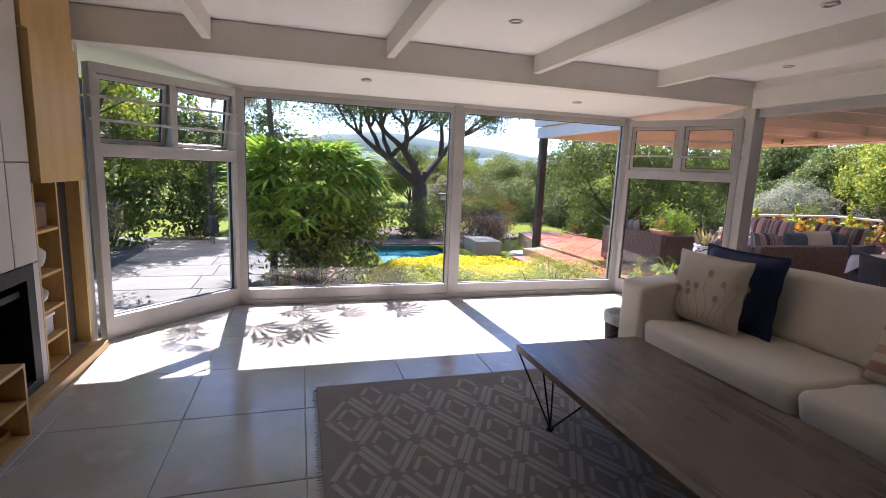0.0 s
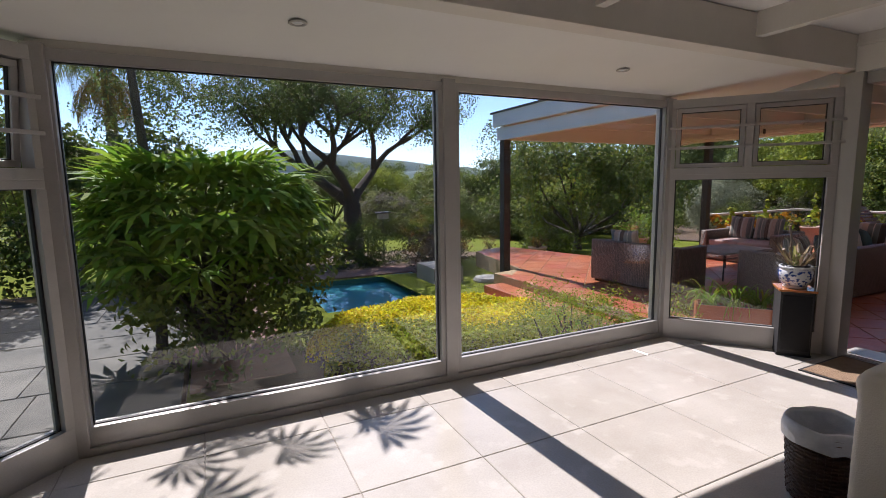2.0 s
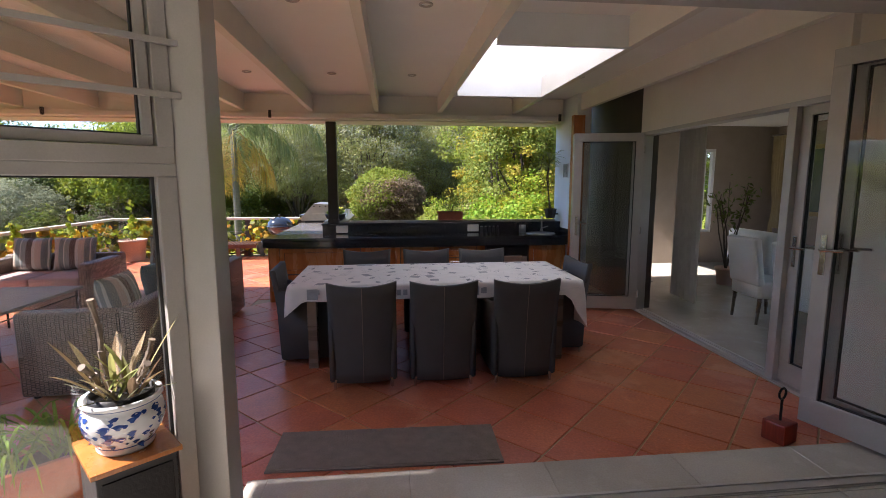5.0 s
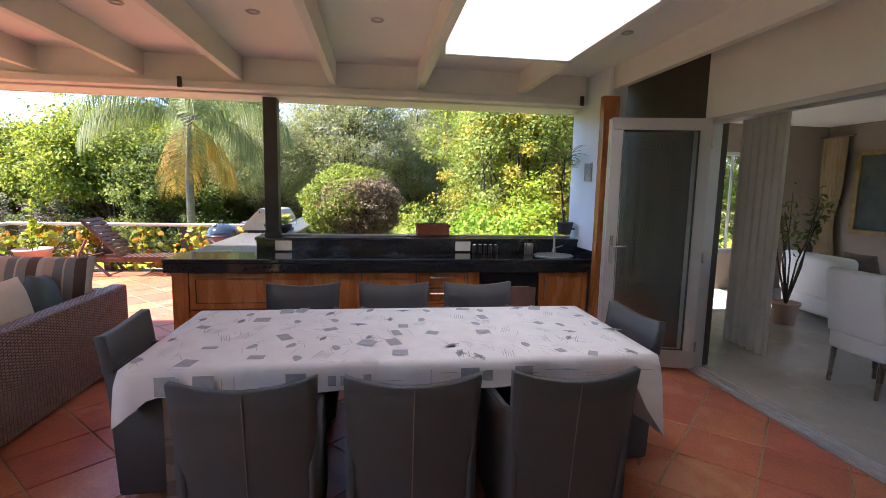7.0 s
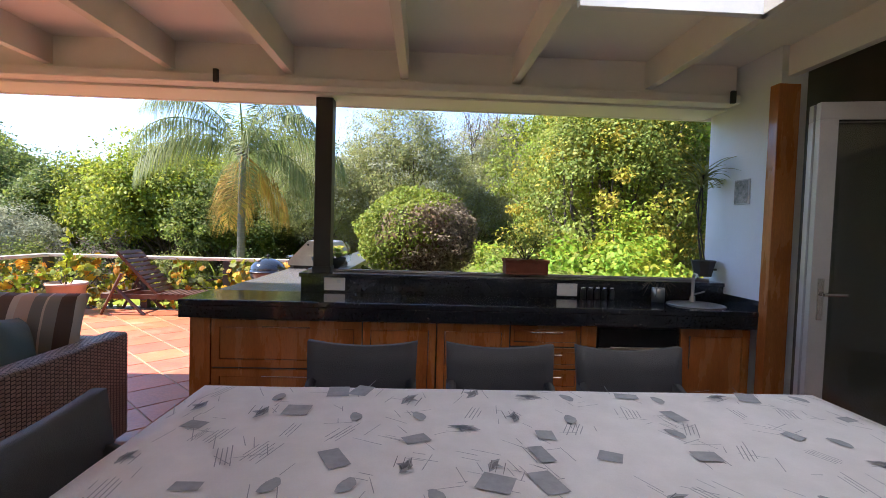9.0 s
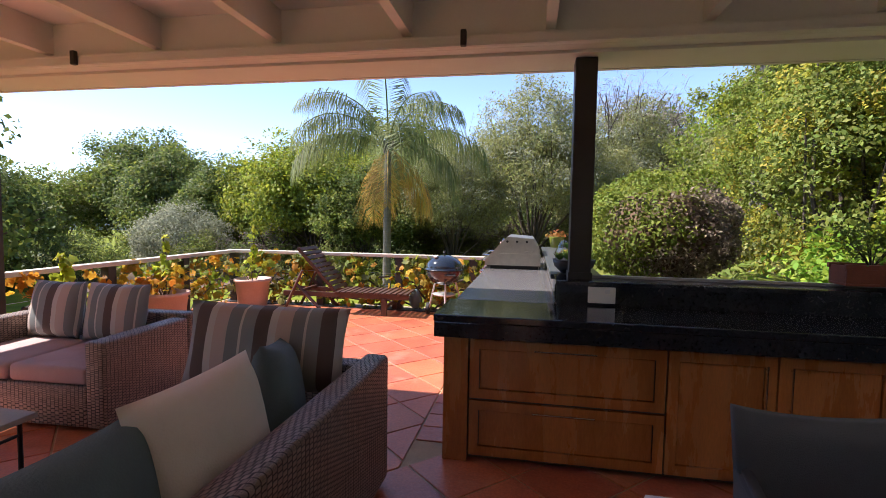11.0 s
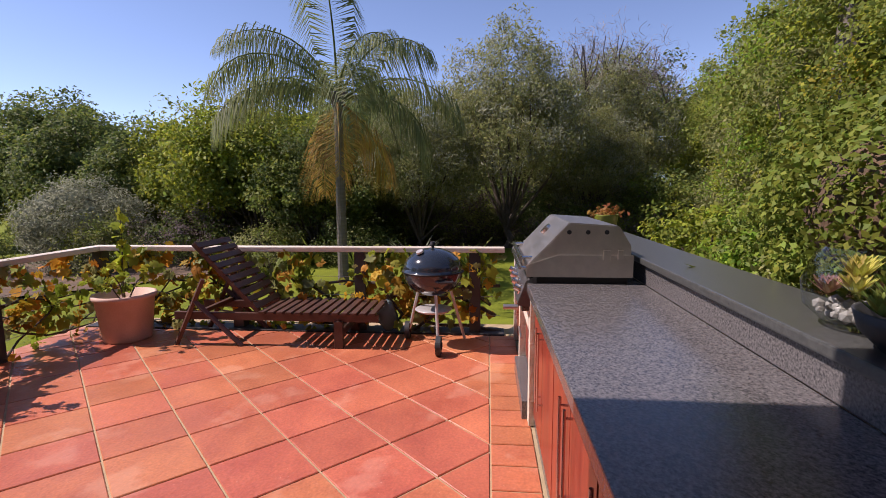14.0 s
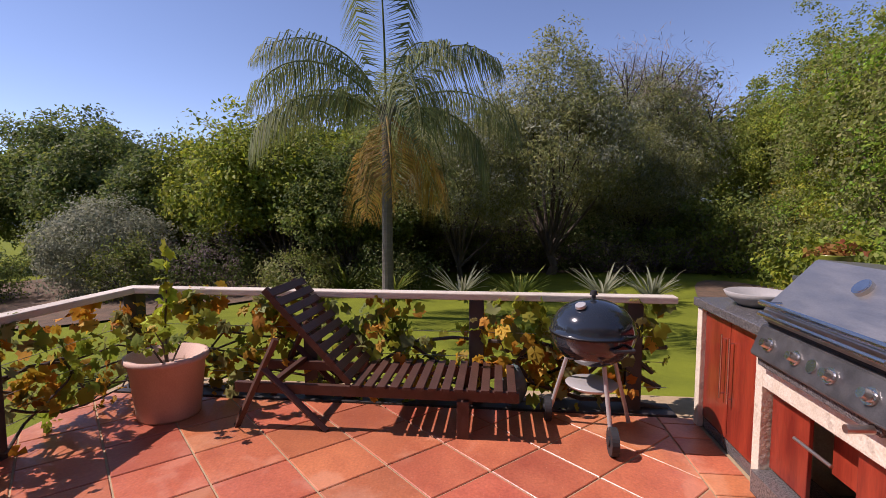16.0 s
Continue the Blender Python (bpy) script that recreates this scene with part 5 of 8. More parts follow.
for k in range(26):
    y = -1.15 + k * 0.09 + rr_.uniform(-0.05, 0.05)
    w, h = rr_.choice(((0.045, 0.045), (0.05, 0.0015), (0.04, 0.0015), (0.0015, 0.035), (0.018, 0.025), (0.06, 0.0015)))
    h *= rr_.uniform(0.7, 1.1)
    bm_ = pr
    bm_.faces.new([bm_.verts.new((-TW - 0.034 - 0.0007 * k, y + s * w, TH - 0.062 - (0.02 * math.sin(k) if h < 0.02 else 0) + q * h)) for s, q in ((-1, -1), (1, -1), (1, 1), (-1, 1))])
part("grey_prints", pr, M_INK, cloth, "grey printed patches")["kind"] = "stuff"
part("bird_prints", pd, M_INK2, cloth, "dark printed birds")["kind"] = "stuff"


# ---- charcoal dining chairs ----
def dining_chair(m):
    """Facing +y; tall back with a dipped top, solid arms, skirt and steel tips."""
    c = thing("dining_chair", "charcoal woven dining chair with solid arms and dipped back", "chair", m, "charcoal chairs round the table")
    bm = bmesh.new()
    n, rows = 12, 8
    grid = {}
    for s in (0, 1):
        for j in range(rows + 1):
            t = j / rows
            for i in range(n + 1):
                u = i / n * 2 - 1
                w = 0.235 + 0.03 * t
                top = 0.865 - 0.035 * (1 - u * u)
                z = 0.05 + (top - 0.05) * t
                y = -0.25 - 0.085 * t ** 1.5 - 0.035 * (1 - u * u) + (0.045 if s else 0)
                grid[s, j, i] = bm.verts.new((u * w, y, z))
    for s in (0, 1):
        for j in range(rows):
            for i in range(n):
                q = [grid[s, j, i], grid[s, j, i + 1], grid[s, j + 1, i + 1], grid[s, j + 1, i]]
                bm.faces.new(q if s == 0 else list(reversed(q)))
    for j in range(rows):
        for i in (0, n):
            q = [grid[0, j, i], grid[0, j + 1, i], grid[1, j + 1, i], grid[1, j, i]]
            bm.faces.new(q if i == 0 else list(reversed(q)))
    for i in range(n):
        bm.faces.new((grid[0, rows, i], grid[0, rows, i + 1], grid[1, rows, i + 1], grid[1, rows, i]))
        bm.faces.new((grid[0, 0, i + 1], grid[0, 0, i], grid[1, 0, i], grid[1, 0, i + 1]))
    part("backrest", bm, M_GREYCHAIR, c, "", True)
    seam = bmesh.new()
    pts = [Vector((0.0, -0.288 - 0.085 * t ** 1.5, 0.05 + 0.775 * t)) for t in [k / 8 for k in range(9)]]
    for a, b in zip(pts[:-1], pts[1:]):
        rod(seam, a, b, 0.0025, 0.0025, 5)
    part("piping", seam, M_MATGREY, c)
    part("seat", rounded(bmesh.new(), -0.21, 0.21, -0.2, 0.25, 0.36, 0.46, 0.02), M_GREYCHAIR, c, "", True)
    part("front_skirt", bx(-0.235, 0.235, 0.23, 0.26, 0.06, 0.40, 0.006), M_GREYCHAIR, c)
    for s in (-1, 1):
        am = bmesh.new()
        pts = [(-0.27, 0.06), (0.26, 0.06), (0.26, 0.56), (0.2, 0.60), (-0.1, 0.63), (-0.3, 0.70)]
        a = [am.verts.new((s * 0.215, y, z)) for y, z in pts]
        b = [am.verts.new((s * 0.262, y, z)) for y, z in pts]
        am.faces.new(a if s < 0 else list(reversed(a))), am.faces.new(b if s > 0 else list(reversed(b)))
        for k in range(len(pts)):
            j = (k + 1) % len(pts)
            am.faces.new((a[k], a[j], b[j], b[k]))
        bmesh.ops.recalc_face_normals(am, faces=am.faces[:])
        bmesh.ops.bevel(am, geom=am.edges[:], offset=0.01, segments=2, affect="EDGES")
        part("arm", am, M_GREYCHAIR, c, "", True)
        for y in (-0.25, 0.23):
            part("leg", rod(bmesh.new(), (s * 0.225, y, 0), (s * 0.22, y, 0.08), 0.012, 0.015, 10), M_CHROME, c, "steel leg tip")
    return c


chair = dining_chair(pose(7.88, 4.38, F, 0, 0, -88))
for y, a in ((3.735, -91), (3.08, -90)):
    copy_thing(chair, pose(7.87, y, F, 0, 0, a))
for y, a in ((4.41, 91), (3.75, 89), (3.10, 90)):
    copy_thing(chair, pose(9.10, y, F, 0, 0, a))
copy_thing(chair, pose(8.42, 4.86, F, 0, 0, 183))
copy_thing(chair, pose(8.45, 2.62, F, 0, 0, 4))

# ---- bar counter units ----
def bar_fronts(u, y0, y1, z0, z1, handle, mat=None, x=10.585):
    """One framed front, facing -x, with a steel bar handle."""
    fw = 0.055 if z1 - z0 > 0.2 else 0.026
    d = part("door" if handle[0] == "v" else "drawer_front", frame_bm(x - 0.022, x - 0.001, y0 + 0.005, y1 - 0.005, z0 + 0.005, z1 - 0.005, fw), mat or M_CABINET, u)
    # gap round the panel shows the dark body, whose colour draws the groove's shade
    part("panel", bx(x - 0.012, x - 0.001, y0 + fw + 0.009, y1 - fw - 0.009, z0 + fw + 0.009, z1 - fw - 0.009, 0.003), mat or M_CABINET, d)
    h = bmesh.new()
    if handle[0] == "v":
        hy = handle[1]
        rod(h, (x - 0.045, hy, z1 - 0.3), (x - 0.045, hy, z1 - 0.05), 0.005)
        for z in (z1 - 0.28, z1 - 0.07):
            rod(h, (x - 0.045, hy, z), (x - 0.015, hy, z), 0.004)
    else:
        ym, hl = (y0 + y1) / 2, handle[1]
        rod(h, (x - 0.045, ym - hl, z1 - 0.05), (x - 0.045, ym + hl, z1 - 0.05), 0.005)
        for y in (ym - hl + 0.03, ym + hl - 0.03):
            rod(h, (x - 0.045, y, z1 - 0.05), (x - 0.015, y, z1 - 0.05), 0.004)
    part("handle", h, M_CHROME, d, "slim steel bar handle")


def frame_bm(x0, x1, y0, y1, z0, z1, w):
    bm = bmesh.new()
    for q in ((y0, y1, z0, z0 + w), (y0, y1, z1 - w, z1), (y0, y0 + w, z0 + w, z1 - w), (y1 - w, y1, z0 + w, z1 - w)):
        box(bm, x0, x1, *q)
    return bm


def bar_unit(y0, y1, label):
    u = thing("bar_cabinet", label, "cabinet", group="bar cabinets")
    part("body", bx(10.585, 11.03, y0 + 0.001, y1 - 0.001, F + 0.08, 0.62), M_POST, u)
    part("plinth", bx(10.64, 11.03, y0, y1, F, F + 0.08), M_POST, u)
    return u


u = bar_unit(4.56, 5.64, "red-brown wooden bar cabinet with two wide drawers")
bar_fronts(u, 4.56, 5.64, 0.26, 0.615, ("h", 0.17)), bar_fronts(u, 4.56, 5.64, -0.08, 0.255, ("h", 0.17))
u = bar_unit(4.02, 4.56, "red-brown wooden bar cabinet with a framed door")
bar_fronts(u, 4.02, 4.56, -0.08, 0.615, ("v", 4.08))
u = bar_unit(3.48, 4.02, "red-brown wooden bar cabinet with a framed door")
bar_fronts(u, 3.48, 4.02, -0.08, 0.615, ("v", 3.96))
u = bar_unit(2.83, 3.48, "red-brown wooden bar cabinet with four narrow drawers")
for z0, z1 in ((0.455, 0.615), (0.29, 0.45), (0.125, 0.285), (-0.08, 0.12)):
    bar_fronts(u, 2.95, 3.48, z0, z1, ("h", 0.12))
part("filler", bx(10.567, 10.585, 2.833, 2.945, -0.08, 0.615, 0.002), M_CABINET, u)
u = bar_unit(1.66, 2.2, "red-brown wooden sink cabinet with a framed door")
bar_fronts(u, 1.66, 2.2, -0.08, 0.615, ("v", 2.14))
end = thing("end_panel", "thick wooden end panel of the bar", "panel")
part("board", bx(10.565, 11.03, 5.645, 5.79, F, 0.62, 0.003), M_CABINET, end)
dw = thing("bar_fridge", "black and steel under-counter appliance", "appliance")
part("body", bx(10.60, 11.02, 2.21, 2.82, F + 0.08, 0.62), M_IRON, dw)
part("control_strip", bx(10.57, 10.60, 2.22, 2.81, 0.47, 0.60, 0.004), M_IRON, dw)
part("front", bx(10.575, 10.60, 2.22, 2.81, F + 0.09, 0.45, 0.004), M_STEEL, dw)
part("grip", rod(bmesh.new(), (10.555, 2.3, 0.46), (10.555, 2.73, 0.46), 0.008), M_STEEL, dw)
top = thing("bar_counter_top", "polished black granite bar counter with a thick edge", "counter")
part("slab", bx(10.49, 11.04, 1.585, 5.84, 0.72, 0.76, 0.006), M_GRANITE, top)
part("edge_strip", bx(10.493, 10.56, 1.585, 5.837, 0.63, 0.719, 0.006), M_GRANITE, top)
part("end_strip", bx(10.56, 11.04, 5.77, 5.835, 0.63, 0.719, 0.006), M_GRANITE, top)
part("splashback", bx(11.04, 11.06, 1.585, 5.12, 0.76, 0.9, 0.003), M_GRANITE, top)
part("side_splash", bx(10.52, 11.04, 1.585, 1.605, 0.76, 0.83, 0.003), M_GRANITE, top)
ledge = thing("bar_ledge", "raised black granite ledge behind the bar", "ledge")
part("wall_core", bx(11.06, 11.34, 1.585, 5.13, G, 0.88), M_GRANITE, ledge)
part("slab", bx(11.02, 11.38, 1.585, 5.14, 0.881, 0.915, 0.006), M_GRANITE, ledge)
part("window_channel", bx(11.22, 11.25, 1.6, 4.93, 0.916, 0.935, 0.003), M_ALU, ledge)


def socket(y):
    s = thing("socket_plate", "cream double socket plate on the splashback", "socket", group="sockets")
    part("plate", bx(11.028, 11.04, y - 0.085, y + 0.085, 0.775, 0.88, 0.004), M_CEIL, s)
    part("rocker", bx(11.024, 11.03, y - 0.05, y - 0.02, 0.84, 0.865, 0.002), M_PAINTWHITE, s)


socket(4.85), socket(2.925)
for k in range(5):
    j = thing("spice_jar", "small dark spice jar on the bar counter", "jar", pose(11.0, 2.80 - k * 0.06, 0.76), "row of spice jars")
    part("body", lathe(bmesh.new(), [(0.001, 0), (0.021, 0), (0.023, 0.01), (0.023, 0.07), (0.018, 0.08), (0.001, 0.08)], seg=16), M_RUBBER, j, "", True)
    part("lid", lathe(bmesh.new(), [(0.001, 0.081), (0.02, 0.081), (0.02, 0.098), (0.001, 0.1)], seg=16), M_CHROME, j, "", True)
bp = thing("planter", "rectangular terracotta planter with a small shrub", "pot plant", pose(11.2, 3.25, 0.935))
pb = bmesh.new()
for q in ((-0.09, 0.09, -0.18, 0.18, 0, 0.015), (-0.09, -0.075, -0.18, 0.18, 0.015, 0.12), (0.075, 0.09, -0.18, 0.18, 0.015, 0.12), (-0.075, 0.075, -0.18, -0.165, 0.015, 0.12), (-0.075, 0.075, 0.165, 0.18, 0.015, 0.12), (-0.1, -0.075, -0.19, 0.19, 0.1, 0.13), (0.075, 0.1, -0.19, 0.19, 0.1, 0.13)):
    box(pb, *q, 0.004)
M_REDPOT = material("red_clay_trough", (0.28, 0.075, 0.035), 0.6, (0.2, 0.05, 0.025), 6, 0.2, 0.1, 50)
part("trough", pb, M_REDPOT, bp)
part("soil", bx(-0.074, 0.074, -0.164, 0.164, 0.02, 0.105), M_SOIL, bp)
rng2 = np.random.default_rng(31)
tw = bmesh.new()
for k in range(9):
    a = rng2.uniform(0, 6.28)
    limb(tw, [Vector((0, 0, 0.1)), Vector((0.06 * math.cos(a), 0.09 * math.sin(a), 0.22)), Vector((0.1 * math.cos(a), 0.2 * math.sin(a), 0.26 + 0.1 * rng2.random()))], [0.006, 0.004, 0.002], 5)
part("twig", tw, M_BARK, bp)
pts = rng2.normal(size=(420, 3)) * (0.07, 0.13, 0.06) + (0, 0, 0.28)
vv, ff = leaf_quads(rng2, pts, 0.035)
quads("foliage", vv, ff, L_MID, bp)

sink = thing("sink", "round steel sink set in the black granite", "sink", pose(10.78, 1.97, 0.76))
part("rim", lathe(bmesh.new(), [(0.20, 0.001), (0.215, 0.004), (0.205, 0.010), (0.18, 0.008), (0.17, 0.003)], seg=40), M_STEEL, sink, "", True)
part("bowl", lathe(bmesh.new(), [(0.172, 0.0035), (0.12, 0.0025), (0.02, 0.0018), (0.001, 0.0018)], seg=40), M_STEEL, sink, "", True)
tap = thing("tap", "steel mixer tap beside the sink", "tap", pose(10.95, 1.9, 0.76))
tb = bmesh.new()
rod(tb, (0, 0, 0), (0, 0, 0.05), 0.024, 0.02, 16), rod(tb, (0, 0, 0.05), (0, 0, 0.21), 0.013, 0.012, 12)
tube(tb, [Vector((0, 0, 0.21)), Vector((-0.03, 0.01, 0.235)), Vector((-0.1, 0.03, 0.235)), Vector((-0.13, 0.04, 0.21))], 0.01)
part("spout", tb, M_STEEL, tap)
part("lever", rod(bmesh.new(), (0, 0, 0.06), (0.0, -0.1, 0.09), 0.007), M_STEEL, tap)
can = thing("canister", "small steel canister with trailing roots", "canister", pose(10.93, 2.2, 0.76))
part("body", lathe(bmesh.new(), [(0.001, 0), (0.05, 0), (0.05, 0.11), (0.046, 0.115), (0.001, 0.115)], seg=24), M_STEEL, can, "", True)
rt = bmesh.new()
for k in range(12):
    a = k * 0.9
    tube(rt, [Vector((0.03 * math.cos(a), 0.03 * math.sin(a), 0.115)), Vector((0.06 * math.cos(a), 0.08 * math.sin(a), 0.16)), Vector((0.09 * math.cos(a), 0.14 * math.sin(a), 0.05 + 0.08 * (k % 3) / 2))], 0.003, 5)
part("root_tuft", rt, M_BARK, can)
hp = thing("wall_pot", "dark wall pot with a spiky air plant", "pot plant", pose(11.16, 1.70, 0.96))
part("pot", lathe(bmesh.new(), [(0.001, 0), (0.07, 0), (0.1, 0.13), (0.107, 0.135), (0.1, 0.14), (0.09, 0.11), (0.001, 0.1)], seg=8), M_POST, hp)
part("bracket", rod(bmesh.new(), (0, 0, 0.06), (0, -0.125, 0.06), 0.01), M_POST, hp)
sp = bmesh.new()
for q in range(3):
    tube(sp, [Vector((0.03 * q - 0.03, 0.0, 0.1)), Vector((0.05 * math.sin(q), 0.03, 0.35)), Vector((0.06 * math.sin(q * 2 + 1), 0.06, 0.6)), Vector((0.02 * q, 0.03, 0.88))], 0.006, 6)
part("stem", sp, M_BARK, hp)
sl = bmesh.new()
for k in range(46):
    strap_leaf(sl, (0.02 * (k % 3), 0.03, 0.72 + 0.2 * (k % 7) / 7), k * 2.4, 0.3 + 0.12 * ((k * 7) % 5) / 5, 0.022, 0.7 + 0.3 * math.sin(k), 0.55, 6)
part("foliage", sl, L_OLIVE, hp)
wt = thing("wall_tile", "small mosaic picture tile on the white wall", "picture", pose(10.86, 1.58, 1.67))
M_MOSAIC = material("mosaic_print", (0.42, 0.38, 0.36), 0.5, (0.1, 0.12, 0.1), 26, 0.3)
part("frame", bx(-0.09, 0.09, 0.0, 0.014, -0.1, 0.1, 0.003), M_ALU, wt)
part("face", bx(-0.08, 0.08, 0.014, 0.018, -0.09, 0.09), M_MOSAIC, wt)

# ---- braai counter along the terrace ----
def side_unit(x0, x1, label, doors=2):
    """A cabinet that faces +y with varnished red doors."""
    u = thing("braai_cabinet", label, "cabinet", group="braai cabinets")
    part("body", bx(x0, x1, 5.16, 5.725, F + 0.07, 0.70), M_REDWOOD, u)
    part("plinth", bx(x0, x1, 5.2, 5.74, F, F + 0.07), M_GRANITE_G, u)
    w = (x1 - x0) / doors
    for k in range(doors):
        d = part("door", bx(x0 + k * w + 0.004, x0 + (k + 1) * w - 0.004, 5.727, 5.747, F + 0.08, 0.69, 0.003), M_REDWOOD, u)
        hx = x0 + k * w + (0.05 if k % 2 else w - 0.05)
        h = bmesh.new()
        rod(h, (hx, 5.775, 0.2), (hx, 5.775, 0.6), 0.006)
        for z in (0.23, 0.57):
            rod(h, (hx, 5.775, z), (hx, 5.745, z), 0.005)
        part("handle", h, M_CHROME, d, "slim steel bar handle")
    return u


side_unit(14.1, 14.8, "varnished red wooden cabinet beside the gas grill")
side_unit(12.3, 13.12, "varnished red wooden cabinet under the granite counter")
side_unit(11.48, 12.29, "varnished red wooden cabinet under the granite counter")
side_unit(11.06, 11.47, "narrow varnished red cabinet at the bar corner", 1)
M_BRAAI = material("worn_cream_plaster", (0.70, 0.63, 0.50), 0.85, (0.56, 0.48, 0.36), 7, 0.3, 0.6, 45, patch=[(9, 0.6, 0.68, 0.5, (0.34, 0.27, 0.2))])
pil = structure("wall_braai", bx(14.03, 14.10, 5.16, 5.775, F, 0.70, 0.004), M_BRAAI, "cream plastered pillars and lintel round the grill bay", "wall")
part("pillar", bx(13.125, 13.21, 5.16, 5.775, F, 0.70, 0.004), M_BRAAI, pil)
part("pillar", bx(14.80, 14.87, 5.12, 5.775, F, 0.70, 0.004), M_BRAAI, pil)
part("lintel", bx(13.21, 14.03, 5.3, 5.775, 0.45, 0.575, 0.004), M_BRAAI, pil)
part("back_wall", bx(11.4, 14.87, 4.86, 5.1, G, 0.88), M_BRAAI, pil)
bay_ = thing("fire_cupboard", "red cupboard below the grill with an open hatch", "cupboard")
part("left_door", bx(13.72, 14.02, 5.705, 5.725, 0.02, 0.45, 0.003), M_REDWOOD, bay_)
part("right_door", bx(13.215, 13.42, 5.705, 5.725, 0.02, 0.45, 0.003), M_REDWOOD, bay_)
part("hatch_flap", bx(13.42, 13.72, 5.60, 5.62, 0.16, 0.44, 0.003), M_REDWOOD, bay_)
part("grip", rod(bmesh.new(), (13.45, 5.80, 0.33), (13.70, 5.80, 0.33), 0.008), M_STEEL, bay_)
part("inner", bx(13.215, 14.02, 5.3, 5.32, 0.0, 0.45), M_SOOT, bay_)
part("sill", bx(13.21, 14.03, 5.55, 5.81, F, 0.0, 0.004), M_GRANITE_G, bay_)
ct2 = thing("braai_counter_top", "speckled grey granite counter along the terrace", "counter")
part("slab", bx(11.045, 13.19, 5.13, 5.795, 0.705, 0.76, 0.006), M_GRANITE_G, ct2)
part("slab", bx(14.0, 14.9, 5.13, 5.795, 0.705, 0.76, 0.006), M_GRANITE_G, ct2)
part("back_strip", bx(13.19, 14.0, 5.13, 5.2, 0.705, 0.76, 0.004), M_GRANITE_G, ct2)
part("grill_shelf", bx(13.19, 14.0, 5.50, 5.82, 0.576, 0.62, 0.005), M_GRANITE_G, ct2)
part("splashback", bx(11.07, 14.9, 5.115, 5.13, 0.76, 0.877, 0.003), M_GRANITE_G, ct2)
M_SLATE = material("dark_honed_granite", (0.085, 0.088, 0.082), 0.3, (0.045, 0.047, 0.044), 60, 0.4, 0.03, 140)
part("raised_ledge", bx(11.385, 14.92, 4.80, 5.16, 0.878, 0.915, 0.008), M_SLATE, ct2, "darker honed granite coping")

# gas grill
grill = thing("gas_grill", "stainless steel gas grill with a closed hood", "grill")
hood = bmesh.new()
PR = [(5.21, 0.80), (5.21, 0.98), (5.28, 1.095), (5.56, 1.115), (5.70, 0.965), (5.795, 0.865), (5.795, 0.80)]


def extrude_x(bm, prof, x0, x1, bevel=0.0):
    a = [bm.verts.new((x0, y, z)) for y, z in prof]
    b = [bm.verts.new((x1, y, z)) for y, z in prof]
    bm.faces.new(a), bm.faces.new(list(reversed(b)))
    for k in range(len(prof)):
        j = (k + 1) % len(prof)
        bm.faces.new((a[j], a[k], b[k], b[j]))
    bmesh.ops.recalc_face_normals(bm, faces=bm.faces[:])
    if bevel:
        bmesh.ops.bevel(bm, geom=bm.edges[:], offset=bevel, segments=2, affect="EDGES")
    return bm


part("hood", extrude_x(hood, PR, 13.13, 14.02, 0.006), M_STEEL, grill)
part("end_cap", extrude_x(bmesh.new(), [(5.20, 0.80), (5.20, 0.93), (5.62, 0.93), (5.80, 0.87), (5.80, 0.80)], 13.115, 13.132, 0.003), M_STEEL, grill)
for y in (5.35, 5.455, 5.56):
    part("vent_hole", rod(bmesh.new(), (13.126, y, 1.06), (13.14, y, 1.06), 0.013, None, 14), M_SOOT, grill)
part("burner_box", bx(13.14, 14.0, 5.22, 5.78, 0.64, 0.80, 0.004), M_SOOT, grill)
M_STEEL_DARK = material("sooty_steel", (0.20, 0.19, 0.18), 0.42, (0.12, 0.115, 0.11), 12, 0.3, 0.08, 90, metal=0.8)
part("control_panel", extrude_x(bmesh.new(), [(5.74, 0.80), (5.80, 0.775), (5.85, 0.635), (5.84, 0.62), (5.74, 0.62)], 13.13, 14.02, 0.004), M_STEEL_DARK, grill)
for x in (13.24, 13.45, 13.68, 13.89):
    c0, nn = Vector((x, 5.826, 0.705)), Vector((0, 0.92, 0.39))
    kn = bmesh.new()
    rod(kn, c0, c0 + nn * 0.008, 0.036, 0.034, 20), rod(kn, c0 + nn * 0.008, c0 + nn * 0.04, 0.024, 0.02, 16)
    part("knob", kn, M_CHROME, grill)
hh = bmesh.new()
rod(hh, (13.17, 5.83, 0.90), (13.98, 5.83, 0.90), 0.014)
for x in (13.22, 13.93):
    rod(hh, (x, 5.83, 0.90), (x, 5.76, 0.90), 0.01)
part("hood_handle", hh, M_CHROME, grill)
hh = bmesh.new()
rod(hh, (13.17, 5.835, 0.845), (13.98, 5.835, 0.845), 0.011)
for x in (13.2, 13.95):
    rod(hh, (x, 5.835, 0.845), (x, 5.78, 0.835), 0.009)
part("lower_rail", hh, M_CHROME, grill)
part("badge", rod(bmesh.new(), (13.565, 5.824, 0.705), (13.565, 5.832, 0.708), 0.03, 0.03, 20), M_CHROME, grill)
g0, gn = Vector((13.58, 5.64, 1.04)), Vector((0, 0.73, 0.68))
part("thermometer", rod(rod(bmesh.new(), g0 - gn * 0.01, g0 + gn * 0.012, 0.042, 0.04, 24), g0 + gn * 0.012, g0 + gn * 0.014, 0.033, 0.033, 20), M_CHROME, grill, "round thermometer with a steel rim")
part("latch", bx(13.10, 13.118, 5.33, 5.37, 0.90, 0.96, 0.004), M_STEEL, grill)
part("latch", bx(13.10, 13.118, 5.26, 5.29, 0.90, 0.96, 0.004), M_STEEL, grill)
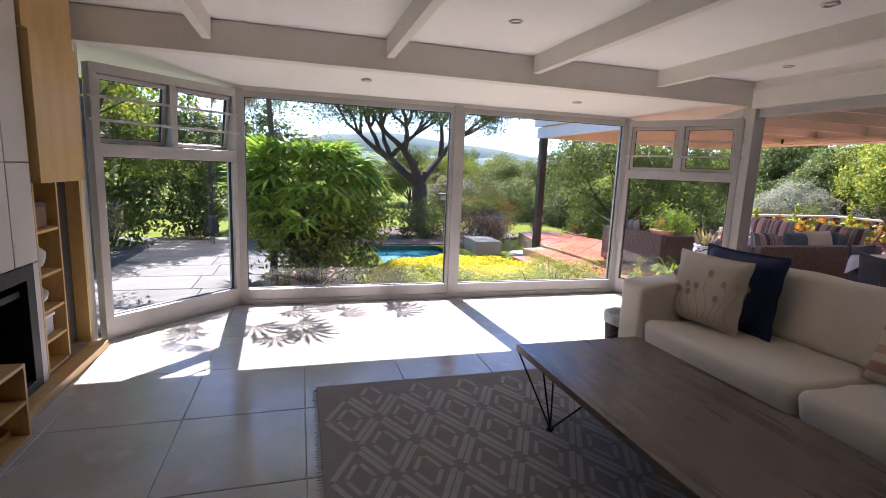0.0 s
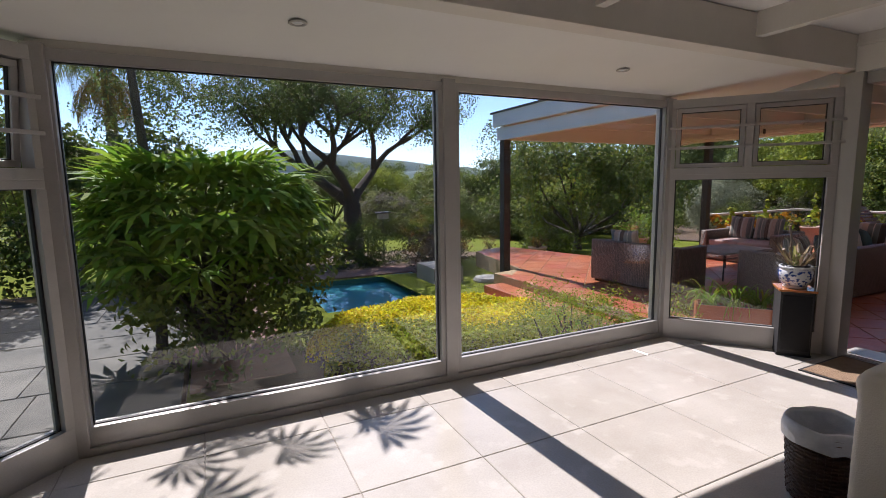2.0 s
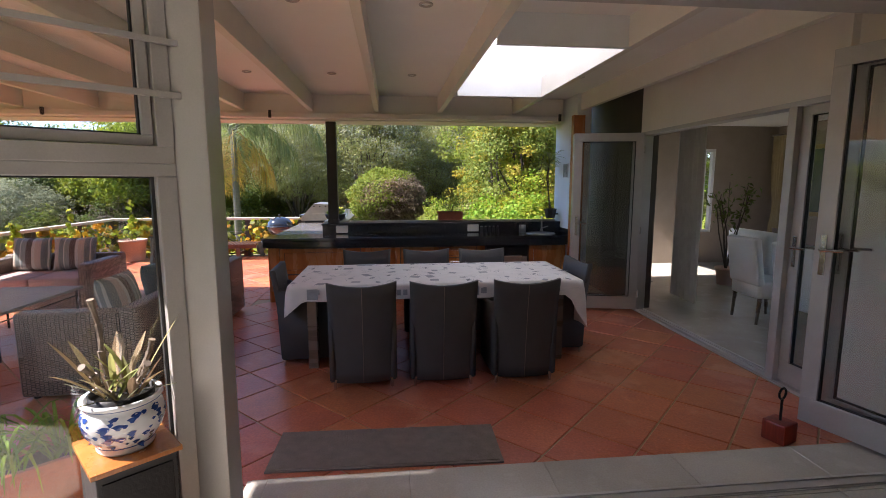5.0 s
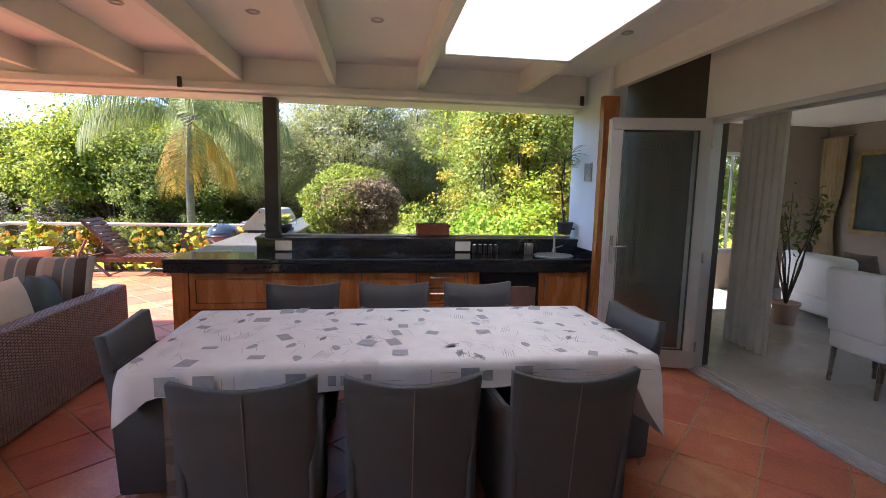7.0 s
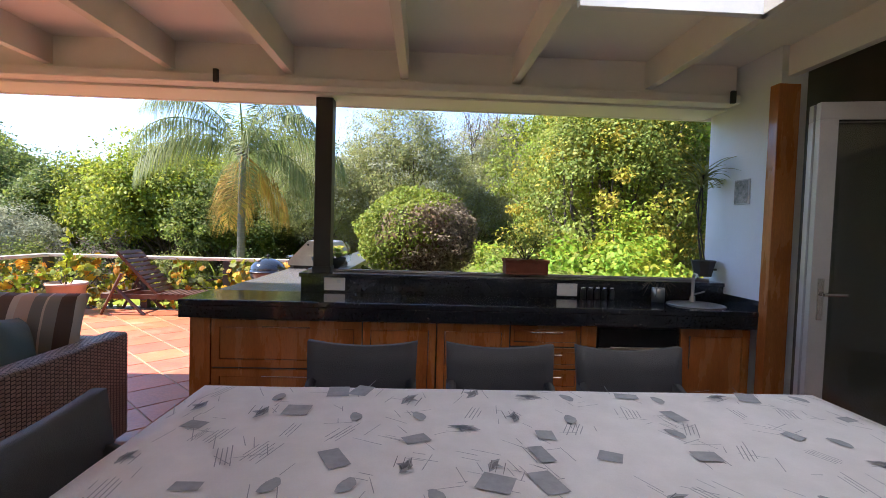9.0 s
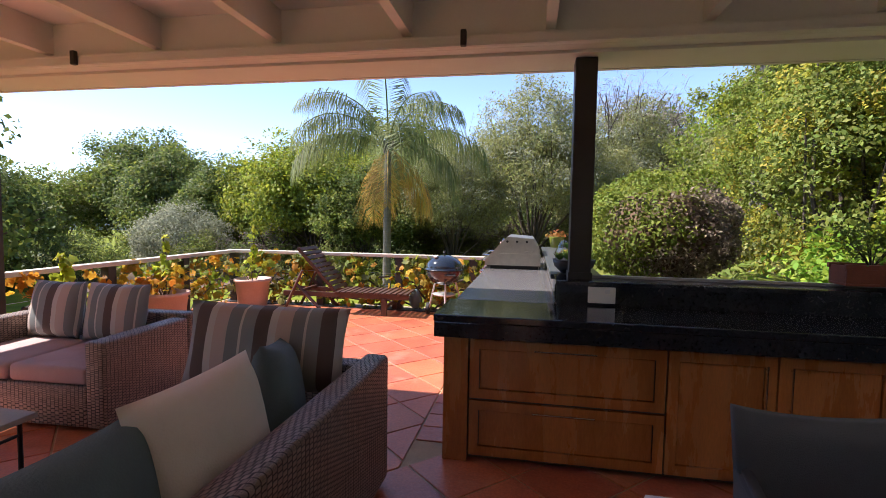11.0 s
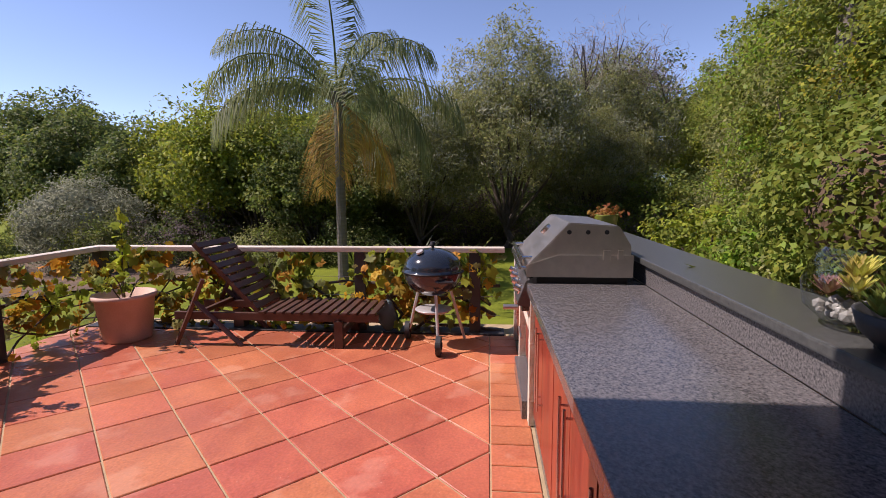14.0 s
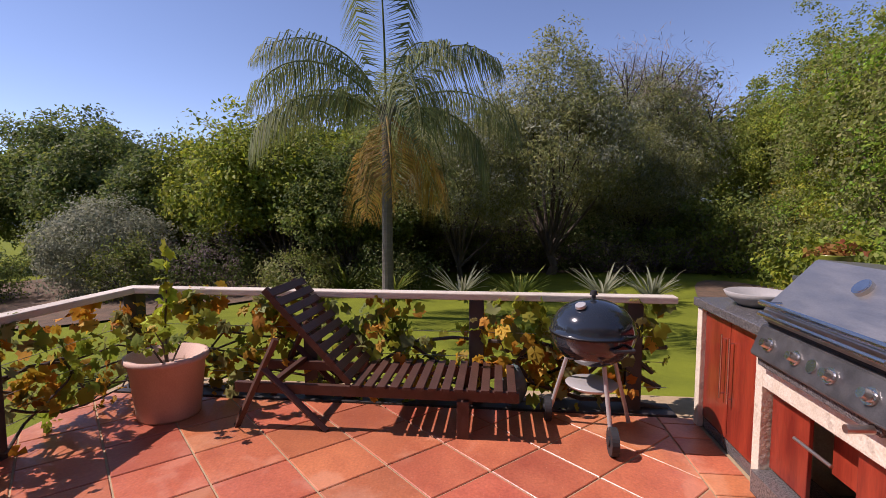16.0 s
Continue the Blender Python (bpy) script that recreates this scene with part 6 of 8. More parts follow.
part("grease_pipe", rod(bmesh.new(), (13.2, 5.84, 0.60), (13.2, 5.93, 0.60), 0.016), M_STEEL, grill)

bowl = thing("stone_bowl", "wide grey stone bowl on the counter", "bowl", pose(14.62, 5.52, 0.76))
part("body", lathe(bmesh.new(), [(0.001, 0), (0.1, 0), (0.17, 0.05), (0.19, 0.085), (0.18, 0.09), (0.15, 0.06), (0.001, 0.03)], seg=36), M_CONCRETE, bowl, "", True)
fb = thing("terrarium", "round glass bowl with succulents and pebbles", "terrarium", pose(11.75, 4.97, 0.915))
part("glass_bowl", lathe(bmesh.new(), [(0.001, 0.003), (0.08, 0.003), (0.14, 0.06), (0.15, 0.13), (0.12, 0.21), (0.1, 0.23)], seg=32), M_GLASS, fb, "", True)
rng3 = np.random.default_rng(6)
L_SUCC = leaf_material("yellow_succulent", (0.62, 0.60, 0.08), (0.42, 0.34, 0.10), 0.3)
L_SUCC2 = leaf_material("green_succulent", (0.34, 0.42, 0.09), (0.22, 0.30, 0.06), 0.3)
L_SUCC3 = leaf_material("pink_brown_succulent", (0.38, 0.20, 0.13), (0.28, 0.15, 0.10), 0.2)


def rosette(owner, x, y, z, r, mat):
    bm = bmesh.new()
    for k in range(22):
        t = k / 22
        strap_leaf(bm, (x, y, z), k * 2.4, r * (1.05 - 0.55 * t), r * 0.34, 0.25 + 1.15 * t, -0.5, 5)
    part("rosette", bm, mat, owner)


for x, y, z, r, mat in ((0.0, 0.02, 0.14, 0.055, L_SUCC), (0.06, -0.03, 0.15, 0.05, L_SUCC), (-0.05, 0.06, 0.11, 0.05, L_SUCC), (0.04, 0.07, 0.09, 0.05, L_SUCC3), (-0.06, -0.04, 0.09, 0.05, L_SUCC3), (0.08, 0.03, 0.09, 0.045, L_SUCC3), (0.0, -0.07, 0.1, 0.05, L_SUCC2)):
    rosette(fb, x, y, z, r, mat)
sb = thing("succulent_bowl", "shallow black bowl filled with green succulents", "pot plant", pose(11.5, 4.99, 0.916))
part("bowl", lathe(bmesh.new(), [(0.001, 0), (0.09, 0), (0.14, 0.05), (0.155, 0.1), (0.145, 0.1), (0.13, 0.06), (0.001, 0.055)], seg=32), M_RUBBER, sb, "", True)
for x, y, z, r in ((0, 0, 0.12, 0.06), (0.09, 0.02, 0.1, 0.055), (-0.08, 0.05, 0.1, 0.055), (0.02, 0.1, 0.09, 0.055), (-0.03, -0.09, 0.1, 0.055), (0.05, -0.07, 0.14, 0.05), (-0.06, 0.0, 0.17, 0.05), (0.03, 0.04, 0.17, 0.05), (-0.1, -0.04, 0.1, 0.05), (0.1, -0.06, 0.09, 0.05)):
    rosette(sb, x, y, z, r, L_SUCC2)
pb2 = bmesh.new()
for k in range(60):
    a, r = rng3.uniform(0, 6.28), rng3.uniform(0, 0.1)
    bmesh.ops.create_icosphere(pb2, subdivisions=1, radius=rng3.uniform(0.012, 0.024), matrix=Matrix.Translation((r * math.cos(a), r * math.sin(a), 0.02 + rng3.uniform(0, 0.045))))
part("gravel", pb2, M_CONCRETE, fb)["kind"] = "stuff"
M_LIME = material("lime_glazed_pot", (0.22, 0.24, 0.03), 0.3, (0.16, 0.18, 0.02), 6)
gp = thing("succulent_pot", "lime green glazed pot with a small succulent", "pot plant", pose(14.85, 4.95, 0.915))
part("pot", lathe(bmesh.new(), [(0.001, 0), (0.085, 0), (0.105, 0.14), (0.11, 0.15), (0.1, 0.15), (0.095, 0.12), (0.001, 0.11)], seg=28), M_LIME, gp, "", True)
vv, ff = leaf_quads(rng3, rng3.normal(size=(130, 3)) * (0.06, 0.06, 0.03) + (0, 0, 0.17), 0.05)
quads("foliage", vv, ff, L_RED, gp)

# ---- wicker lounge set ----
def wicker_material():
    m = bpy.data.materials.new("dark_brown_rattan")
    m.use_nodes = True
    n, ln = m.node_tree.nodes, m.node_tree.links
    b = n["Principled BSDF"]
    b.inputs["Roughness"].default_value = 0.5
    co, sep, add, comb = n.new("ShaderNodeTexCoord"), n.new("ShaderNodeSeparateXYZ"), n.new("ShaderNodeMath"), n.new("ShaderNodeCombineXYZ")
    ln.new(co.outputs["Object"], sep.inputs[0])
    ln.new(sep.outputs[0], add.inputs[0]), ln.new(sep.outputs[1], add.inputs[1])
    ln.new(add.outputs[0], comb.inputs[1])
    geo = n.new("ShaderNodeNewGeometry")
    ng = n.new("ShaderNodeSeparateXYZ")
    ln.new(geo.outputs["Normal"], ng.inputs[0])
    az = n.new("ShaderNodeMath")
    az.operation = "MULTIPLY_ADD"
    ln.new(sep.outputs[1], az.inputs[0])
    ab = n.new("ShaderNodeMath")
    ab.operation = "ABSOLUTE"
    ln.new(ng.outputs[2], ab.inputs[0]), ln.new(ab.outputs[0], az.inputs[1]), ln.new(sep.outputs[2], az.inputs[2])
    ln.new(az.outputs[0], comb.inputs[0])
    br = n.new("ShaderNodeTexBrick")
    br.inputs["Scale"].default_value = 1.0
    br.inputs["Brick Width"].default_value, br.inputs["Row Height"].default_value = 0.017, 0.03
    br.inputs["Mortar Size"].default_value, br.inputs["Mortar Smooth"].default_value = 0.003, 0.7
    br.inputs["Color1"].default_value, br.inputs["Color2"].default_value = (0.37, 0.275, 0.225, 1), (0.245, 0.18, 0.145, 1)
    br.inputs["Mortar"].default_value = (0.018, 0.011, 0.009, 1)
    ln.new(comb.outputs[0], br.inputs["Vector"])
    ln.new(br.outputs["Color"], b.inputs["Base Color"])
    bp_ = n.new("ShaderNodeBump")
    bp_.invert = True
    bp_.inputs["Strength"].default_value, bp_.inputs["Distance"].default_value = 1.0, 0.012
    ln.new(br.outputs["Fac"], bp_.inputs["Height"]), ln.new(bp_.outputs[0], b.inputs["Normal"])
    return m


M_RATTAN = wicker_material()
M_SEATPAD = material("faded_pink_pad", (0.42, 0.30, 0.29), 0.9, (0.36, 0.25, 0.24), 5, 0.15, 0.2, 140)
M_TEAL = material("dusty_teal_cotton", (0.115, 0.17, 0.18), 0.88, (0.09, 0.135, 0.145), 5, 0.15, 0.2, 160)
M_OATMEAL = material("oatmeal_linen", (0.72, 0.65, 0.55), 0.9, (0.65, 0.58, 0.48), 5, 0.15, 0.2, 160)
STR = [(0.0, (0.105, 0.075, 0.065)), (0.22, (0.24, 0.25, 0.24)), (0.42, (0.55, 0.50, 0.44)), (0.46, (0.19, 0.20, 0.195)), (0.66, (0.46, 0.36, 0.31)), (0.88, (0.50, 0.46, 0.42))]
M_STRIPE = striped_material("brown_grey_cream_stripes", STR, 3.1, "X")


def wicker_seat(name, label, m, w, d, h=0.62, pads=2):
    """Back along -y, arms at both ends."""
    s = thing(name, label, "sofa" if w > 1.2 else "armchair", m, "wicker lounge set")
    part("backrest", rounded(bmesh.new(), -w / 2, w / 2, -d / 2, -d / 2 + 0.13, 0.03, h + 0.03, 0.025), M_RATTAN, s, "", True)
    for sx in (-1, 1):
        x0 = sx * w / 2 - (0.14 if sx > 0 else 0)
        part("arm", rounded(bmesh.new(), x0, x0 + 0.14, -d / 2 + 0.132, d / 2, 0.03, h, 0.025), M_RATTAN, s, "", True)
    part("seat_base", rounded(bmesh.new(), -w / 2 + 0.14, w / 2 - 0.14, -d / 2 + 0.13, d / 2 - 0.01, 0.03, 0.3, 0.015), M_RATTAN, s, "", True)
    pw = (w - 0.3) / pads
    for k in range(pads):
        part("seat_pad", rounded(bmesh.new(), -w / 2 + 0.15 + k * pw, -w / 2 + 0.15 + (k + 1) * pw - 0.01, -d / 2 + 0.14, d / 2 - 0.02, 0.3, 0.42, 0.035), M_SEATPAD, s, "", True)
    for sx in (-1, 1):
        for sy in (-1, 1):
            part("foot", rod(bmesh.new(), (sx * (w / 2 - 0.07), sy * (d / 2 - 0.07), 0), (sx * (w / 2 - 0.07), sy * (d / 2 - 0.07), 0.035), 0.025), M_RUBBER, s)
    return s


wicker_seat("wicker_sofa", "dark brown wicker sofa backing onto the dining table", pose(8.95, 6.46, F), 2.62, 0.86, 0.67, 3)
wicker_seat("wicker_loveseat", "dark brown wicker loveseat near the terrace steps", pose(7.3, 8.15, F, 0, 0, -84), 1.5, 0.82, 0.66, 2)
wicker_seat("wicker_loveseat", "dark brown wicker loveseat facing the low table", pose(10.85, 8.72, F, 0, 0, 92), 1.5, 0.95, 0.6, 2)
cushion("cushion", "long brown, grey and cream striped cushion", M_STRIPE, pose(10.0, 6.62, F + 0.55) @ pose(0, 0, 0, 0, 14, 0) @ pose(0, 0, 0, 0, 0, 97), 0.84, 0.43, 0.2, group="wicker sofa cushions")
cushion("cushion", "dusty teal cotton cushion on the wicker sofa", M_TEAL, pose(9.72, 6.33, F + 0.42) @ pose(0, 0, 0, -12, 6, 0) @ pose(0, 0, 0, 0, 0, 20), 0.5, 0.46, 0.2, group="wicker sofa cushions")
cushion("cushion", "oatmeal linen cushion on the wicker sofa", M_OATMEAL, pose(9.2, 6.26, F + 0.42) @ pose(0, 0, 0, -14, 0, 0), 0.6, 0.5, 0.2, group="wicker sofa cushions")
cushion("cushion", "dusty teal cotton cushion on the wicker sofa", M_TEAL, pose(8.75, 6.30, F + 0.42) @ pose(0, 0, 0, -12, 0, 0), 0.5, 0.46, 0.2, group="wicker sofa cushions")
cushion("cushion", "striped cushion on the wicker sofa", M_STRIPE, pose(8.1, 6.33, F + 0.42) @ pose(0, 0, 0, -12, 0, 0), 0.5, 0.46, 0.2, group="wicker sofa cushions")
cushion("cushion", "upright striped cushion on the wicker loveseat", M_STRIPE, pose(11.02, 8.5, F + 0.42) @ pose(0, 0, 0, 0, 12, 0) @ pose(0, 0, 0, 0, 0, 90), 0.56, 0.46, 0.18, group="wicker loveseat cushions")
cushion("cushion", "upright striped cushion on the wicker loveseat", M_STRIPE, pose(11.02, 9.05, F + 0.42) @ pose(0, 0, 0, 0, 12, 0) @ pose(0, 0, 0, 0, 0, 90), 0.5, 0.46, 0.18, group="wicker loveseat cushions")
cushion("cushion", "grey striped cushion on the wicker loveseat", M_STRIPE, pose(7.12, 8.35, F + 0.42) @ pose(0, 0, 0, 0, -12, 0) @ pose(0, 0, 0, 0, 0, -84), 0.52, 0.46, 0.18, group="wicker loveseat cushions")
lt = thing("patio_table", "low stone-topped patio table on thin iron legs", "table", pose(9.1, 8.05, F))
part("tabletop", bx(-0.62, 0.62, -0.42, 0.42, 0.43, 0.46, 0.006), M_CONCRETE, lt)
for sx in (-1, 1):
    for sy in (-1, 1):
        part("leg", rod(bmesh.new(), (sx * 0.57, sy * 0.37, 0), (sx * 0.57, sy * 0.37, 0.43), 0.011), M_IRON, lt)
for sy in (-1, 1):
    part("stretcher", rod(bmesh.new(), (-0.57, sy * 0.37, 0.36), (0.57, sy * 0.37, 0.36), 0.008), M_IRON, lt)

# ---- balustrade ----
rail = thing("balustrade", "pale timber handrail on dark posts with wires", "railing")
RXE, RYN = 15.05, 10.12
part("handrail", bx(RXE - 0.06, RXE + 0.06, 5.86, RYN + 0.06, 0.685, 0.735, 0.008), M_RAIL, rail)
part("handrail", bx(11.44, RXE - 0.065, RYN - 0.06, RYN + 0.06, 0.685, 0.735, 0.008), M_RAIL, rail)
for x, y in ((RXE, 7.3), (RXE, 8.6), (RXE, RYN), (RXE, 6.15), (13.85, RYN), (12.62, RYN)):
    part("post", bx(x - 0.055, x + 0.055, y - 0.055, y + 0.055, F - 0.3, 0.684, 0.005), M_POST, rail)
for z in (0.05, 0.24, 0.43):
    part("wire", rod(bmesh.new(), (RXE, 5.9, z), (RXE, RYN, z), 0.0025, None, 5), M_ALU, rail)
    part("wire", rod(bmesh.new(), (11.44, RYN, z), (RXE, RYN, z), 0.0025, None, 5), M_ALU, rail)
structure("kerb", bx(RXE - 0.12, RXE + 0.10, 5.86, RYN + 0.14, F - 0.4, F + 0.012, 0.006), M_POST, "dark edging beam along the terrace", "kerb")


def vine(x0, y0, x1, y1, n, seed, label, z0=F - 0.15, z1=0.62):
    """Woody stems threaded along the wires, hung with broad leaves."""
    t = thing("grape_vine", label, "vine")
    rng = np.random.default_rng(seed)
    bm = bmesh.new()
    a, b = Vector((x0, y0, 0)), Vector((x1, y1, 0))
    side = (b - a).normalized().cross(Vector((0, 0, 1)))
    for k in range(5):
        q = [a.lerp(b, (j + 0.4 * rng.random()) / 14) + side * rng.normal() * 0.05 + Vector((0, 0, z0 + 0.1 + (z1 - z0 - 0.25) * (0.5 + 0.35 * math.sin(j * 0.8 + k * 1.9) + 0.1 * rng.normal()))) for j in range(15)]
        limb(bm, q, list(np.linspace(0.018, 0.006, 15)), 6)
    part("stem", bm, M_BARK, t)
    for name, mat, share in (("green_foliage", L_YELLOW, 0.38), ("autumn_foliage", L_AUTUMN, 0.42), ("dark_foliage", L_OLIVE, 0.22)):
        m_ = int(n * share)
        cl = rng.uniform(0, 1, (max(m_ // 9, 1), 2))
        pick = cl[rng.integers(0, len(cl), m_)]
        u = np.clip(pick[:, 0] + rng.normal(size=m_) * 0.02, 0, 1)
        z = np.clip(z0 + 0.05 + (z1 - z0) * pick[:, 1] ** 0.75 + rng.normal(size=m_) * 0.07, z0, z1 + 0.08)
        p = np.stack([x0 + (x1 - x0) * u + side.x * rng.normal(size=m_) * 0.09, y0 + (y1 - y0) * u + side.y * rng.normal(size=m_) * 0.09, z], 1)
        out = np.tile(np.array((-side.x, -side.y, 0.1)) * rng.choice((-1, 1)), (m_, 1))
        vv, ff = vine_leaves(rng, p, 0.13, out, 1.2)
        quads(name, vv, ff, mat, t)


vine(RXE + 0.02, 5.88, RXE + 0.02, RYN, 1000, 41, "autumn-coloured grape vine along the balustrade")
vine(11.6, RYN + 0.02, RXE, RYN + 0.02, 620, 42, "autumn-coloured grape vine along the balustrade")

# ---- potted vines on the terrace ----
L_LIME = leaf_material("fresh_lime_leaf", (0.52, 0.56, 0.05), (0.38, 0.45, 0.04), 0.55)
def vine_pot(m, label, r=0.265, h=0.45, seed=1, up=0.75):
    p = thing("potted_vine", label, "pot plant", m, "potted vines")
    part("pot", lathe(bmesh.new(), [(0.001, 0), (r * 0.76, 0), (r * 0.79, 0.02), (r * 0.95, h * 0.9), (r * 1.03, h * 0.91), (r * 1.05, h * 0.95), (r * 1.03, h), (r * 0.94, h), (r * 0.88, h * 0.75), (0.001, h * 0.74)], seg=40), M_POT, p, "", True)
    rng = np.random.default_rng(seed)
    st, pts = bmesh.new(), []
    tall = [Vector((0, 0, h * 0.7)), Vector((0.02, 0.02, h + 0.2)), Vector((0.0, -0.02, h + 0.45)), Vector((0.03, 0.0, h + up))]
    limb(st, tall, [0.01, 0.008, 0.006, 0.003], 6)
    for t in np.linspace(0.35, 1, 15):
        i = min(int(t * 3), 2)
        pts.append(tall[i].lerp(tall[i + 1], t * 3 - i) + Vector(rng.normal(size=3) * 0.025))
    low = []
    for k in range(3 if seed == 2 else 7):
        a = rng.uniform(0, 6.28)
        q = [Vector((0, 0, h * 0.7)), Vector((0.12 * math.cos(a), 0.12 * math.sin(a), h + 0.1)), Vector((0.3 * math.cos(a), 0.3 * math.sin(a), h + 0.08 + 0.15 * rng.random()))]
        limb(st, q, [0.008, 0.006, 0.003], 5)
        for j in range(14):
            low.append(q[1].lerp(q[2], rng.random()) + Vector(rng.normal(size=3) * 0.06))
    part("stem", st, M_BARK, p)
    vv, ff = vine_leaves(rng, np.array(pts), 0.15, np.zeros((len(pts), 3)), 0.8)
    quads("top_foliage", vv, ff, L_LIME, p)
    vv, ff = vine_leaves(rng, np.array(low), 0.11, np.zeros((len(low), 3)), 0.8)
    quads("foliage", vv, ff, L_AUTUMN if seed % 2 else L_YELLOW, p)
    return p


vine_pot(pose(14.6, 9.52, F), "large pink terracotta pot with a climbing vine", seed=2)
vine_pot(pose(13.1, 9.78, F, 0, 0, 80), "large pink terracotta pot with a bushy vine", seed=3, up=0.7)
vine_pot(pose(11.75, 9.75, F, 0, 0, 30), "large pink terracotta pot beside the roof post", seed=5, up=0.55)

# ---- sun lounger ----
M_TEAK = material("dark_stained_teak", (0.085, 0.036, 0.024), 0.5, (0.055, 0.024, 0.017), 8, 0.25, 0.15, 60)
lo = thing("sun_lounger", "dark slatted wooden sun lounger with a raised back", "sun lounger", pose(14.72, 7.0, F))
for x in (-0.24, 0.24):
    part("side_rail", bx(x - 0.02, x + 0.02, 0.0, 1.93, 0.24, 0.31, 0.004), M_TEAK, lo)
for k in range(13):
    part("seat_slat", bx(-0.3, 0.3, 0.02 + k * 0.085, 0.075 + k * 0.085, 0.312, 0.334, 0.003), M_TEAK, lo)
bm_m = Matrix.Translation((0, 1.12, 0.32)) @ Matrix.Rotation(radians(47), 4, "X")
for x in (-0.22, 0.22):
    part("back_rail", bx(x - 0.018, x + 0.018, 0, 0.86, -0.03, 0.02, 0.004, bm_m), M_TEAK, lo)
for k in range(10):
    part("back_slat", bx(-0.29, 0.29, 0.02 + k * 0.084, 0.078 + k * 0.084, 0.022, 0.042, 0.003, bm_m), M_TEAK, lo)
for x in (-0.27, 0.27):
    lg = rod(bmesh.new(), (x, 1.28, 0), (x, 1.72, 0.42), 0.026, 0.026, 4)
    rod(lg, (x, 1.92, 0.0), (x, 1.62, 0.62), 0.024, 0.024, 4)
    part("leg", lg, M_TEAK, lo)
    part("leg", bx(x - 0.022, x + 0.022, 0.32, 0.40, 0, 0.25, 0.004), M_TEAK, lo)
part("cross_bar", bx(-0.26, 0.26, 0.34, 0.38, 0.1, 0.15, 0.003), M_TEAK, lo)
part("prop_bar", bx(-0.26, 0.26, 1.62, 1.66, 0.30, 0.34, 0.003), M_TEAK, lo)

# ---- kettle barbecue ----
M_ENAMEL = material("blue_black_enamel", (0.022, 0.028, 0.036), 0.12, (0.016, 0.02, 0.027), 3, coat=0.6)
kb = thing("kettle_barbecue", "round blue-black enamel kettle barbecue on three legs", "barbecue", pose(14.63, 6.52, F))
sph = [(0.27 * math.cos(a), 0.70 + 0.2 * math.sin(a)) for a in np.linspace(0, math.pi / 2, 12)]
part("lid", lathe(bmesh.new(), [(0.278, 0.695)] + sph[:-1] + [(0.001, 0.90)], seg=40), M_ENAMEL, kb, "", True)
part("bowl", lathe(bmesh.new(), [(0.27 * math.cos(a), 0.68 - 0.22 * math.sin(a)) for a in np.linspace(0, math.pi / 2 * 0.97, 12)] + [(0.001, 0.458)], seg=40), M_ENAMEL, kb, "", True)
part("lid_band", lathe(bmesh.new(), [(0.27, 0.68), (0.281, 0.685), (0.281, 0.694), (0.27, 0.699)], seg=40), M_IRON, kb, "", True)
kh = bmesh.new()
rod(kh, (0, 0, 0.9), (0, 0, 0.93), 0.014), rod(kh, (0, 0, 0.928), (0, 0, 0.955), 0.026, 0.02, 14)
part("lid_knob", kh, M_RUBBER, kb)
part("vent", rod(bmesh.new(), (-0.12, 0.1, 0.87), (-0.125, 0.105, 0.885), 0.035, 0.033, 16), M_ALU, kb)
part("side_handle", tube(bmesh.new(), [Vector((-0.2, -0.18, 0.64)), Vector((-0.25, -0.2, 0.63)), Vector((-0.27, -0.08, 0.63)), Vector((-0.25, -0.05, 0.64))], 0.012), M_RUBBER, kb)
for a in (math.pi + 0.25, math.pi * 0.33, -math.pi * 0.36):
    part("leg", rod(bmesh.new(), (0.17 * math.cos(a), 0.17 * math.sin(a), 0.5), (0.31 * math.cos(a), 0.31 * math.sin(a), 0.02), 0.014, 0.014, 12), M_ALU, kb)
for a in (math.pi + 0.25, math.pi * 0.33):
    x, y = 0.31 * math.cos(a), 0.31 * math.sin(a)
    part("wheel", rod(rod(bmesh.new(), (x, y - 0.022, 0.085), (x, y + 0.022, 0.085), 0.085, 0.085, 26), (x, y - 0.032, 0.085), (x, y + 0.032, 0.085), 0.03, 0.03, 14), M_RUBBER, kb)
part("ash_pan", lathe(bmesh.new(), [(0.001, 0.31), (0.15, 0.315), (0.17, 0.335), (0.165, 0.34), (0.001, 0.325)], seg=30), M_ALU, kb, "", True)
hose = thing("garden_tool", "folded green garden cloth hung on the wires", "cloth", pose(14.98, 7.02, F + 0.02))
hb = bmesh.new()
bmesh.ops.create_icosphere(hb, subdivisions=3, radius=0.1)
for v in hb.verts:
    v.co *= 1 + 0.35 * noise.noise(v.co * 12)
    v.co.z = v.co.z * 1.5 + 0.16
part("fabric", hb, M_TEAL, hose, "", True)

# ---- ground ----
def ground_z(x, y):
    z = G
    if x > 11:
        z -= 0.55 * min((x - 11) / 4.0, 1) * (1 if y > 4.9 else max(0, min(1, (x - 13) / 6)))
    if y > 12:
        z -= min((y - 12) / 14, 1) * 0.45
    far = max(0.0, math.hypot(x - 8, y - 5) - 28)
    return z - 0.02 * far + 0.04 * noise.noise((x * 0.23, y * 0.23, 0))


def spaced(a, b, c, d, fine, coarse):
    return np.concatenate([np.linspace(a, b, coarse)[:-1], np.linspace(b, c, fine)[:-1], np.linspace(c, d, coarse)])


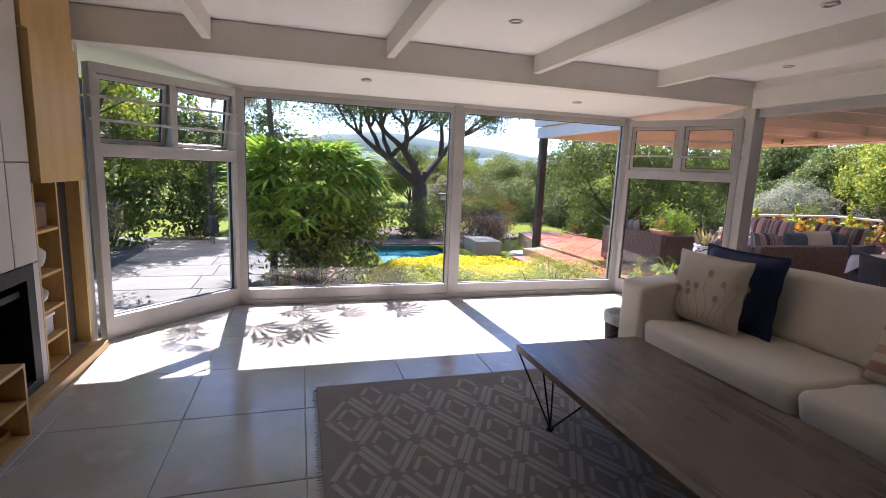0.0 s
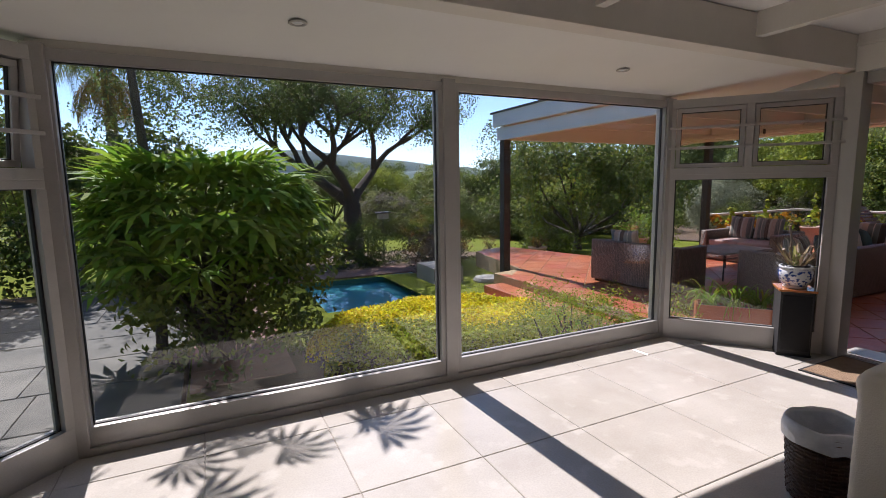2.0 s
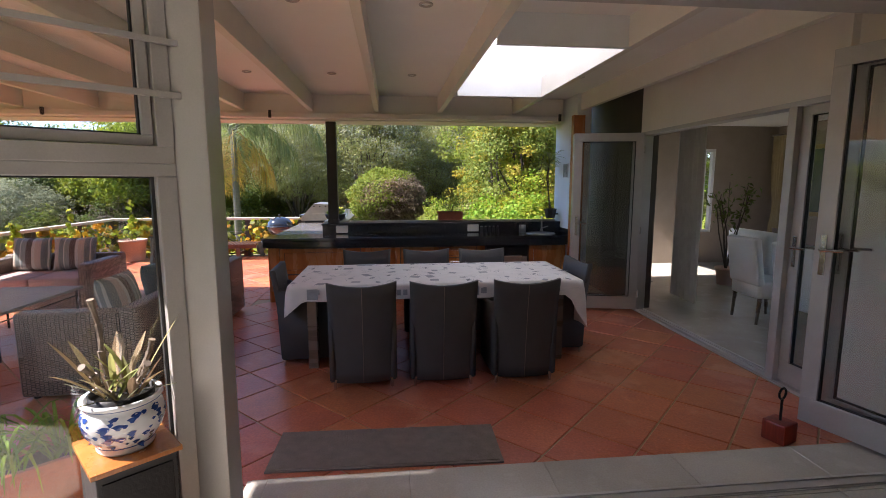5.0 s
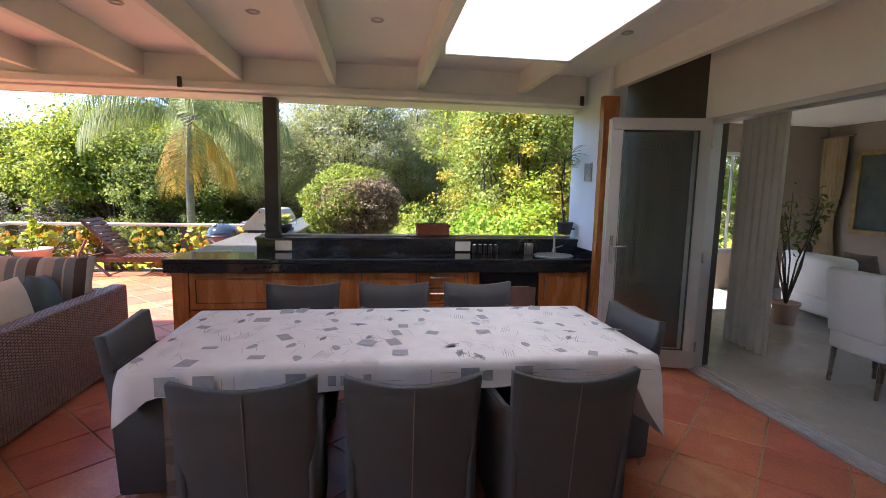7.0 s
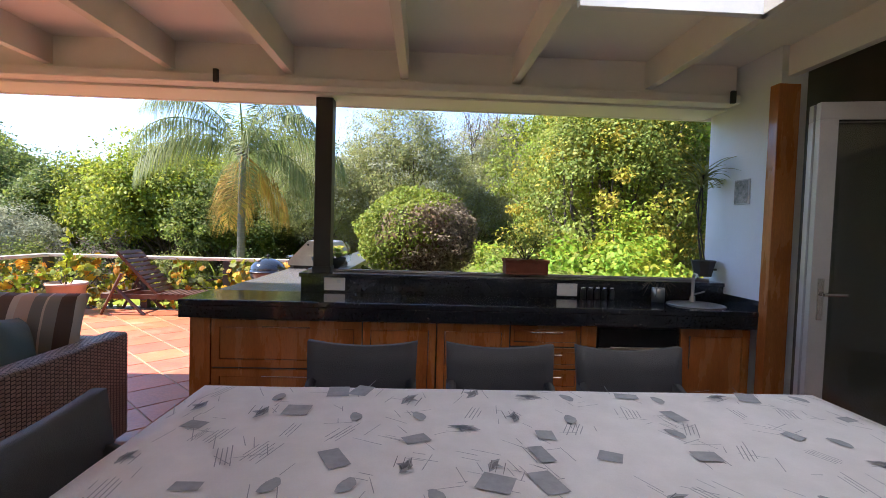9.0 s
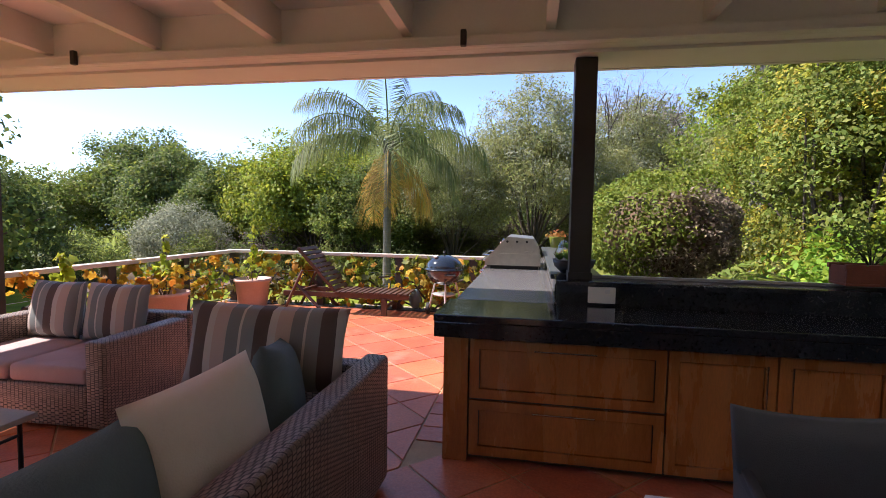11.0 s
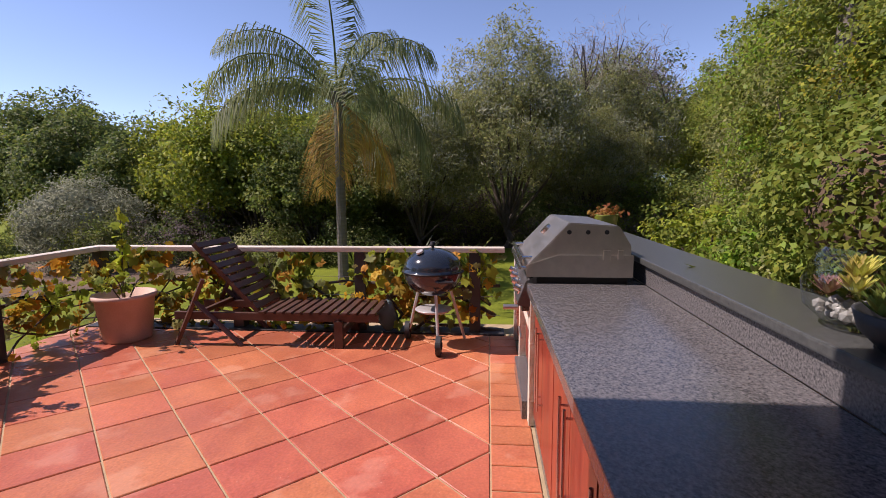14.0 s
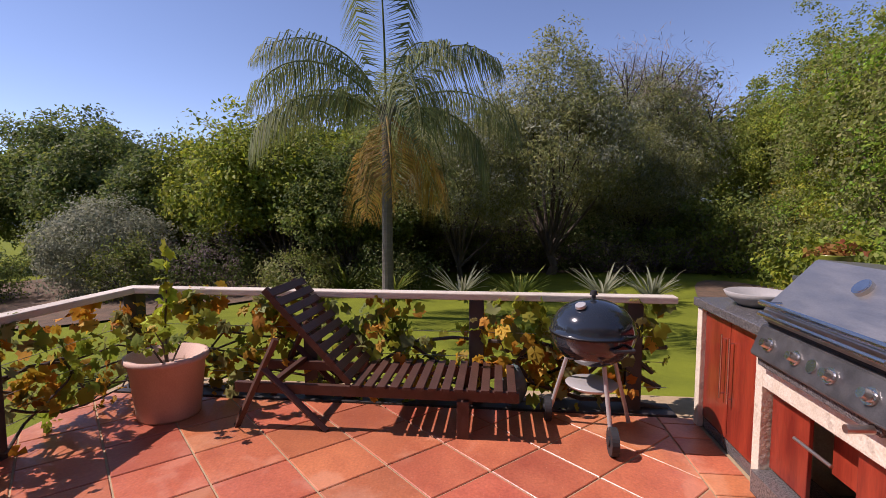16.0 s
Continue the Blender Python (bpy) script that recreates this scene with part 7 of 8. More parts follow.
gx, gy = spaced(-400, -14, 50, 500, 74, 16), spaced(-300, -10, 45, 500, 64, 16)
gv = [(x, y, ground_z(x, y)) for y in gy for x in gx]
nx = len(gx)
gf = [(j * nx + i, j * nx + i + 1, (j + 1) * nx + i + 1, (j + 1) * nx + i) for j in range(len(gy) - 1) for i in range(nx - 1)
      if not (-1.2 < (gx[i] + gx[i + 1]) / 2 < 15.2 and -3.6 < (gy[j] + gy[j + 1]) / 2 < 5.2) and not (2.3 < gx[i] and gx[i + 1] < 5.05 and 9.7 < gy[j] and gy[j + 1] < 12.7)]
tagged(quads("ground", gv, gf, M_LAWN), "mown green lawn sloping away from the house", "lawn", "", "structure")

# garden beds
M_MULCH = material("leaf_litter", (0.16, 0.095, 0.055), 0.95, (0.07, 0.05, 0.032), 5, 0.5, 0.9, 30)


def bed(label, cx, cy, rx, ry, seed):
    bm = bmesh.new()
    ring = [bm.verts.new((cx + rx * math.cos(a) * (1 + 0.14 * math.sin(3 * a + seed)), cy + ry * math.sin(a) * (1 + 0.14 * math.cos(2 * a + seed)), 0)) for a in [k * 2 * math.pi / 40 for k in range(40)]]
    c = bm.verts.new((cx, cy, 0))
    for k in range(40):
        bm.faces.new((c, ring[k], ring[(k + 1) % 40]))
    bmesh.ops.subdivide_edges(bm, edges=bm.edges[:], cuts=2, use_grid_fill=True)
    for v in bm.verts:
        v.co.z = ground_z(v.co.x, v.co.y) + 0.05
    structure("garden_bed", bm, M_MULCH, label, "garden bed")


bed("leaf-littered bed under the garden trees", 34.0, 4, 5.5, 11, 1)
bed("leaf-littered bed along the tall hedge", 17.5, 0.5, 9, 3.2, 2)
bed("shrub bed behind the lawn", 26, 19, 5.5, 6, 3)
bed("shrub bed beyond the pool", 4.5, 15.6, 4.0, 1.8, 4)

# garden steps and pool
for k in range(2):
    st = structure("step", bx(5.36 - k * 0.36, 5.75 - k * 0.36, 6.9, 9.9 - 0.1 * k, G - 0.2, F - 0.13 * (k + 1), 0.012), M_TERRA, "terracotta garden step below the terrace", "step")
pool = thing("swimming_pool", "small swimming pool with turquoise water", "pool", kind="structure")
M_POOLWALL = material("turquoise_pool_plaster", (0.10, 0.42, 0.47), 0.6, (0.07, 0.33, 0.40), 3)
PX0, PX1, PY0, PY1, PZ = 2.0, 5.2, 9.4, 12.9, G - 0.03
pw = bmesh.new()
for q in ((PX0, PX1, PY0, PY0 + 0.05), (PX0, PX1, PY1 - 0.05, PY1), (PX0, PX0 + 0.05, PY0 + 0.05, PY1 - 0.05), (PX1 - 0.05, PX1, PY0 + 0.05, PY1 - 0.05)):
    box(pw, *q, PZ - 1.2, PZ)
box(pw, PX0, PX1, PY0, PY1, PZ - 1.25, PZ - 1.2)
part("basin", pw, M_POOLWALL, pool)
M_WATER = bpy.data.materials.new("pool_water")
M_WATER.use_nodes = True
wb = M_WATER.node_tree.nodes["Principled BSDF"]
wb.inputs["Base Color"].default_value, wb.inputs["Roughness"].default_value = (0.09, 0.40, 0.46, 1), 0.03
wn, wbp = M_WATER.node_tree.nodes.new("ShaderNodeTexNoise"), M_WATER.node_tree.nodes.new("ShaderNodeBump")
wn.inputs["Scale"].default_value, wbp.inputs["Strength"].default_value, wbp.inputs["Distance"].default_value = 5, 0.12, 0.02
M_WATER.node_tree.links.new(wn.outputs[0], wbp.inputs["Height"]), M_WATER.node_tree.links.new(wbp.outputs[0], wb.inputs["Normal"])
part("water", bx(PX0 + 0.05, PX1 - 0.05, PY0 + 0.05, PY1 - 0.05, PZ - 0.3, PZ - 0.12), M_WATER, pool)
for k in range(9):
    for y0, y1 in ((PY1, PY1 + 0.45), (PY1 + 0.455, PY1 + 0.9)):
        part("coping_slab", bx(PX0 - 0.4 + k * 0.46, PX0 + 0.055 + k * 0.46, y0, y1, PZ - 0.1, PZ + 0.03, 0.006), M_BRICKPAVE, pool)
for k in range(8):
    part("coping_slab", bx(PX1, PX1 + 0.4, PY0 + k * 0.445, PY0 + 0.44 + k * 0.445, PZ - 0.1, PZ + 0.03, 0.006), M_BRICKPAVE, pool)
wl = thing("planter_wall", "low pale plastered planter wall beside the pool", "wall")
part("block", bx(5.0, 5.65, 11.2, 12.1, G - 0.1, G + 0.32, 0.012), M_CONCRETE, wl)
sl_ = thing("stepping_stone", "round flat stepping stone by the steps", "stone", pose(6.1, 11.0, G + 0.04))
part("disc", lathe(bmesh.new(), [(0.001, -0.1), (0.28, -0.1), (0.3, 0.0), (0.27, 0.05), (0.001, 0.06)], seg=24), M_CONCRETE, sl_)

# paving slabs outside the bay
pave = structure("pavement", bx(-4.2, 0.8, 6.35, 13.4, G - 0.15, G + 0.055), M_SOIL, "pale concrete paving slabs outside the bay", "paving")
M_SLAB = material("weathered_concrete_slab", (0.165, 0.16, 0.148), 0.85, (0.105, 0.102, 0.094), 2.5, 0.3, 0.3, 60, spread=0.08)
me_slab = mesh_of(bx(-0.595, 0.595, -0.43, 0.43, 0, 0.05, 0.008), "slab", M_SLAB)
for i in range(4):
    for j in range(8):
        s_ = new("slab", me_slab)
        s_.parent = pave
        s_.matrix_basis = pose(-3.58 + i * 1.2 + 0.15 * (j % 2), 6.8 + j * 0.885, G + 0.05)
walkway = structure("pavement", bx(0.82, 1.58, 9.0, 14.6, G - 0.15, G + 0.02), M_SOIL, "brick paving strip beside the pool", "paving")
me_paver = mesh_of(bx(-0.245, 0.245, -0.225, 0.225, 0, 0.05, 0.006), "paver", M_BRICKPAVE)
for i in range(16):
    for x in (1.07, 1.57):
        s_ = new("paver", me_paver)
        s_.parent = walkway
        s_.matrix_basis = pose(x - 0.0, 7.9 + i * 0.46, G + 0.02)
bed("planting bed round the golden hedge", 3.3, 7.6, 2.1, 1.3, 5)
make_tree_at = make_tree("garden_tree", "yellow-green leafy tree above the paving", 205, 4.6, (1.5, 1.2, 1.15), L_YELLOW, 0.13, 120, 40, 0.24, 0.07, 0.4, base_free=0.5, leaf_mat2=L_BRIGHT, shell=0.5)
make_tree_at.matrix_basis = pose(-2.3, 9.5, G)


# ---- planting near the house ----
def shrub(name, label, x, y, radii, leaf_mat, leaf=0.07, clumps=90, per=40, spread=0.14, seed=0, slim=0.5, z=None, stems=True, leaf_mat2=None, shell=0.6, category="shrub", lift=0.0):
    rng = np.random.default_rng(seed)
    base = ground_z(x, y) if z is None else z
    s = thing(name, label, category, pose(x, y, base))
    pts, out, cl = crown_points(rng, (0, 0, radii[2] * 0.95 + lift), radii, clumps, per, spread, shell, -0.95)
    pts[:, 2] = np.maximum(pts[:, 2], 0.02)
    if stems:
        bm = bmesh.new()
        for k in rng.choice(len(cl), min(14, len(cl)), replace=False):
            e = Vector(cl[k])
            limb(bm, [Vector((0.05 * rng.normal(), 0.05 * rng.normal(), -0.05)), e * 0.5 + Vector((0, 0, 0.05)), e], [0.025, 0.016, 0.005], 5)
        part("stem", bm, M_BARK, s)
    if leaf_mat2:
        sel = np.repeat(rng.uniform(size=clumps) < 0.3, per)
        v, f = leaf_quads(rng, pts[sel], leaf, out[sel], slim)
        quads("outer_foliage", v, f, leaf_mat2, s)
        pts, out = pts[~sel], out[~sel]
    v, f = leaf_quads(rng, pts, leaf, out, slim)
    quads("foliage", v, f, leaf_mat, s)
    return s


def grass_clump(name, label, x, y, z, n, length, mat, seed, width=0.012, fall=0.9, spread=0.1, rise=1.5, category="grass"):
    g = thing(name, label, category, pose(x, y, z))
    rng = random.Random(seed)
    bm = bmesh.new()
    for k in range(n):
        a = rng.uniform(0, 6.28)
        r = rng.uniform(0, spread)
        strap_leaf(bm, (r * math.cos(a * 1.7), r * math.sin(a * 1.7), 0), a, length * rng.uniform(0.6, 1.15), width, rise * rng.uniform(0.7, 1.2), fall * rng.uniform(0.7, 1.3), 5)
    part("leaf_tuft", bm, mat, g)
    return g


# golden clipped mound under the window; its flank's shade is put into greener leaves
hedge = thing("golden_hedge", "low clipped golden privet mound, shaded flank coloured greener", "hedge", pose(3.45, 7.6, G, 0, 0, -6), kind="stuff")
rng4 = np.random.default_rng(12)
n4 = 34000
ang, q4 = rng4.uniform(0, 6.283, n4), np.sqrt(rng4.uniform(0, 1, n4))
lob = 1 + 0.05 * np.sin(5 * ang + 1) + 0.04 * np.sin(9 * ang)
px4, py4 = 1.5 * q4 * np.cos(ang) * lob, 1.06 * q4 * np.sin(ang) * lob
rim = np.clip((1 - q4) / 0.3, 0, 1)
pz4 = 0.05 + 0.43 * np.sqrt(1 - (1 - rim) ** 2) * (0.86 + 0.14 * np.clip(py4 + 0.6, 0, 1)) + 0.025 * np.sin(px4 * 7) * np.sin(py4 * 6 + 1) + rng4.normal(size=n4) * 0.02
pz4 = np.maximum(pz4, 0.02) - (q4 > 0.985) * rng4.uniform(0, 0.05, n4)
o4 = np.stack([np.cos(ang) * (1 - rim), np.sin(ang) * (1 - rim), 0.25 + rim], 1)
green = py4 + 0.22 * np.sin(px4 * 3.1) + rng4.normal(size=n4) * 0.13 < -0.28
for nm_, sel_, mt_ in (("golden_foliage", ~green, L_GOLD), ("green_foliage", green, L_YELLOW)):
    v, f = leaf_quads(rng4, np.stack([px4, py4, pz4], 1)[sel_], 0.045, o4[sel_], 0.6, 0, 0.3)
    quads(nm_, v, f, mt_, hedge)
# added dark solid, not soil: gaps between leaves look like inner shade
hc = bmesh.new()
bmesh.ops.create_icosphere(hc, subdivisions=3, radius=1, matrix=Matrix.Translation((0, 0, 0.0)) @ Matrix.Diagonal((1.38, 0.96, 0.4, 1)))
part("dark_filler", hc, M_SOIL, hedge)


def fan_leaf(bm, base, yaw, pitch, size, lobes=9, slim=0.085):
    """A deeply cut leaf of pointed fingers on a stalk."""
    m = Matrix.Translation(base) @ Matrix.Rotation(yaw, 4, "Z") @ Matrix.Rotation(-pitch, 4, "Y")
    for k in range(lobes):
        a = (k / (lobes - 1) - 0.5) * 3.6
        l = size * (1 - 0.35 * abs(a) / 1.8)
        d = Vector((math.cos(a), math.sin(a), 0))
        s = Vector((-d.y, d.x, 0)) * size * slim
        o = Vector((0.02, 0, 0))
        bm.faces.new([bm.verts.new(m @ p) for p in (o, o + d * l * 0.55 + s + Vector((0, 0, 0.03)), o + d * l + Vector((0, 0, -0.12 * size)), o + d * l * 0.55 - s + Vector((0, 0, 0.03)))])


def split_leaf_shrub(x, y, h, r, n, seed, label):
    s = thing("split_leaf_shrub", label, "shrub", pose(x, y, G))
    rng = random.Random(seed)
    bm, st = bmesh.new(), bmesh.new()
    for k in range(n):
        a, t = rng.uniform(0, 6.283), rng.random()
        z = h * (0.35 + 0.65 * math.sqrt(t))
        rr = r * math.sqrt(max(1 - (z / h - 0.55) ** 2 * 2.6, 0.05)) * rng.uniform(0.75, 1.1)
        fan_leaf(bm, Vector((rr * math.cos(a), rr * math.sin(a), z)), a + rng.uniform(-0.5, 0.5), rng.uniform(-0.55, 0.8), rng.uniform(0.3, 0.55))
        if k % 6 == 0:
            limb(st, [Vector((0.1 * math.cos(a), 0.1 * math.sin(a), 0)), Vector((rr * 0.4 * math.cos(a), rr * 0.4 * math.sin(a), z * 0.6)), Vector((rr * math.cos(a), rr * math.sin(a), z))], [0.035, 0.022, 0.008], 6)
    part("stem", st, M_BARK, s)
    part("foliage", bm, L_BRIGHT, s)
    return s


split_leaf_shrub(1.1, 8.6, 2.2, 1.0, 330, 3, "large bright split-leaf shrub outside the window")
shrub("garden_shrub", "dense dark-leaved shrub at the window", 1.25, 8.4, (1.0, 0.9, 1.05), L_MID, 0.085, 150, 55, 0.16, 51, leaf_mat2=L_DARK)
tall_ = thing("split_leaf_tree", "slender tree with a high crown of large split leaves", "tree", pose(0.55, 8.5, G))
bm, rng_t = bmesh.new(), random.Random(44)
limb(bm, [Vector((0, 0, 0)), Vector((0.05, 0.05, 1.6)), Vector((-0.05, 0.1, 3.2))], [0.06, 0.05, 0.04], 8)
part("trunk", bm, M_BARK, tall_)
bm = bmesh.new()
for k in range(26):
    a_, r_ = k * 2.39996, 0.35 + 1.3 * rng_t.random()
    fan_leaf(bm, Vector((-0.2 + r_ * math.cos(a_), -0.15 + 0.6 * r_ * math.sin(a_), 3.35 + 0.7 * rng_t.random())), a_, rng_t.uniform(-0.5, 0.35), rng_t.uniform(0.36, 0.52), 11, 0.06)
part("foliage", bm, L_BRIGHT, tall_)
for k, (x, y, h) in enumerate(((-3.6, 6.6, 1.6), (-3.5, 8.2, 1.7), (-3.3, 10.0, 1.75), (-2.9, 11.9, 1.75), (-1.6, 13.4, 1.8), (0.2, 14.4, 1.7))):
    shrub("ivy_hedge", "tall dark ivy hedge beside the paving", x, y, (0.95, 1.1, h), L_DARK, 0.10, 130, 55, 0.2, 60 + k, 0.8, leaf_mat2=L_MID if k % 2 else None)
for k, (x, y) in enumerate(((-2.9, 7.6), (-2.6, 9.6), (-2.2, 11.8))):
    t_ = make_tree("garden_tree", "yellow-green leafy tree above the ivy hedge", 70 + k, 4.2, (1.7, 1.7, 1.3), L_YELLOW, 0.13, 110, 40, 0.3, 0.07, base_free=0.45)
    t_.matrix_basis = pose(x - 1.2, y, G)
col = thing("garden_lantern", "dark garden lantern on a tall pole", "lantern", pose(-0.95, 12.4, G))
part("pole", rod(bmesh.new(), (0, 0, 0), (0, 0, 1.9), 0.045), M_POST, col)
part("head", bx(-0.12, 0.12, -0.12, 0.12, 0.35, 0.75, 0.01), M_POST, col)
for k, (x, y, n_) in enumerate(((4.6, 6.75, 60), (5.15, 6.95, 70), (4.95, 7.5, 60), (5.45, 6.3, 60), (4.2, 6.55, 50))):
    shrub("wispy_shrub", "wispy flowering shrub below the steps", x, y, (0.42, 0.4, 0.36), L_YELLOW, 0.04, n_, 30, 0.10, 80 + k, leaf_mat2=L_BRIGHT, z=G)
gp2 = thing("trough_planter", "terracotta trough on the terrace edge", "planter", pose(6.35, 6.05, F, 0, 0, -50))
tp = bmesh.new()
for q in ((-0.4, 0.4, -0.15, 0.15, 0, 0.02), (-0.4, 0.4, -0.15, -0.12, 0.02, 0.24), (-0.4, 0.4, 0.12, 0.15, 0.02, 0.24), (-0.4, -0.37, -0.12, 0.12, 0.02, 0.24), (0.37, 0.4, -0.12, 0.12, 0.02, 0.24)):
    box(tp, *q, 0.004)
part("trough", tp, M_TERRA, gp2)
part("soil", bx(-0.37, 0.37, -0.12, 0.12, 0.02, 0.2), M_SOIL, gp2)
for k in range(3):
    c_ = Matrix.Rotation(radians(-50), 4, "Z") @ Vector((-0.24 + k * 0.24, 0, 0))
    grass_clump("spider_grass", "arching bright green grass in a trough", 6.35 + c_.x, 6.05 + c_.y, F + 0.2, 60, 0.42, L_BRIGHT, 90 + k, 0.018, 1.3, 0.08, 1.5)

# shrubs beyond the pool and terrace
for k, (x, y, r, mat, mat2, lab) in enumerate((
        (5.9, 12.9, (0.6, 0.6, 0.5), L_PURPLE, L_RED, "feathery purple-brown grass shrub by the pool"),
        (2.6, 14.8, (1.1, 0.8, 0.75), L_MID, L_BRIGHT, "low green shrub beyond the pool"), (4.6, 14.3, (1.0, 0.8, 0.6), L_DARK, L_MID, "low dark green shrub under the tree"),
        (6.6, 14.6, (1.1, 0.9, 0.8), L_MID, L_RED, "flowering shrub beside the terrace"), (0.9, 15.5, (1.2, 1.0, 1.2), L_OLIVE, L_MID, "loose green shrub beyond the pool"),
        (9.6, 13.6, (0.9, 0.7, 0.35), L_MID, L_BRIGHT, "low spreading shrub beside the lawn"), (10.3, 10.9, (0.6, 0.6, 0.62), L_BRIGHT, L_MID, "clipped dome bush behind the loveseat"))):
    shrub("garden_shrub", lab, x, y, r, mat, 0.07, 90, 50, 0.14, 100 + k, leaf_mat2=mat2)
for x, y, r in ((8.9, 13.1, 0.24), (7.9, 13.9, 0.2), (9.9, 10.75, 0.28)):
    leafy_plant("potted_shrub", "round clay pot with a small leafy plant", pose(x, y, ground_z(x, y) if y > 13 else F), 0.55, 0.28, 120, L_RED, 0.06, int(x * 10), r, r * 1.3)
bigshrub = make_tree("camellia", "broad dense dark glossy evergreen shrub", 111, 3.9, (2.7, 2.5, 1.75), L_DARK, 0.115, 420, 46, 0.26, 0.12, 0.6, base_free=0.12, leaf_mat2=L_MID, shell=0.7, category="shrub")
bigshrub.matrix_basis = pose(11.6, 14.6, ground_z(11.6, 14.6))

# old spreading tree behind the pool
oak = thing("spreading_tree", "old spreading tree with crooked dark limbs", "tree", pose(4.7, 16.2, ground_z(4.7, 16.2)))
oak.scale = (1.06, 1.06, 1.06)
bm, rngo, tips = bmesh.new(), random.Random(17), []


def branch(p, d, r, l, depth):
    q = [p]
    for k in range(3):
        d = (d + Vector((rngo.uniform(-0.35, 0.35), rngo.uniform(-0.3, 0.3), rngo.uniform(-0.12, 0.3)))).normalized()
        q.append(q[-1] + d * l / 3)
    limb(bm, q, [r, r * 0.87, r * 0.75, r * 0.62], 8 if r > 0.05 else 5)
    if depth == 0:
        tips.extend(q[1:])
        return
    if depth == 1:
        tips.append(q[-1])
    for k in range(2 if depth > 2 else 3):
        side = Vector((rngo.uniform(-1, 1), rngo.uniform(-0.8, 0.8), rngo.uniform(-0.1, 0.7)))
        branch(q[-1], (d * 0.7 + side * 0.9).normalized(), r * 0.6, l * 0.78, depth - 1)


limb(bm, [Vector((0, 0, -0.1)), Vector((0.1, 0, 0.8)), Vector((0.05, 0, 1.5))], [0.34, 0.26, 0.23], 12)
for d_ in ((-0.9, 0.1, 0.45), (-0.3, -0.2, 1.0), (0.75, 0.1, 0.7), (-0.75, 0.3, 1.0)):
    branch(Vector((0.05, 0, 1.45)), Vector(d_).normalized(), 0.15, 1.35, 3)
part("trunk", bm, M_BARK, oak)
rngn = np.random.default_rng(18)
tp_ = np.array([tuple(t) for t in tips])
pp = np.repeat(tp_, 75, 0) + rngn.normal(size=(len(tp_) * 75, 3)) * (0.26, 0.26, 0.18)
v, f = leaf_quads(rngn, pp, 0.085, None, 0.5)
cp, co_, _ = crown_points(rngn, (-1.3, 0, 3.9), (5.0, 2.6, 1.9), 300, 70, 0.27, 0.3, -0.45)
v2, f2 = leaf_quads(rngn, cp, 0.085, co_, 0.5)
quads("crown", np.concatenate([v, v2]), np.concatenate([f, f2 + len(v)]), L_DARK, oak)
lant = thing("bird_feeder", "small wooden bird feeder hanging in the garden", "bird feeder", pose(5.6, 16.0, 0.55))
part("house", bx(-0.14, 0.14, -0.1, 0.1, 0, 0.16, 0.006), M_RAIL, lant)
part("roof", bx(-0.2, 0.2, -0.16, 0.16, 0.165, 0.2, 0.006), M_POST, lant)
part("pole", rod(bmesh.new(), (0, 0, 0), (0, 0, -1.4), 0.025), M_POST, lant)


# ---- palms ----
def palm_tree(label, m, trunk_h, trunk_r, n, length, seed, dry=5, mat=None, rise=1.0):
    p = thing("palm_tree", label, "palm tree", m)
    rng = np.random.default_rng(seed)
    bm = bmesh.new()
    hs = np.linspace(0, trunk_h, 26)
    limb(bm, [Vector((0.03 * math.sin(h), 0, h)) for h in hs], [trunk_r * (1.15 - 0.3 * h / trunk_h) * (1 + 0.05 * (k % 2)) for k, h in enumerate(hs)], 12)
    for k in range(14):
        a = k * 2.4
        rod(bm, (0.05 * math.cos(a), 0.05 * math.sin(a), trunk_h - 0.1 + 0.02 * k), (0.2 * math.cos(a), 0.2 * math.sin(a), trunk_h + 0.35), 0.05, 0.02, 6)
    part("trunk", bm, M_PALE_BARK, p)
    for k in range(n):
        a = k * 2.39996 + rng.normal() * 0.15
        t0 = k / n
        el = 1.52 - 1.5 * t0 ** 0.85 + rng.normal() * 0.13
        if k >= n - dry:
            el = -0.75 + rng.normal() * 0.2
        L = length * rng.uniform(0.85, 1.1) * (0.66 if k >= n - dry else 1)
        steps = 26
        pos, e = Vector((0.06 * math.cos(a), 0.06 * math.sin(a), trunk_h + 0.15)), el
        spine = [pos.copy()]
        for s in range(steps):
            pos = pos + Vector((math.cos(a) * math.cos(e), math.sin(a) * math.cos(e), math.sin(e))) * L / steps
            e -= (0.05 + 0.075 * s / steps if el > 0.5 else 0.075 + 0.04 * s / steps) * (1.0 if el > -0.3 else 0.35)
            e = max(e, -1.5)
            spine.append(pos.copy())
        st = bmesh.new()
        limb(st, spine[::2], list(np.linspace(0.032, 0.004, len(spine[::2]))), 5)
        dryf = k >= n - dry
        fr_ = part("frond", st, L_DRY if dryf else (mat or L_PALM), p)
        vv, cnt = [], 0
        for s in range(3, steps + 1):
            for sub in (0.0, 0.25, 0.5, 0.75):
                if s == steps and sub:
                    continue
                c = spine[s] if not sub else spine[s].lerp(spine[min(s + 1, steps)], sub)
                d = (spine[min(s + 1, steps)] - spine[max(s - 1, 0)]).normalized()
                sv = d.cross(Vector((0, 0, 1)))
                sv = sv.normalized() if sv.length > 0.05 else Vector((-math.sin(a), math.cos(a), 0))
                ll = 0.88 * math.sin(math.pi * min(0.12 + 0.84 * (s + sub) / steps, 1)) * length / 3.2
                for side in (1, -1):
                    dr = (sv * side + d * 0.55 + Vector((0, 0, rng.uniform(-0.55, 0.05)))).normalized()
                    mid = c + dr * ll * 0.5
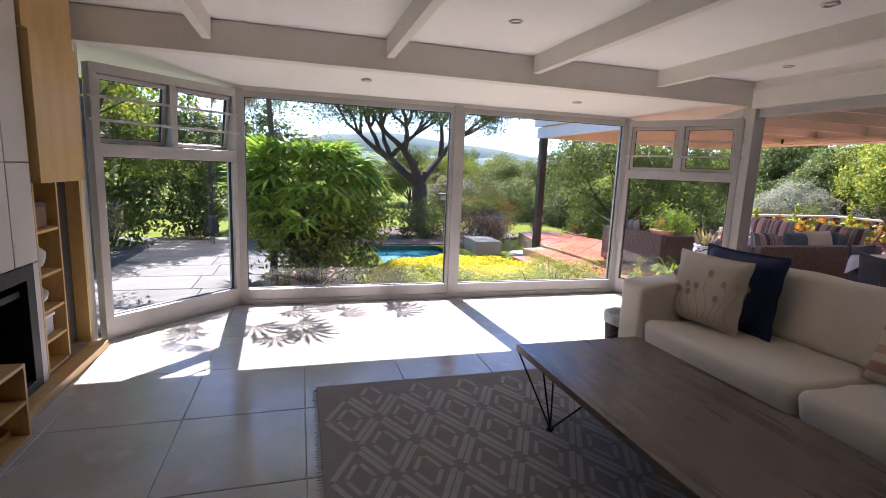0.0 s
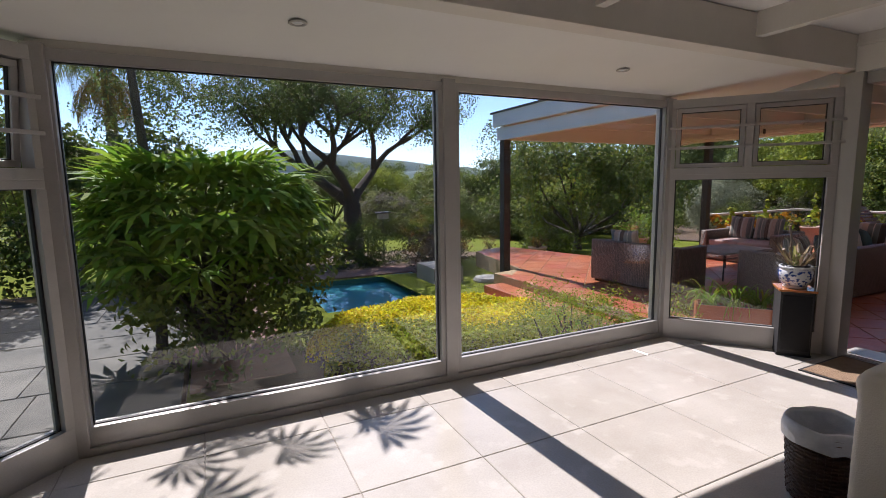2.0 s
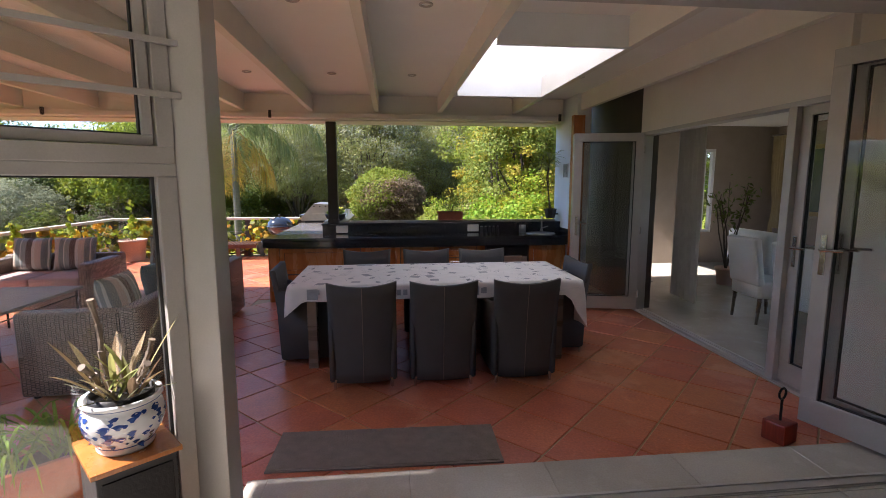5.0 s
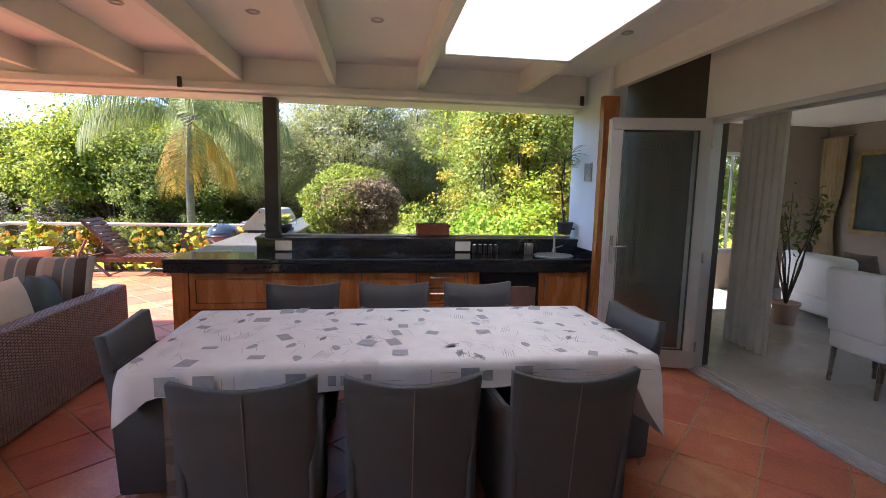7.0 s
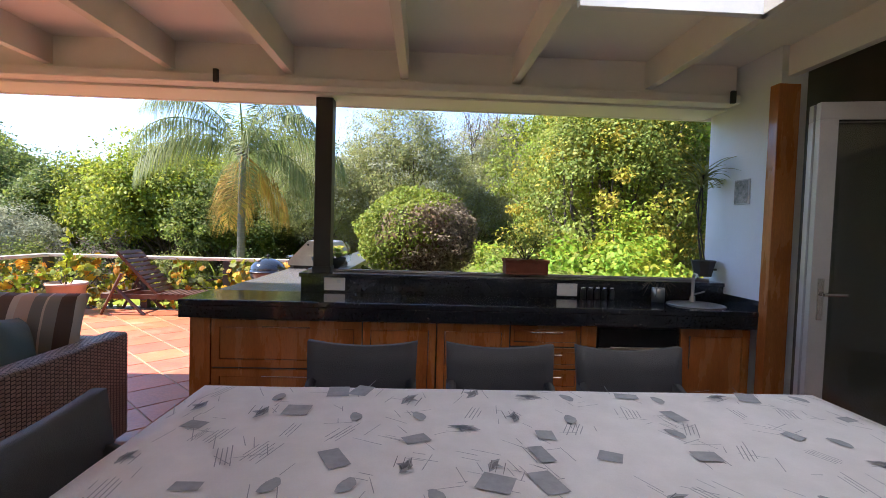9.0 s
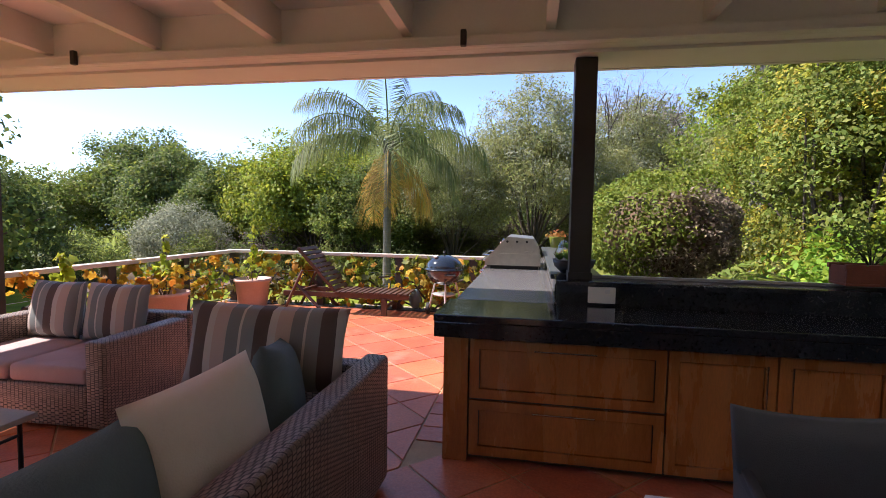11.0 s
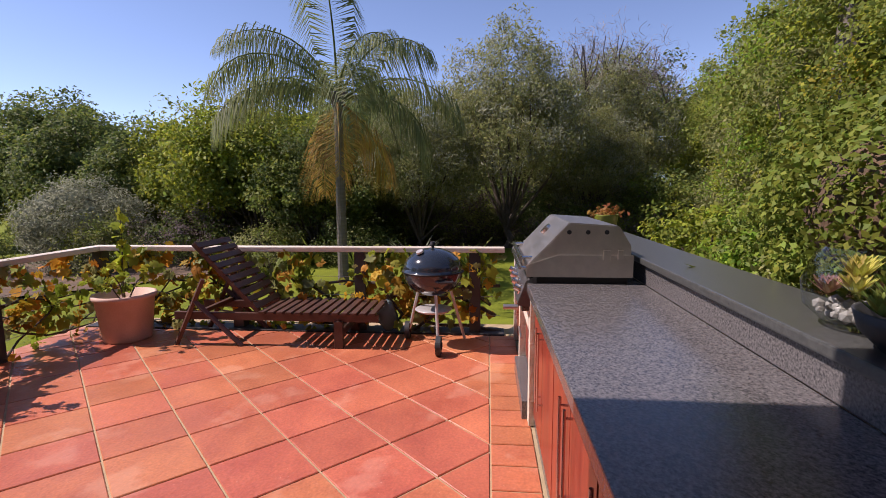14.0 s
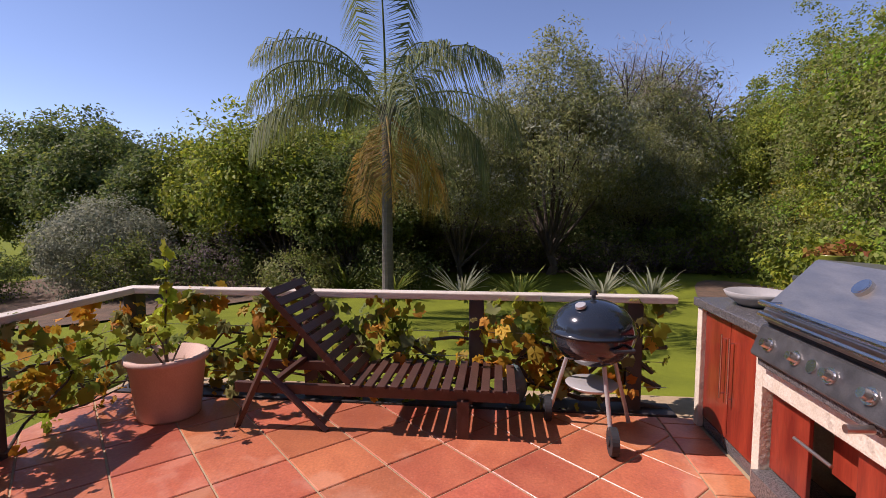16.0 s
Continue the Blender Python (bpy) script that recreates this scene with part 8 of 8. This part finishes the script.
                    tip = c + dr * ll * 0.82 + Vector((0, 0, -ll * (0.5 + 0.4 * rng.random())))
                    wd = d * 0.015
                    vv += [tuple(c), tuple(mid + wd), tuple(tip), tuple(mid - wd)]
        quads("blade", vv, np.arange(len(vv)).reshape(-1, 4), L_DRY if dryf else (mat or L_PALM), fr_)
    return p


palm_tree("slender feathery palm with a skirt of dry fronds", pose(21.6, 9.5, ground_z(21.6, 9.5), 0, 0, 190), 4.15, 0.11, 15, 3.9, 7, 3)
palm_tree("tall palm hung with dry drooping fronds", pose(17.6, 1.2, ground_z(17.6, 1.2), 0, 0, 110), 6.9, 0.17, 18, 2.8, 8, 10)
palm_tree("far palm with dark arching fronds", pose(-1.2, 19.5, ground_z(-1.2, 19.5), 0, 0, 60), 5.4, 0.16, 18, 2.4, 9, 6)

# ---- clipped ball bush and hedge side of the bar ----
ball = shrub("topiary_ball", "clipped round bush, green on its lit top and brown on one side", 12.42, 4.2, (0.55, 0.56, 0.48), L_MID, 0.04, 60, 30, 0.05, 131, 0.5, z=0.66, stems=False, shell=0.9)
rb = np.random.default_rng(77)
L_CLIPPED = leaf_material("clipped_bush_leaf", (0.24, 0.30, 0.045), (0.15, 0.19, 0.03))
L_MAUVE = leaf_material("mauve_brown_leaf", (0.33, 0.25, 0.2), (0.2, 0.17, 0.11))
dirs = rb.normal(size=(15000, 3))
dirs /= np.linalg.norm(dirs, axis=1)[:, None]
rad = 1 + 0.06 * np.sin(6 * dirs[:, 0] + 2) * np.sin(7 * dirs[:, 1]) + 0.05 * np.sin(9 * dirs[:, 2] + 4 * dirs[:, 0]) + rb.normal(size=15000) * 0.035
bp_ = dirs * rad[:, None] * (0.60, 0.63, 0.48) + (0, 0, 0.57)
# light put into leaf colour: green towards the lit top, brown on one side
brown = (0.2 * dirs[:, 0] + 0.95 * dirs[:, 1] + 0.18 * rb.normal(size=15000) + 0.2 * np.sin(6 * dirs[:, 2] + 2) + 0.4 * dirs[:, 2]) < -0.22
for nm_, sel_, mt_ in (("clipped_foliage", ~brown, L_CLIPPED), ("dull_foliage", brown, L_MAUVE)):
    vv, ff = leaf_quads(rb, bp_[sel_], 0.038, dirs[sel_], 0.55)
    quads(nm_, vv, ff, mt_, ball)
# dark filler added inside the ball in place of its shaded, leafy interior
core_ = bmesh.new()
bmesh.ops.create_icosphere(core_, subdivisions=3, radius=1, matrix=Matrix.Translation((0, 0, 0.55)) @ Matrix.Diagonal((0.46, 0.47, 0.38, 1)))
part("dark_filler", core_, M_MULCH, ball)
for k in range(16):
    a = k * 2.4
    bs = bmesh.new()
    limb(bs, [Vector((0.06 * math.cos(a), 0.06 * math.sin(a), -1.0)), Vector((0.12 * math.cos(a), 0.12 * math.sin(a), -0.2)), Vector((0.4 * math.cos(a), 0.4 * math.sin(a), 0.45))], [0.03, 0.02, 0.008], 6)
    part("stem", bs, M_BARK, ball)
vv, ff = leaf_quads(rng3, rng3.normal(size=(1600, 3)) * (0.12, 0.06, 0.13) + (-0.1, -0.47, 0.5), 0.03)
quads("brown_side", vv, ff, L_PURPLE, ball)
for k, (x, y, r, mat, mat2, lf_) in enumerate((
        (12.6, 1.75, (0.75, 0.6, 0.62), L_BRIGHT, L_YELLOW, 0.08), (13.3, 2.3, (0.7, 0.6, 0.5), L_BRIGHT, L_MID, 0.085), (13.6, 1.35, (0.7, 0.5, 0.75), L_YELLOW, L_BRIGHT, 0.08),
        (15.6, 2.3, (0.7, 0.6, 0.62), L_MID, L_OLIVE, 0.08), (17.0, 2.4, (0.8, 0.7, 0.6), L_MID, L_BRIGHT, 0.09), (18.6, 2.4, (0.9, 0.8, 0.7), L_YELLOW, L_MID, 0.09))):
    shrub("garden_shrub", "leafy bright green shrub beyond the bar", x, y, r, mat, lf_, 110, 45, 0.13, 140 + k, 0.55, z=0.1 if x < 14 else -0.3, leaf_mat2=mat2)
for k, (x, y) in enumerate(((12.0, 3.15), (12.35, 2.3), (13.5, 3.5), (13.1, 4.6))):
    ph = thing("philodendron", "low philodendron with large split leaves", "shrub", pose(x, y, 0.15))
    bmf = bmesh.new()
    for j in range(26):
        fan_leaf(bmf, Vector((0.25 * math.cos(j * 2.4), 0.25 * math.sin(j * 2.4), 0.3 + 0.35 * ((j * 7) % 10) / 10)), j * 2.4, 0.2 + 0.5 * math.sin(j), 0.36, 9)
    part("foliage", bmf, L_MID, ph)
L_AMBER = leaf_material("yellowing_climber_leaf", (0.40, 0.31, 0.045), (0.30, 0.30, 0.04))
hv = [make_tree("climber_bank", "tall bank of climbers with yellowing leaves", 150 + k, 6.2, (2.1, 1.7, 3.3), (L_MID, L_OLIVE, L_MID)[k], 0.075, 420, 105, 0.2, 0.12, 0.6, base_free=0.02, leaf_mat2=(L_YELLOW, L_BRIGHT, L_AMBER)[k], shell=0.72, category="hedge") for k in range(3)]
spots = ((15.3, 1.0, 0.86, 2), (16.8, 0.3, 1.02, 0), (19.3, -0.5, 1.1, 1), (22.2, -1.6, 1.12, 0), (25.4, -3.0, 1.15, 1), (29.2, -4.6, 1.2, 2), (18.2, -3.6, 1.1, 0), (16.5, -2.6, 1.3, 1), (33, -5, 1.4, 0))
for i, (x, y, s_, k) in enumerate(spots):
    o_ = copy_thing(hv[k], pose(x, y, ground_z(x, y) - 0.1, 0, 0, 67 * i) @ Matrix.Scale(s_, 4))
    o_.scale = (s_, s_, s_)
for i, o_ in enumerate(hv):
    o_.matrix_basis = pose(9.0 + 5 * i, -7.5, -0.5)

# ---- trees round the lawn ----
kinds = [
    make_tree("garden_tree", "tall grey-green willow-leaved tree", 201, 8.4, (3.1, 3.1, 3.5), L_OLIVE, 0.15, 760, 60, 0.36, 0.15, 0.32, base_free=0.1, leaf_mat2=L_GREY, shell=0.6, droop=1.0),
    make_tree("garden_tree", "dense yellow-green garden tree", 202, 7.0, (2.8, 2.8, 2.8), L_YELLOW, 0.19, 420, 60, 0.38, 0.15, 0.5, base_free=0.04, leaf_mat2=L_MID, shell=0.6),
    make_tree("garden_tree", "dense dark green garden tree", 203, 7.6, (3.3, 3.3, 3.0), L_DARK, 0.21, 440, 60, 0.42, 0.18, 0.5, base_free=0.04, leaf_mat2=L_MID, shell=0.6),
    make_tree("garden_tree", "mid green spreading garden tree", 204, 6.4, (3.0, 3.0, 2.5), L_MID, 0.19, 420, 60, 0.38, 0.15, 0.5, base_free=0.04, leaf_mat2=L_OLIVE, shell=0.6),
]
park = (
    (0, 29.0, 5.3, 0.95, 10), (0, 31.5, 1.9, 0.66, 200), (0, 27.0, 8.4, 0.66, 90), (2, 26.0, 11.6, 0.58, 40), (1, 27.0, 14.2, 0.86, 70), (1, 28.2, 17.0, 0.80, 150), (3, 29.5, 11.6, 0.9, 20), (2, 29.0, 19.6, 0.72, 310),
    (2, 33.5, 27.5, 1.02, 25), (2, 36.5, 31.5, 1.08, 125), (2, 31.5, 25.0, 0.85, 225), (3, 31, 32, 0.9, 15), (3, 25.5, 30, 0.75, 65), (1, 22.5, 31, 0.8, 165),
    (0, 35.0, 0.5, 1.0, 33), (3, 40.0, 6.0, 1.25, 73), (2, 42.0, 14.0, 1.3, 133), (1, 41.0, 21.0, 1.2, 233), (3, 33, 15, 1.0, 180),
    (3, 18.5, 27, 0.66, 11), (2, 15.5, 25, 0.62, 51), (3, 12.0, 26, 0.60, 91), (1, 9.0, 27, 0.52, 131), (2, 18.0, 21.5, 0.55, 171), (1, 15.2, 19.5, 0.45, 211), (3, 13.4, 18.2, 0.42, 251),
    (2, 2.0, 30, 0.55, 17), (3, -3.5, 25, 0.7, 57), (2, -7.0, 21, 0.9, 97), (3, 6.5, 33, 0.5, 137), (1, -5.5, 15.5, 0.75, 177), (2, -8, 11, 0.9, 217), (2, 22, 24.5, 0.6, 257), (3, 38, -8, 1.4, 300), (2, 46, -3, 1.5, 30),
    (1, 4.0, 31, 0.46, 10), (3, -0.5, 29, 0.5, 80), (2, 8.6, 35, 0.55, 140), (0, 1.5, 36, 0.5, 200), (1, 10.6, 30, 0.48, 260), (3, -8, 30, 0.8, 20), (2, 12.8, 37, 0.6, 320),
)
used = set()
for i, (k, x, y, s_, a) in enumerate(park):
    m_ = pose(x, y, ground_z(x, y) - 0.05, 0, 0, a)
    if k not in used:
        used.add(k)
        kinds[k].matrix_basis, o_ = m_, kinds[k]
        o_.scale = (s_, s_, s_)
    else:
        o_ = copy_thing(kinds[k], m_)
        o_.scale = (s_, s_, s_)
under = [shrub("garden_shrub", ("dark evergreen shrub in the tree border", "tawny undergrowth shrub in the tree border", "green undergrowth shrub in the tree border")[k], 30.5, 4 + 3 * k, (1.7, 1.7, 1.15), (L_DARK, L_OLIVE, L_MID)[k], 0.12, 170, 46, 0.26, 340 + k, leaf_mat2=(L_OLIVE, L_PURPLE, L_DARK)[k]) for k in range(3)]
for k in range(34):
    y_ = -3 + k * 0.82
    x_ = 31.6 + 1.6 * math.sin(k * 1.9) + (4.5 if k % 3 == 0 else 0) - 0.006 * (y_ - 10) ** 2
    o_ = copy_thing(under[k % 3], pose(x_, y_, ground_z(x_, y_), 0, 0, k * 71))
    s_ = 0.85 + 0.5 * ((k * 7) % 5) / 5
    o_.scale = (s_, s_, s_ * (1.5 if k % 3 == 0 else 1))
for k in range(14):
    x_, y_ = 8.5 + k * 1.15, 24.0 + 1.5 * math.sin(k * 2.2)
    o_ = copy_thing(under[(k + 1) % 3], pose(x_, y_, ground_z(x_, y_), 0, 0, k * 47))
    o_.scale = (0.95, 0.95, 0.9)
shrub("olive_bush", "round silvery grey olive bush", 24.6, 18.9, (1.6, 1.6, 1.4), L_GREY, 0.1, 380, 55, 0.2, 301, 0.4, shell=0.85)
for k, (x, y, r, mat, mat2) in enumerate(((24.6, 15.4, (1.4, 1.2, 0.9), L_DARK, L_PURPLE), (24.2, 12.6, (1.2, 1.1, 0.7), L_OLIVE, L_MID), (29.6, 3.2, (1.2, 2.4, 0.6), L_PURPLE, L_OLIVE), (30.0, 0.2, (1.0, 1.5, 0.65), L_PURPLE, L_MID), (23.8, 17.4, (1.2, 1.0, 0.8), L_MID, L_OLIVE), (22.8, 21.3, (1.4, 1.2, 0.85), L_DARK, L_MID), (24.9, 10.2, (1.2, 1.2, 0.75), L_DARK, L_OLIVE), (20.5, 0.9, (1.2, 0.9, 0.8), L_YELLOW, L_MID))):
    shrub("garden_shrub", "low mixed shrub in the tree border", x, y, r, mat, 0.085, 110, 42, 0.2, 310 + k, leaf_mat2=mat2)
for k, (x, y) in enumerate(((24.0, 9.9), (24.1, 8.1), (23.8, 6.6), (24.0, 3.3), (24.6, 11.4), (24.4, 4.4))):
    grass_clump("aloe", "spiky grey-green aloe on the lawn edge", x, y, ground_z(x, y), 46, 0.95, L_GREY if k % 2 else L_MID, 330 + k, 0.06, 0.35, 0.08, 1.1, "aloe")
cyc = thing("cycad", "low dark green cycad on the lawn", "cycad", pose(17.0, 12.4, ground_z(17.0, 12.4)))
part("trunk", lathe(bmesh.new(), [(0.13, 0), (0.15, 0.12), (0.1, 0.24), (0.001, 0.28)], seg=14), M_BARK, cyc)
for k in range(22):
    fb_ = bmesh.new()
    a_, r_ = k * 2.4, 0.55 + 0.9 * (k / 22)
    for j in range(16):
        t_ = 0.15 + 0.85 * j / 16
        c_ = Vector((math.cos(a_) * 0.85 * t_, math.sin(a_) * 0.85 * t_, 0.22 + (1.25 - r_ * 0.6) * t_ - 0.75 * t_ * t_))
        for sd in (1, -1):
            d_ = Vector((math.cos(a_ + sd * 1.1), math.sin(a_ + sd * 1.1), 0.15)) * 0.2 * math.sin(0.5 + 2.3 * t_)
            n_ = Vector((math.cos(a_), math.sin(a_), 0)) * 0.014
            fb_.faces.new([fb_.verts.new(p_) for p_ in (c_ - n_, c_ + d_, c_ + n_)])
    part("frond", fb_, L_MID, cyc)
bare = thing("bare_tree", "leafless pale tree with fine upright twigs", "tree", pose(36, -0.2, ground_z(36, -0.2)))
bm, rngo, tips = bmesh.new(), random.Random(23), []
limb(bm, [Vector((0, 0, 0)), Vector((0.1, 0, 1.6)), Vector((0, 0, 2.6))], [0.16, 0.12, 0.1], 8)
for k in range(6):
    a = k * 1.05
    branch(Vector((0, 0, 2.0 + 0.1 * k)), Vector((0.4 * math.cos(a), 0.4 * math.sin(a), 1)).normalized(), 0.075, 3.2, 2)
part("trunk", bm, M_BARK, bare)
tw = np.array([tuple(t) for t in tips])
rngn = np.random.default_rng(24)
pp = np.repeat(tw, 26, 0) + rngn.normal(size=(len(tw) * 26, 3)) * 0.42
v, f = leaf_quads(rngn, pp, 0.5, np.tile((0.0, 0, 0), (len(pp), 1)), 0.035, -1.6)
quads("twig_crown", v, f, L_BARE, bare)

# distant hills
# haze is only a bluish tint in the hill colour
M_HILL = material("haze_tinted_hills", (0.12, 0.17, 0.16), 1.0, (0.08, 0.12, 0.12), 0.06, 0.5, 0)
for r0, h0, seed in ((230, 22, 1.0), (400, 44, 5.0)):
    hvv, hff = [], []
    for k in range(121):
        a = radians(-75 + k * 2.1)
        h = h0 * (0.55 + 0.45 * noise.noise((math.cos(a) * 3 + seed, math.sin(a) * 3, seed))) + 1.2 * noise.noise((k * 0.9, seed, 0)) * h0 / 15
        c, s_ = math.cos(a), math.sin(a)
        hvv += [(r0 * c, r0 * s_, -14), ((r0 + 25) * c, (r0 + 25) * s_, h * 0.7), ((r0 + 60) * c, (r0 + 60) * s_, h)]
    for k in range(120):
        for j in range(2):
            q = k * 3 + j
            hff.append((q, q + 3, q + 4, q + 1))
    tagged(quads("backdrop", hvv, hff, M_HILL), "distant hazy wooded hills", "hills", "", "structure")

# ---- floor tiles, piece by piece ----
def clip(poly, planes):
    """Cut a flat outline to the side of each line where a*x + b*y <= c."""
    for a, b, c in planes:
        out = []
        for k, p in enumerate(poly):
            q = poly[(k + 1) % len(poly)]
            dp, dq = a * p[0] + b * p[1] - c, a * q[0] + b * q[1] - c
            if dp <= 0:
                out.append(p)
            if dp * dq < 0:
                t = dp / (dp - dq)
                out.append((p[0] + (q[0] - p[0]) * t, p[1] + (q[1] - p[1]) * t))
        poly = out
        if len(poly) < 3:
            return []
    return poly


def tile_geometry(poly, z, h, chamfer=0.003):
    """Corners and faces of one tile with a chamfered upper edge."""
    cx, cy = sum(p[0] for p in poly) / len(poly), sum(p[1] for p in poly) / len(poly)
    n = len(poly)
    v = [(x, y, z - h) for x, y in poly] + [(x, y, z - chamfer) for x, y in poly]
    for x, y in poly:
        d = math.hypot(cx - x, cy - y) or 1
        v.append((x + (cx - x) / d * chamfer * 1.5, y + (cy - y) / d * chamfer * 1.5, z))
    f = [tuple(range(2 * n, 3 * n))]
    for k in range(n):
        j = (k + 1) % n
        f += [(k, j, n + j, n + k), (n + k, n + j, 2 * n + j, 2 * n + k)]
    return v, f


def tile_object(name, poly, z, h, mat, parent, chamfer=0.003):
    v, f = tile_geometry(poly, z, h, chamfer)
    me = bpy.data.meshes.new(name)
    me.from_pydata(v, [], f)
    me.materials.append(mat)
    ob = new(name, me)
    ob.parent = parent
    return ob


def half(p, q):
    """The half plane to the left of p -> q."""
    a, b = q[1] - p[1], -(q[0] - p[0])
    return (a, b, a * p[0] + b * p[1])


PITCH, X0, Y0, J = 0.698, 0.992, 3.425, 0.002
bay_cut = [half((JX, JY), (W1, WY + 0.03)), half((W1, WY + 0.03), (W0, WY + 0.03)), half((W0, WY + 0.03), (LX, LY))]
for i in range(-3, 8):
    for j in range(-9, 5):
        x, y = X0 + i * PITCH, Y0 + j * 0.725
        sq = [(x + J, y + J), (x + PITCH - J, y + J), (x + PITCH - J, y + 0.725 - J), (x + J, y + 0.725 - J)]
        pl = bay_cut if y > 4.8 else [(1, 0, 5.90), (-1, 0, 0.98)]
        p = clip(sq, pl + [(0, -1, 2.58)])
        if len(p) > 2:
            tile_object("tile", p, 0.0, 0.006, M_TILE, floor)
for j in range(-4, 6):
    y = 0.98 + j * 0.72 + 0.2
    p = clip([(5.99, y + J), (6.28, y + J), (6.28, y + 0.725 - J), (5.99, y + 0.725 - J)], [(0, 1, JY), (0, -1, 1.0)])
    if len(p) > 2:
        tile_object("tile", p, 0.0, 0.006, M_TILE, floor)
structure("step", bx(6.26, 6.285, 1.0, JY, F, -0.007), M_TILE, "cream tiled riser of the threshold step", "step")

# terracotta laid cornerwise, with a straight border along the counter
R2 = math.sqrt(0.5)
TP, U0, V0, JT = 0.426, 14.17, -4.875, 0.0055
whole, rest = [], []
for iu in range(-32, 20):
    for iv in range(-22, 30):
        u0, v0 = U0 + iu * TP, V0 + iv * TP
        sq = [((u - v) * R2, (u + v) * R2) for u, v in ((u0 + JT, v0 + JT), (u0 + TP - JT, v0 + JT), (u0 + TP - JT, v0 + TP - JT), (u0 + JT, v0 + TP - JT))]
        cx, cy = sum(p[0] for p in sq) / 4, sum(p[1] for p in sq) / 4
        if not (4.5 < cx < 16 and 0.5 < cy < 14):
            continue
        if cy < 10.1:
            pl = [(-1, 0, -6.295), (1, 0, 14.92), (0, -1, -1.09), (0, 1, 10.33)]
            if cx > 10.45:
                pl.append((0, -1, -6.012) if cy > 5.75 else (1, 0, 10.63))
            if cx < 6.6 and cy > 5.1:
                pl = [(-1, 0, -5.76), (0, -1, -5.1), (0, 1, 10.2)]
        else:
            pl = [half((6.9, 12.85), (6.44, 10.3)), half((8.9, 10.2), (8.0, 13.3)), half((8.0, 13.3), (6.9, 12.85))] if cx < 9.2 else [(0, 1, 10.33), (1, 0, 14.92)]
        p = clip(sq, pl)
        if len(p) > 2:
            (whole if cy < 9.0 and cx > 6.3 else rest).append((p, cx, cy))
whole.sort(key=lambda q: abs(q[2] - 6.6) + (1.2 if q[1] < 10 else 0))
for p, cx, cy in whole[:290]:
    tile_object("tile", p, F + 0.0015 * noise.noise((cx * 9, cy * 9, 0)), 0.012, M_TERRA, terrace, 0.004)
va, fa = [], []
for p, cx, cy in whole[290:] + rest:
    v, f = tile_geometry(p, F, 0.012, 0.004)
    fa += [tuple(k + len(va) for k in q) for q in f]
    va += v
me = bpy.data.meshes.new("tiles")
me.from_pydata(va, [], fa)
M_TERRA_FAR = material("terracotta_outer", (0.48, 0.152, 0.075), 0.36, (0.39, 0.108, 0.053), 3.2, 0.25, 0.25, 26, spread=0.11, island=True, patch=BLOOM)
me.materials.append(M_TERRA_FAR)
far_tiles = new("tiles", me)
far_tiles.parent = terrace
far_tiles["kind"] = "stuff"
for k in range(1, 21):
    x = 10.561 + k * 0.213
    p = clip([(x + JT, 5.76), (x + 0.213 - JT, 5.76), (x + 0.213 - JT, 6.0), (x + JT, 6.0)], [(1, 0, 14.92)])
    if len(p) > 2:
        tile_object("tile", p, F, 0.012, M_TERRA, terrace, 0.004)
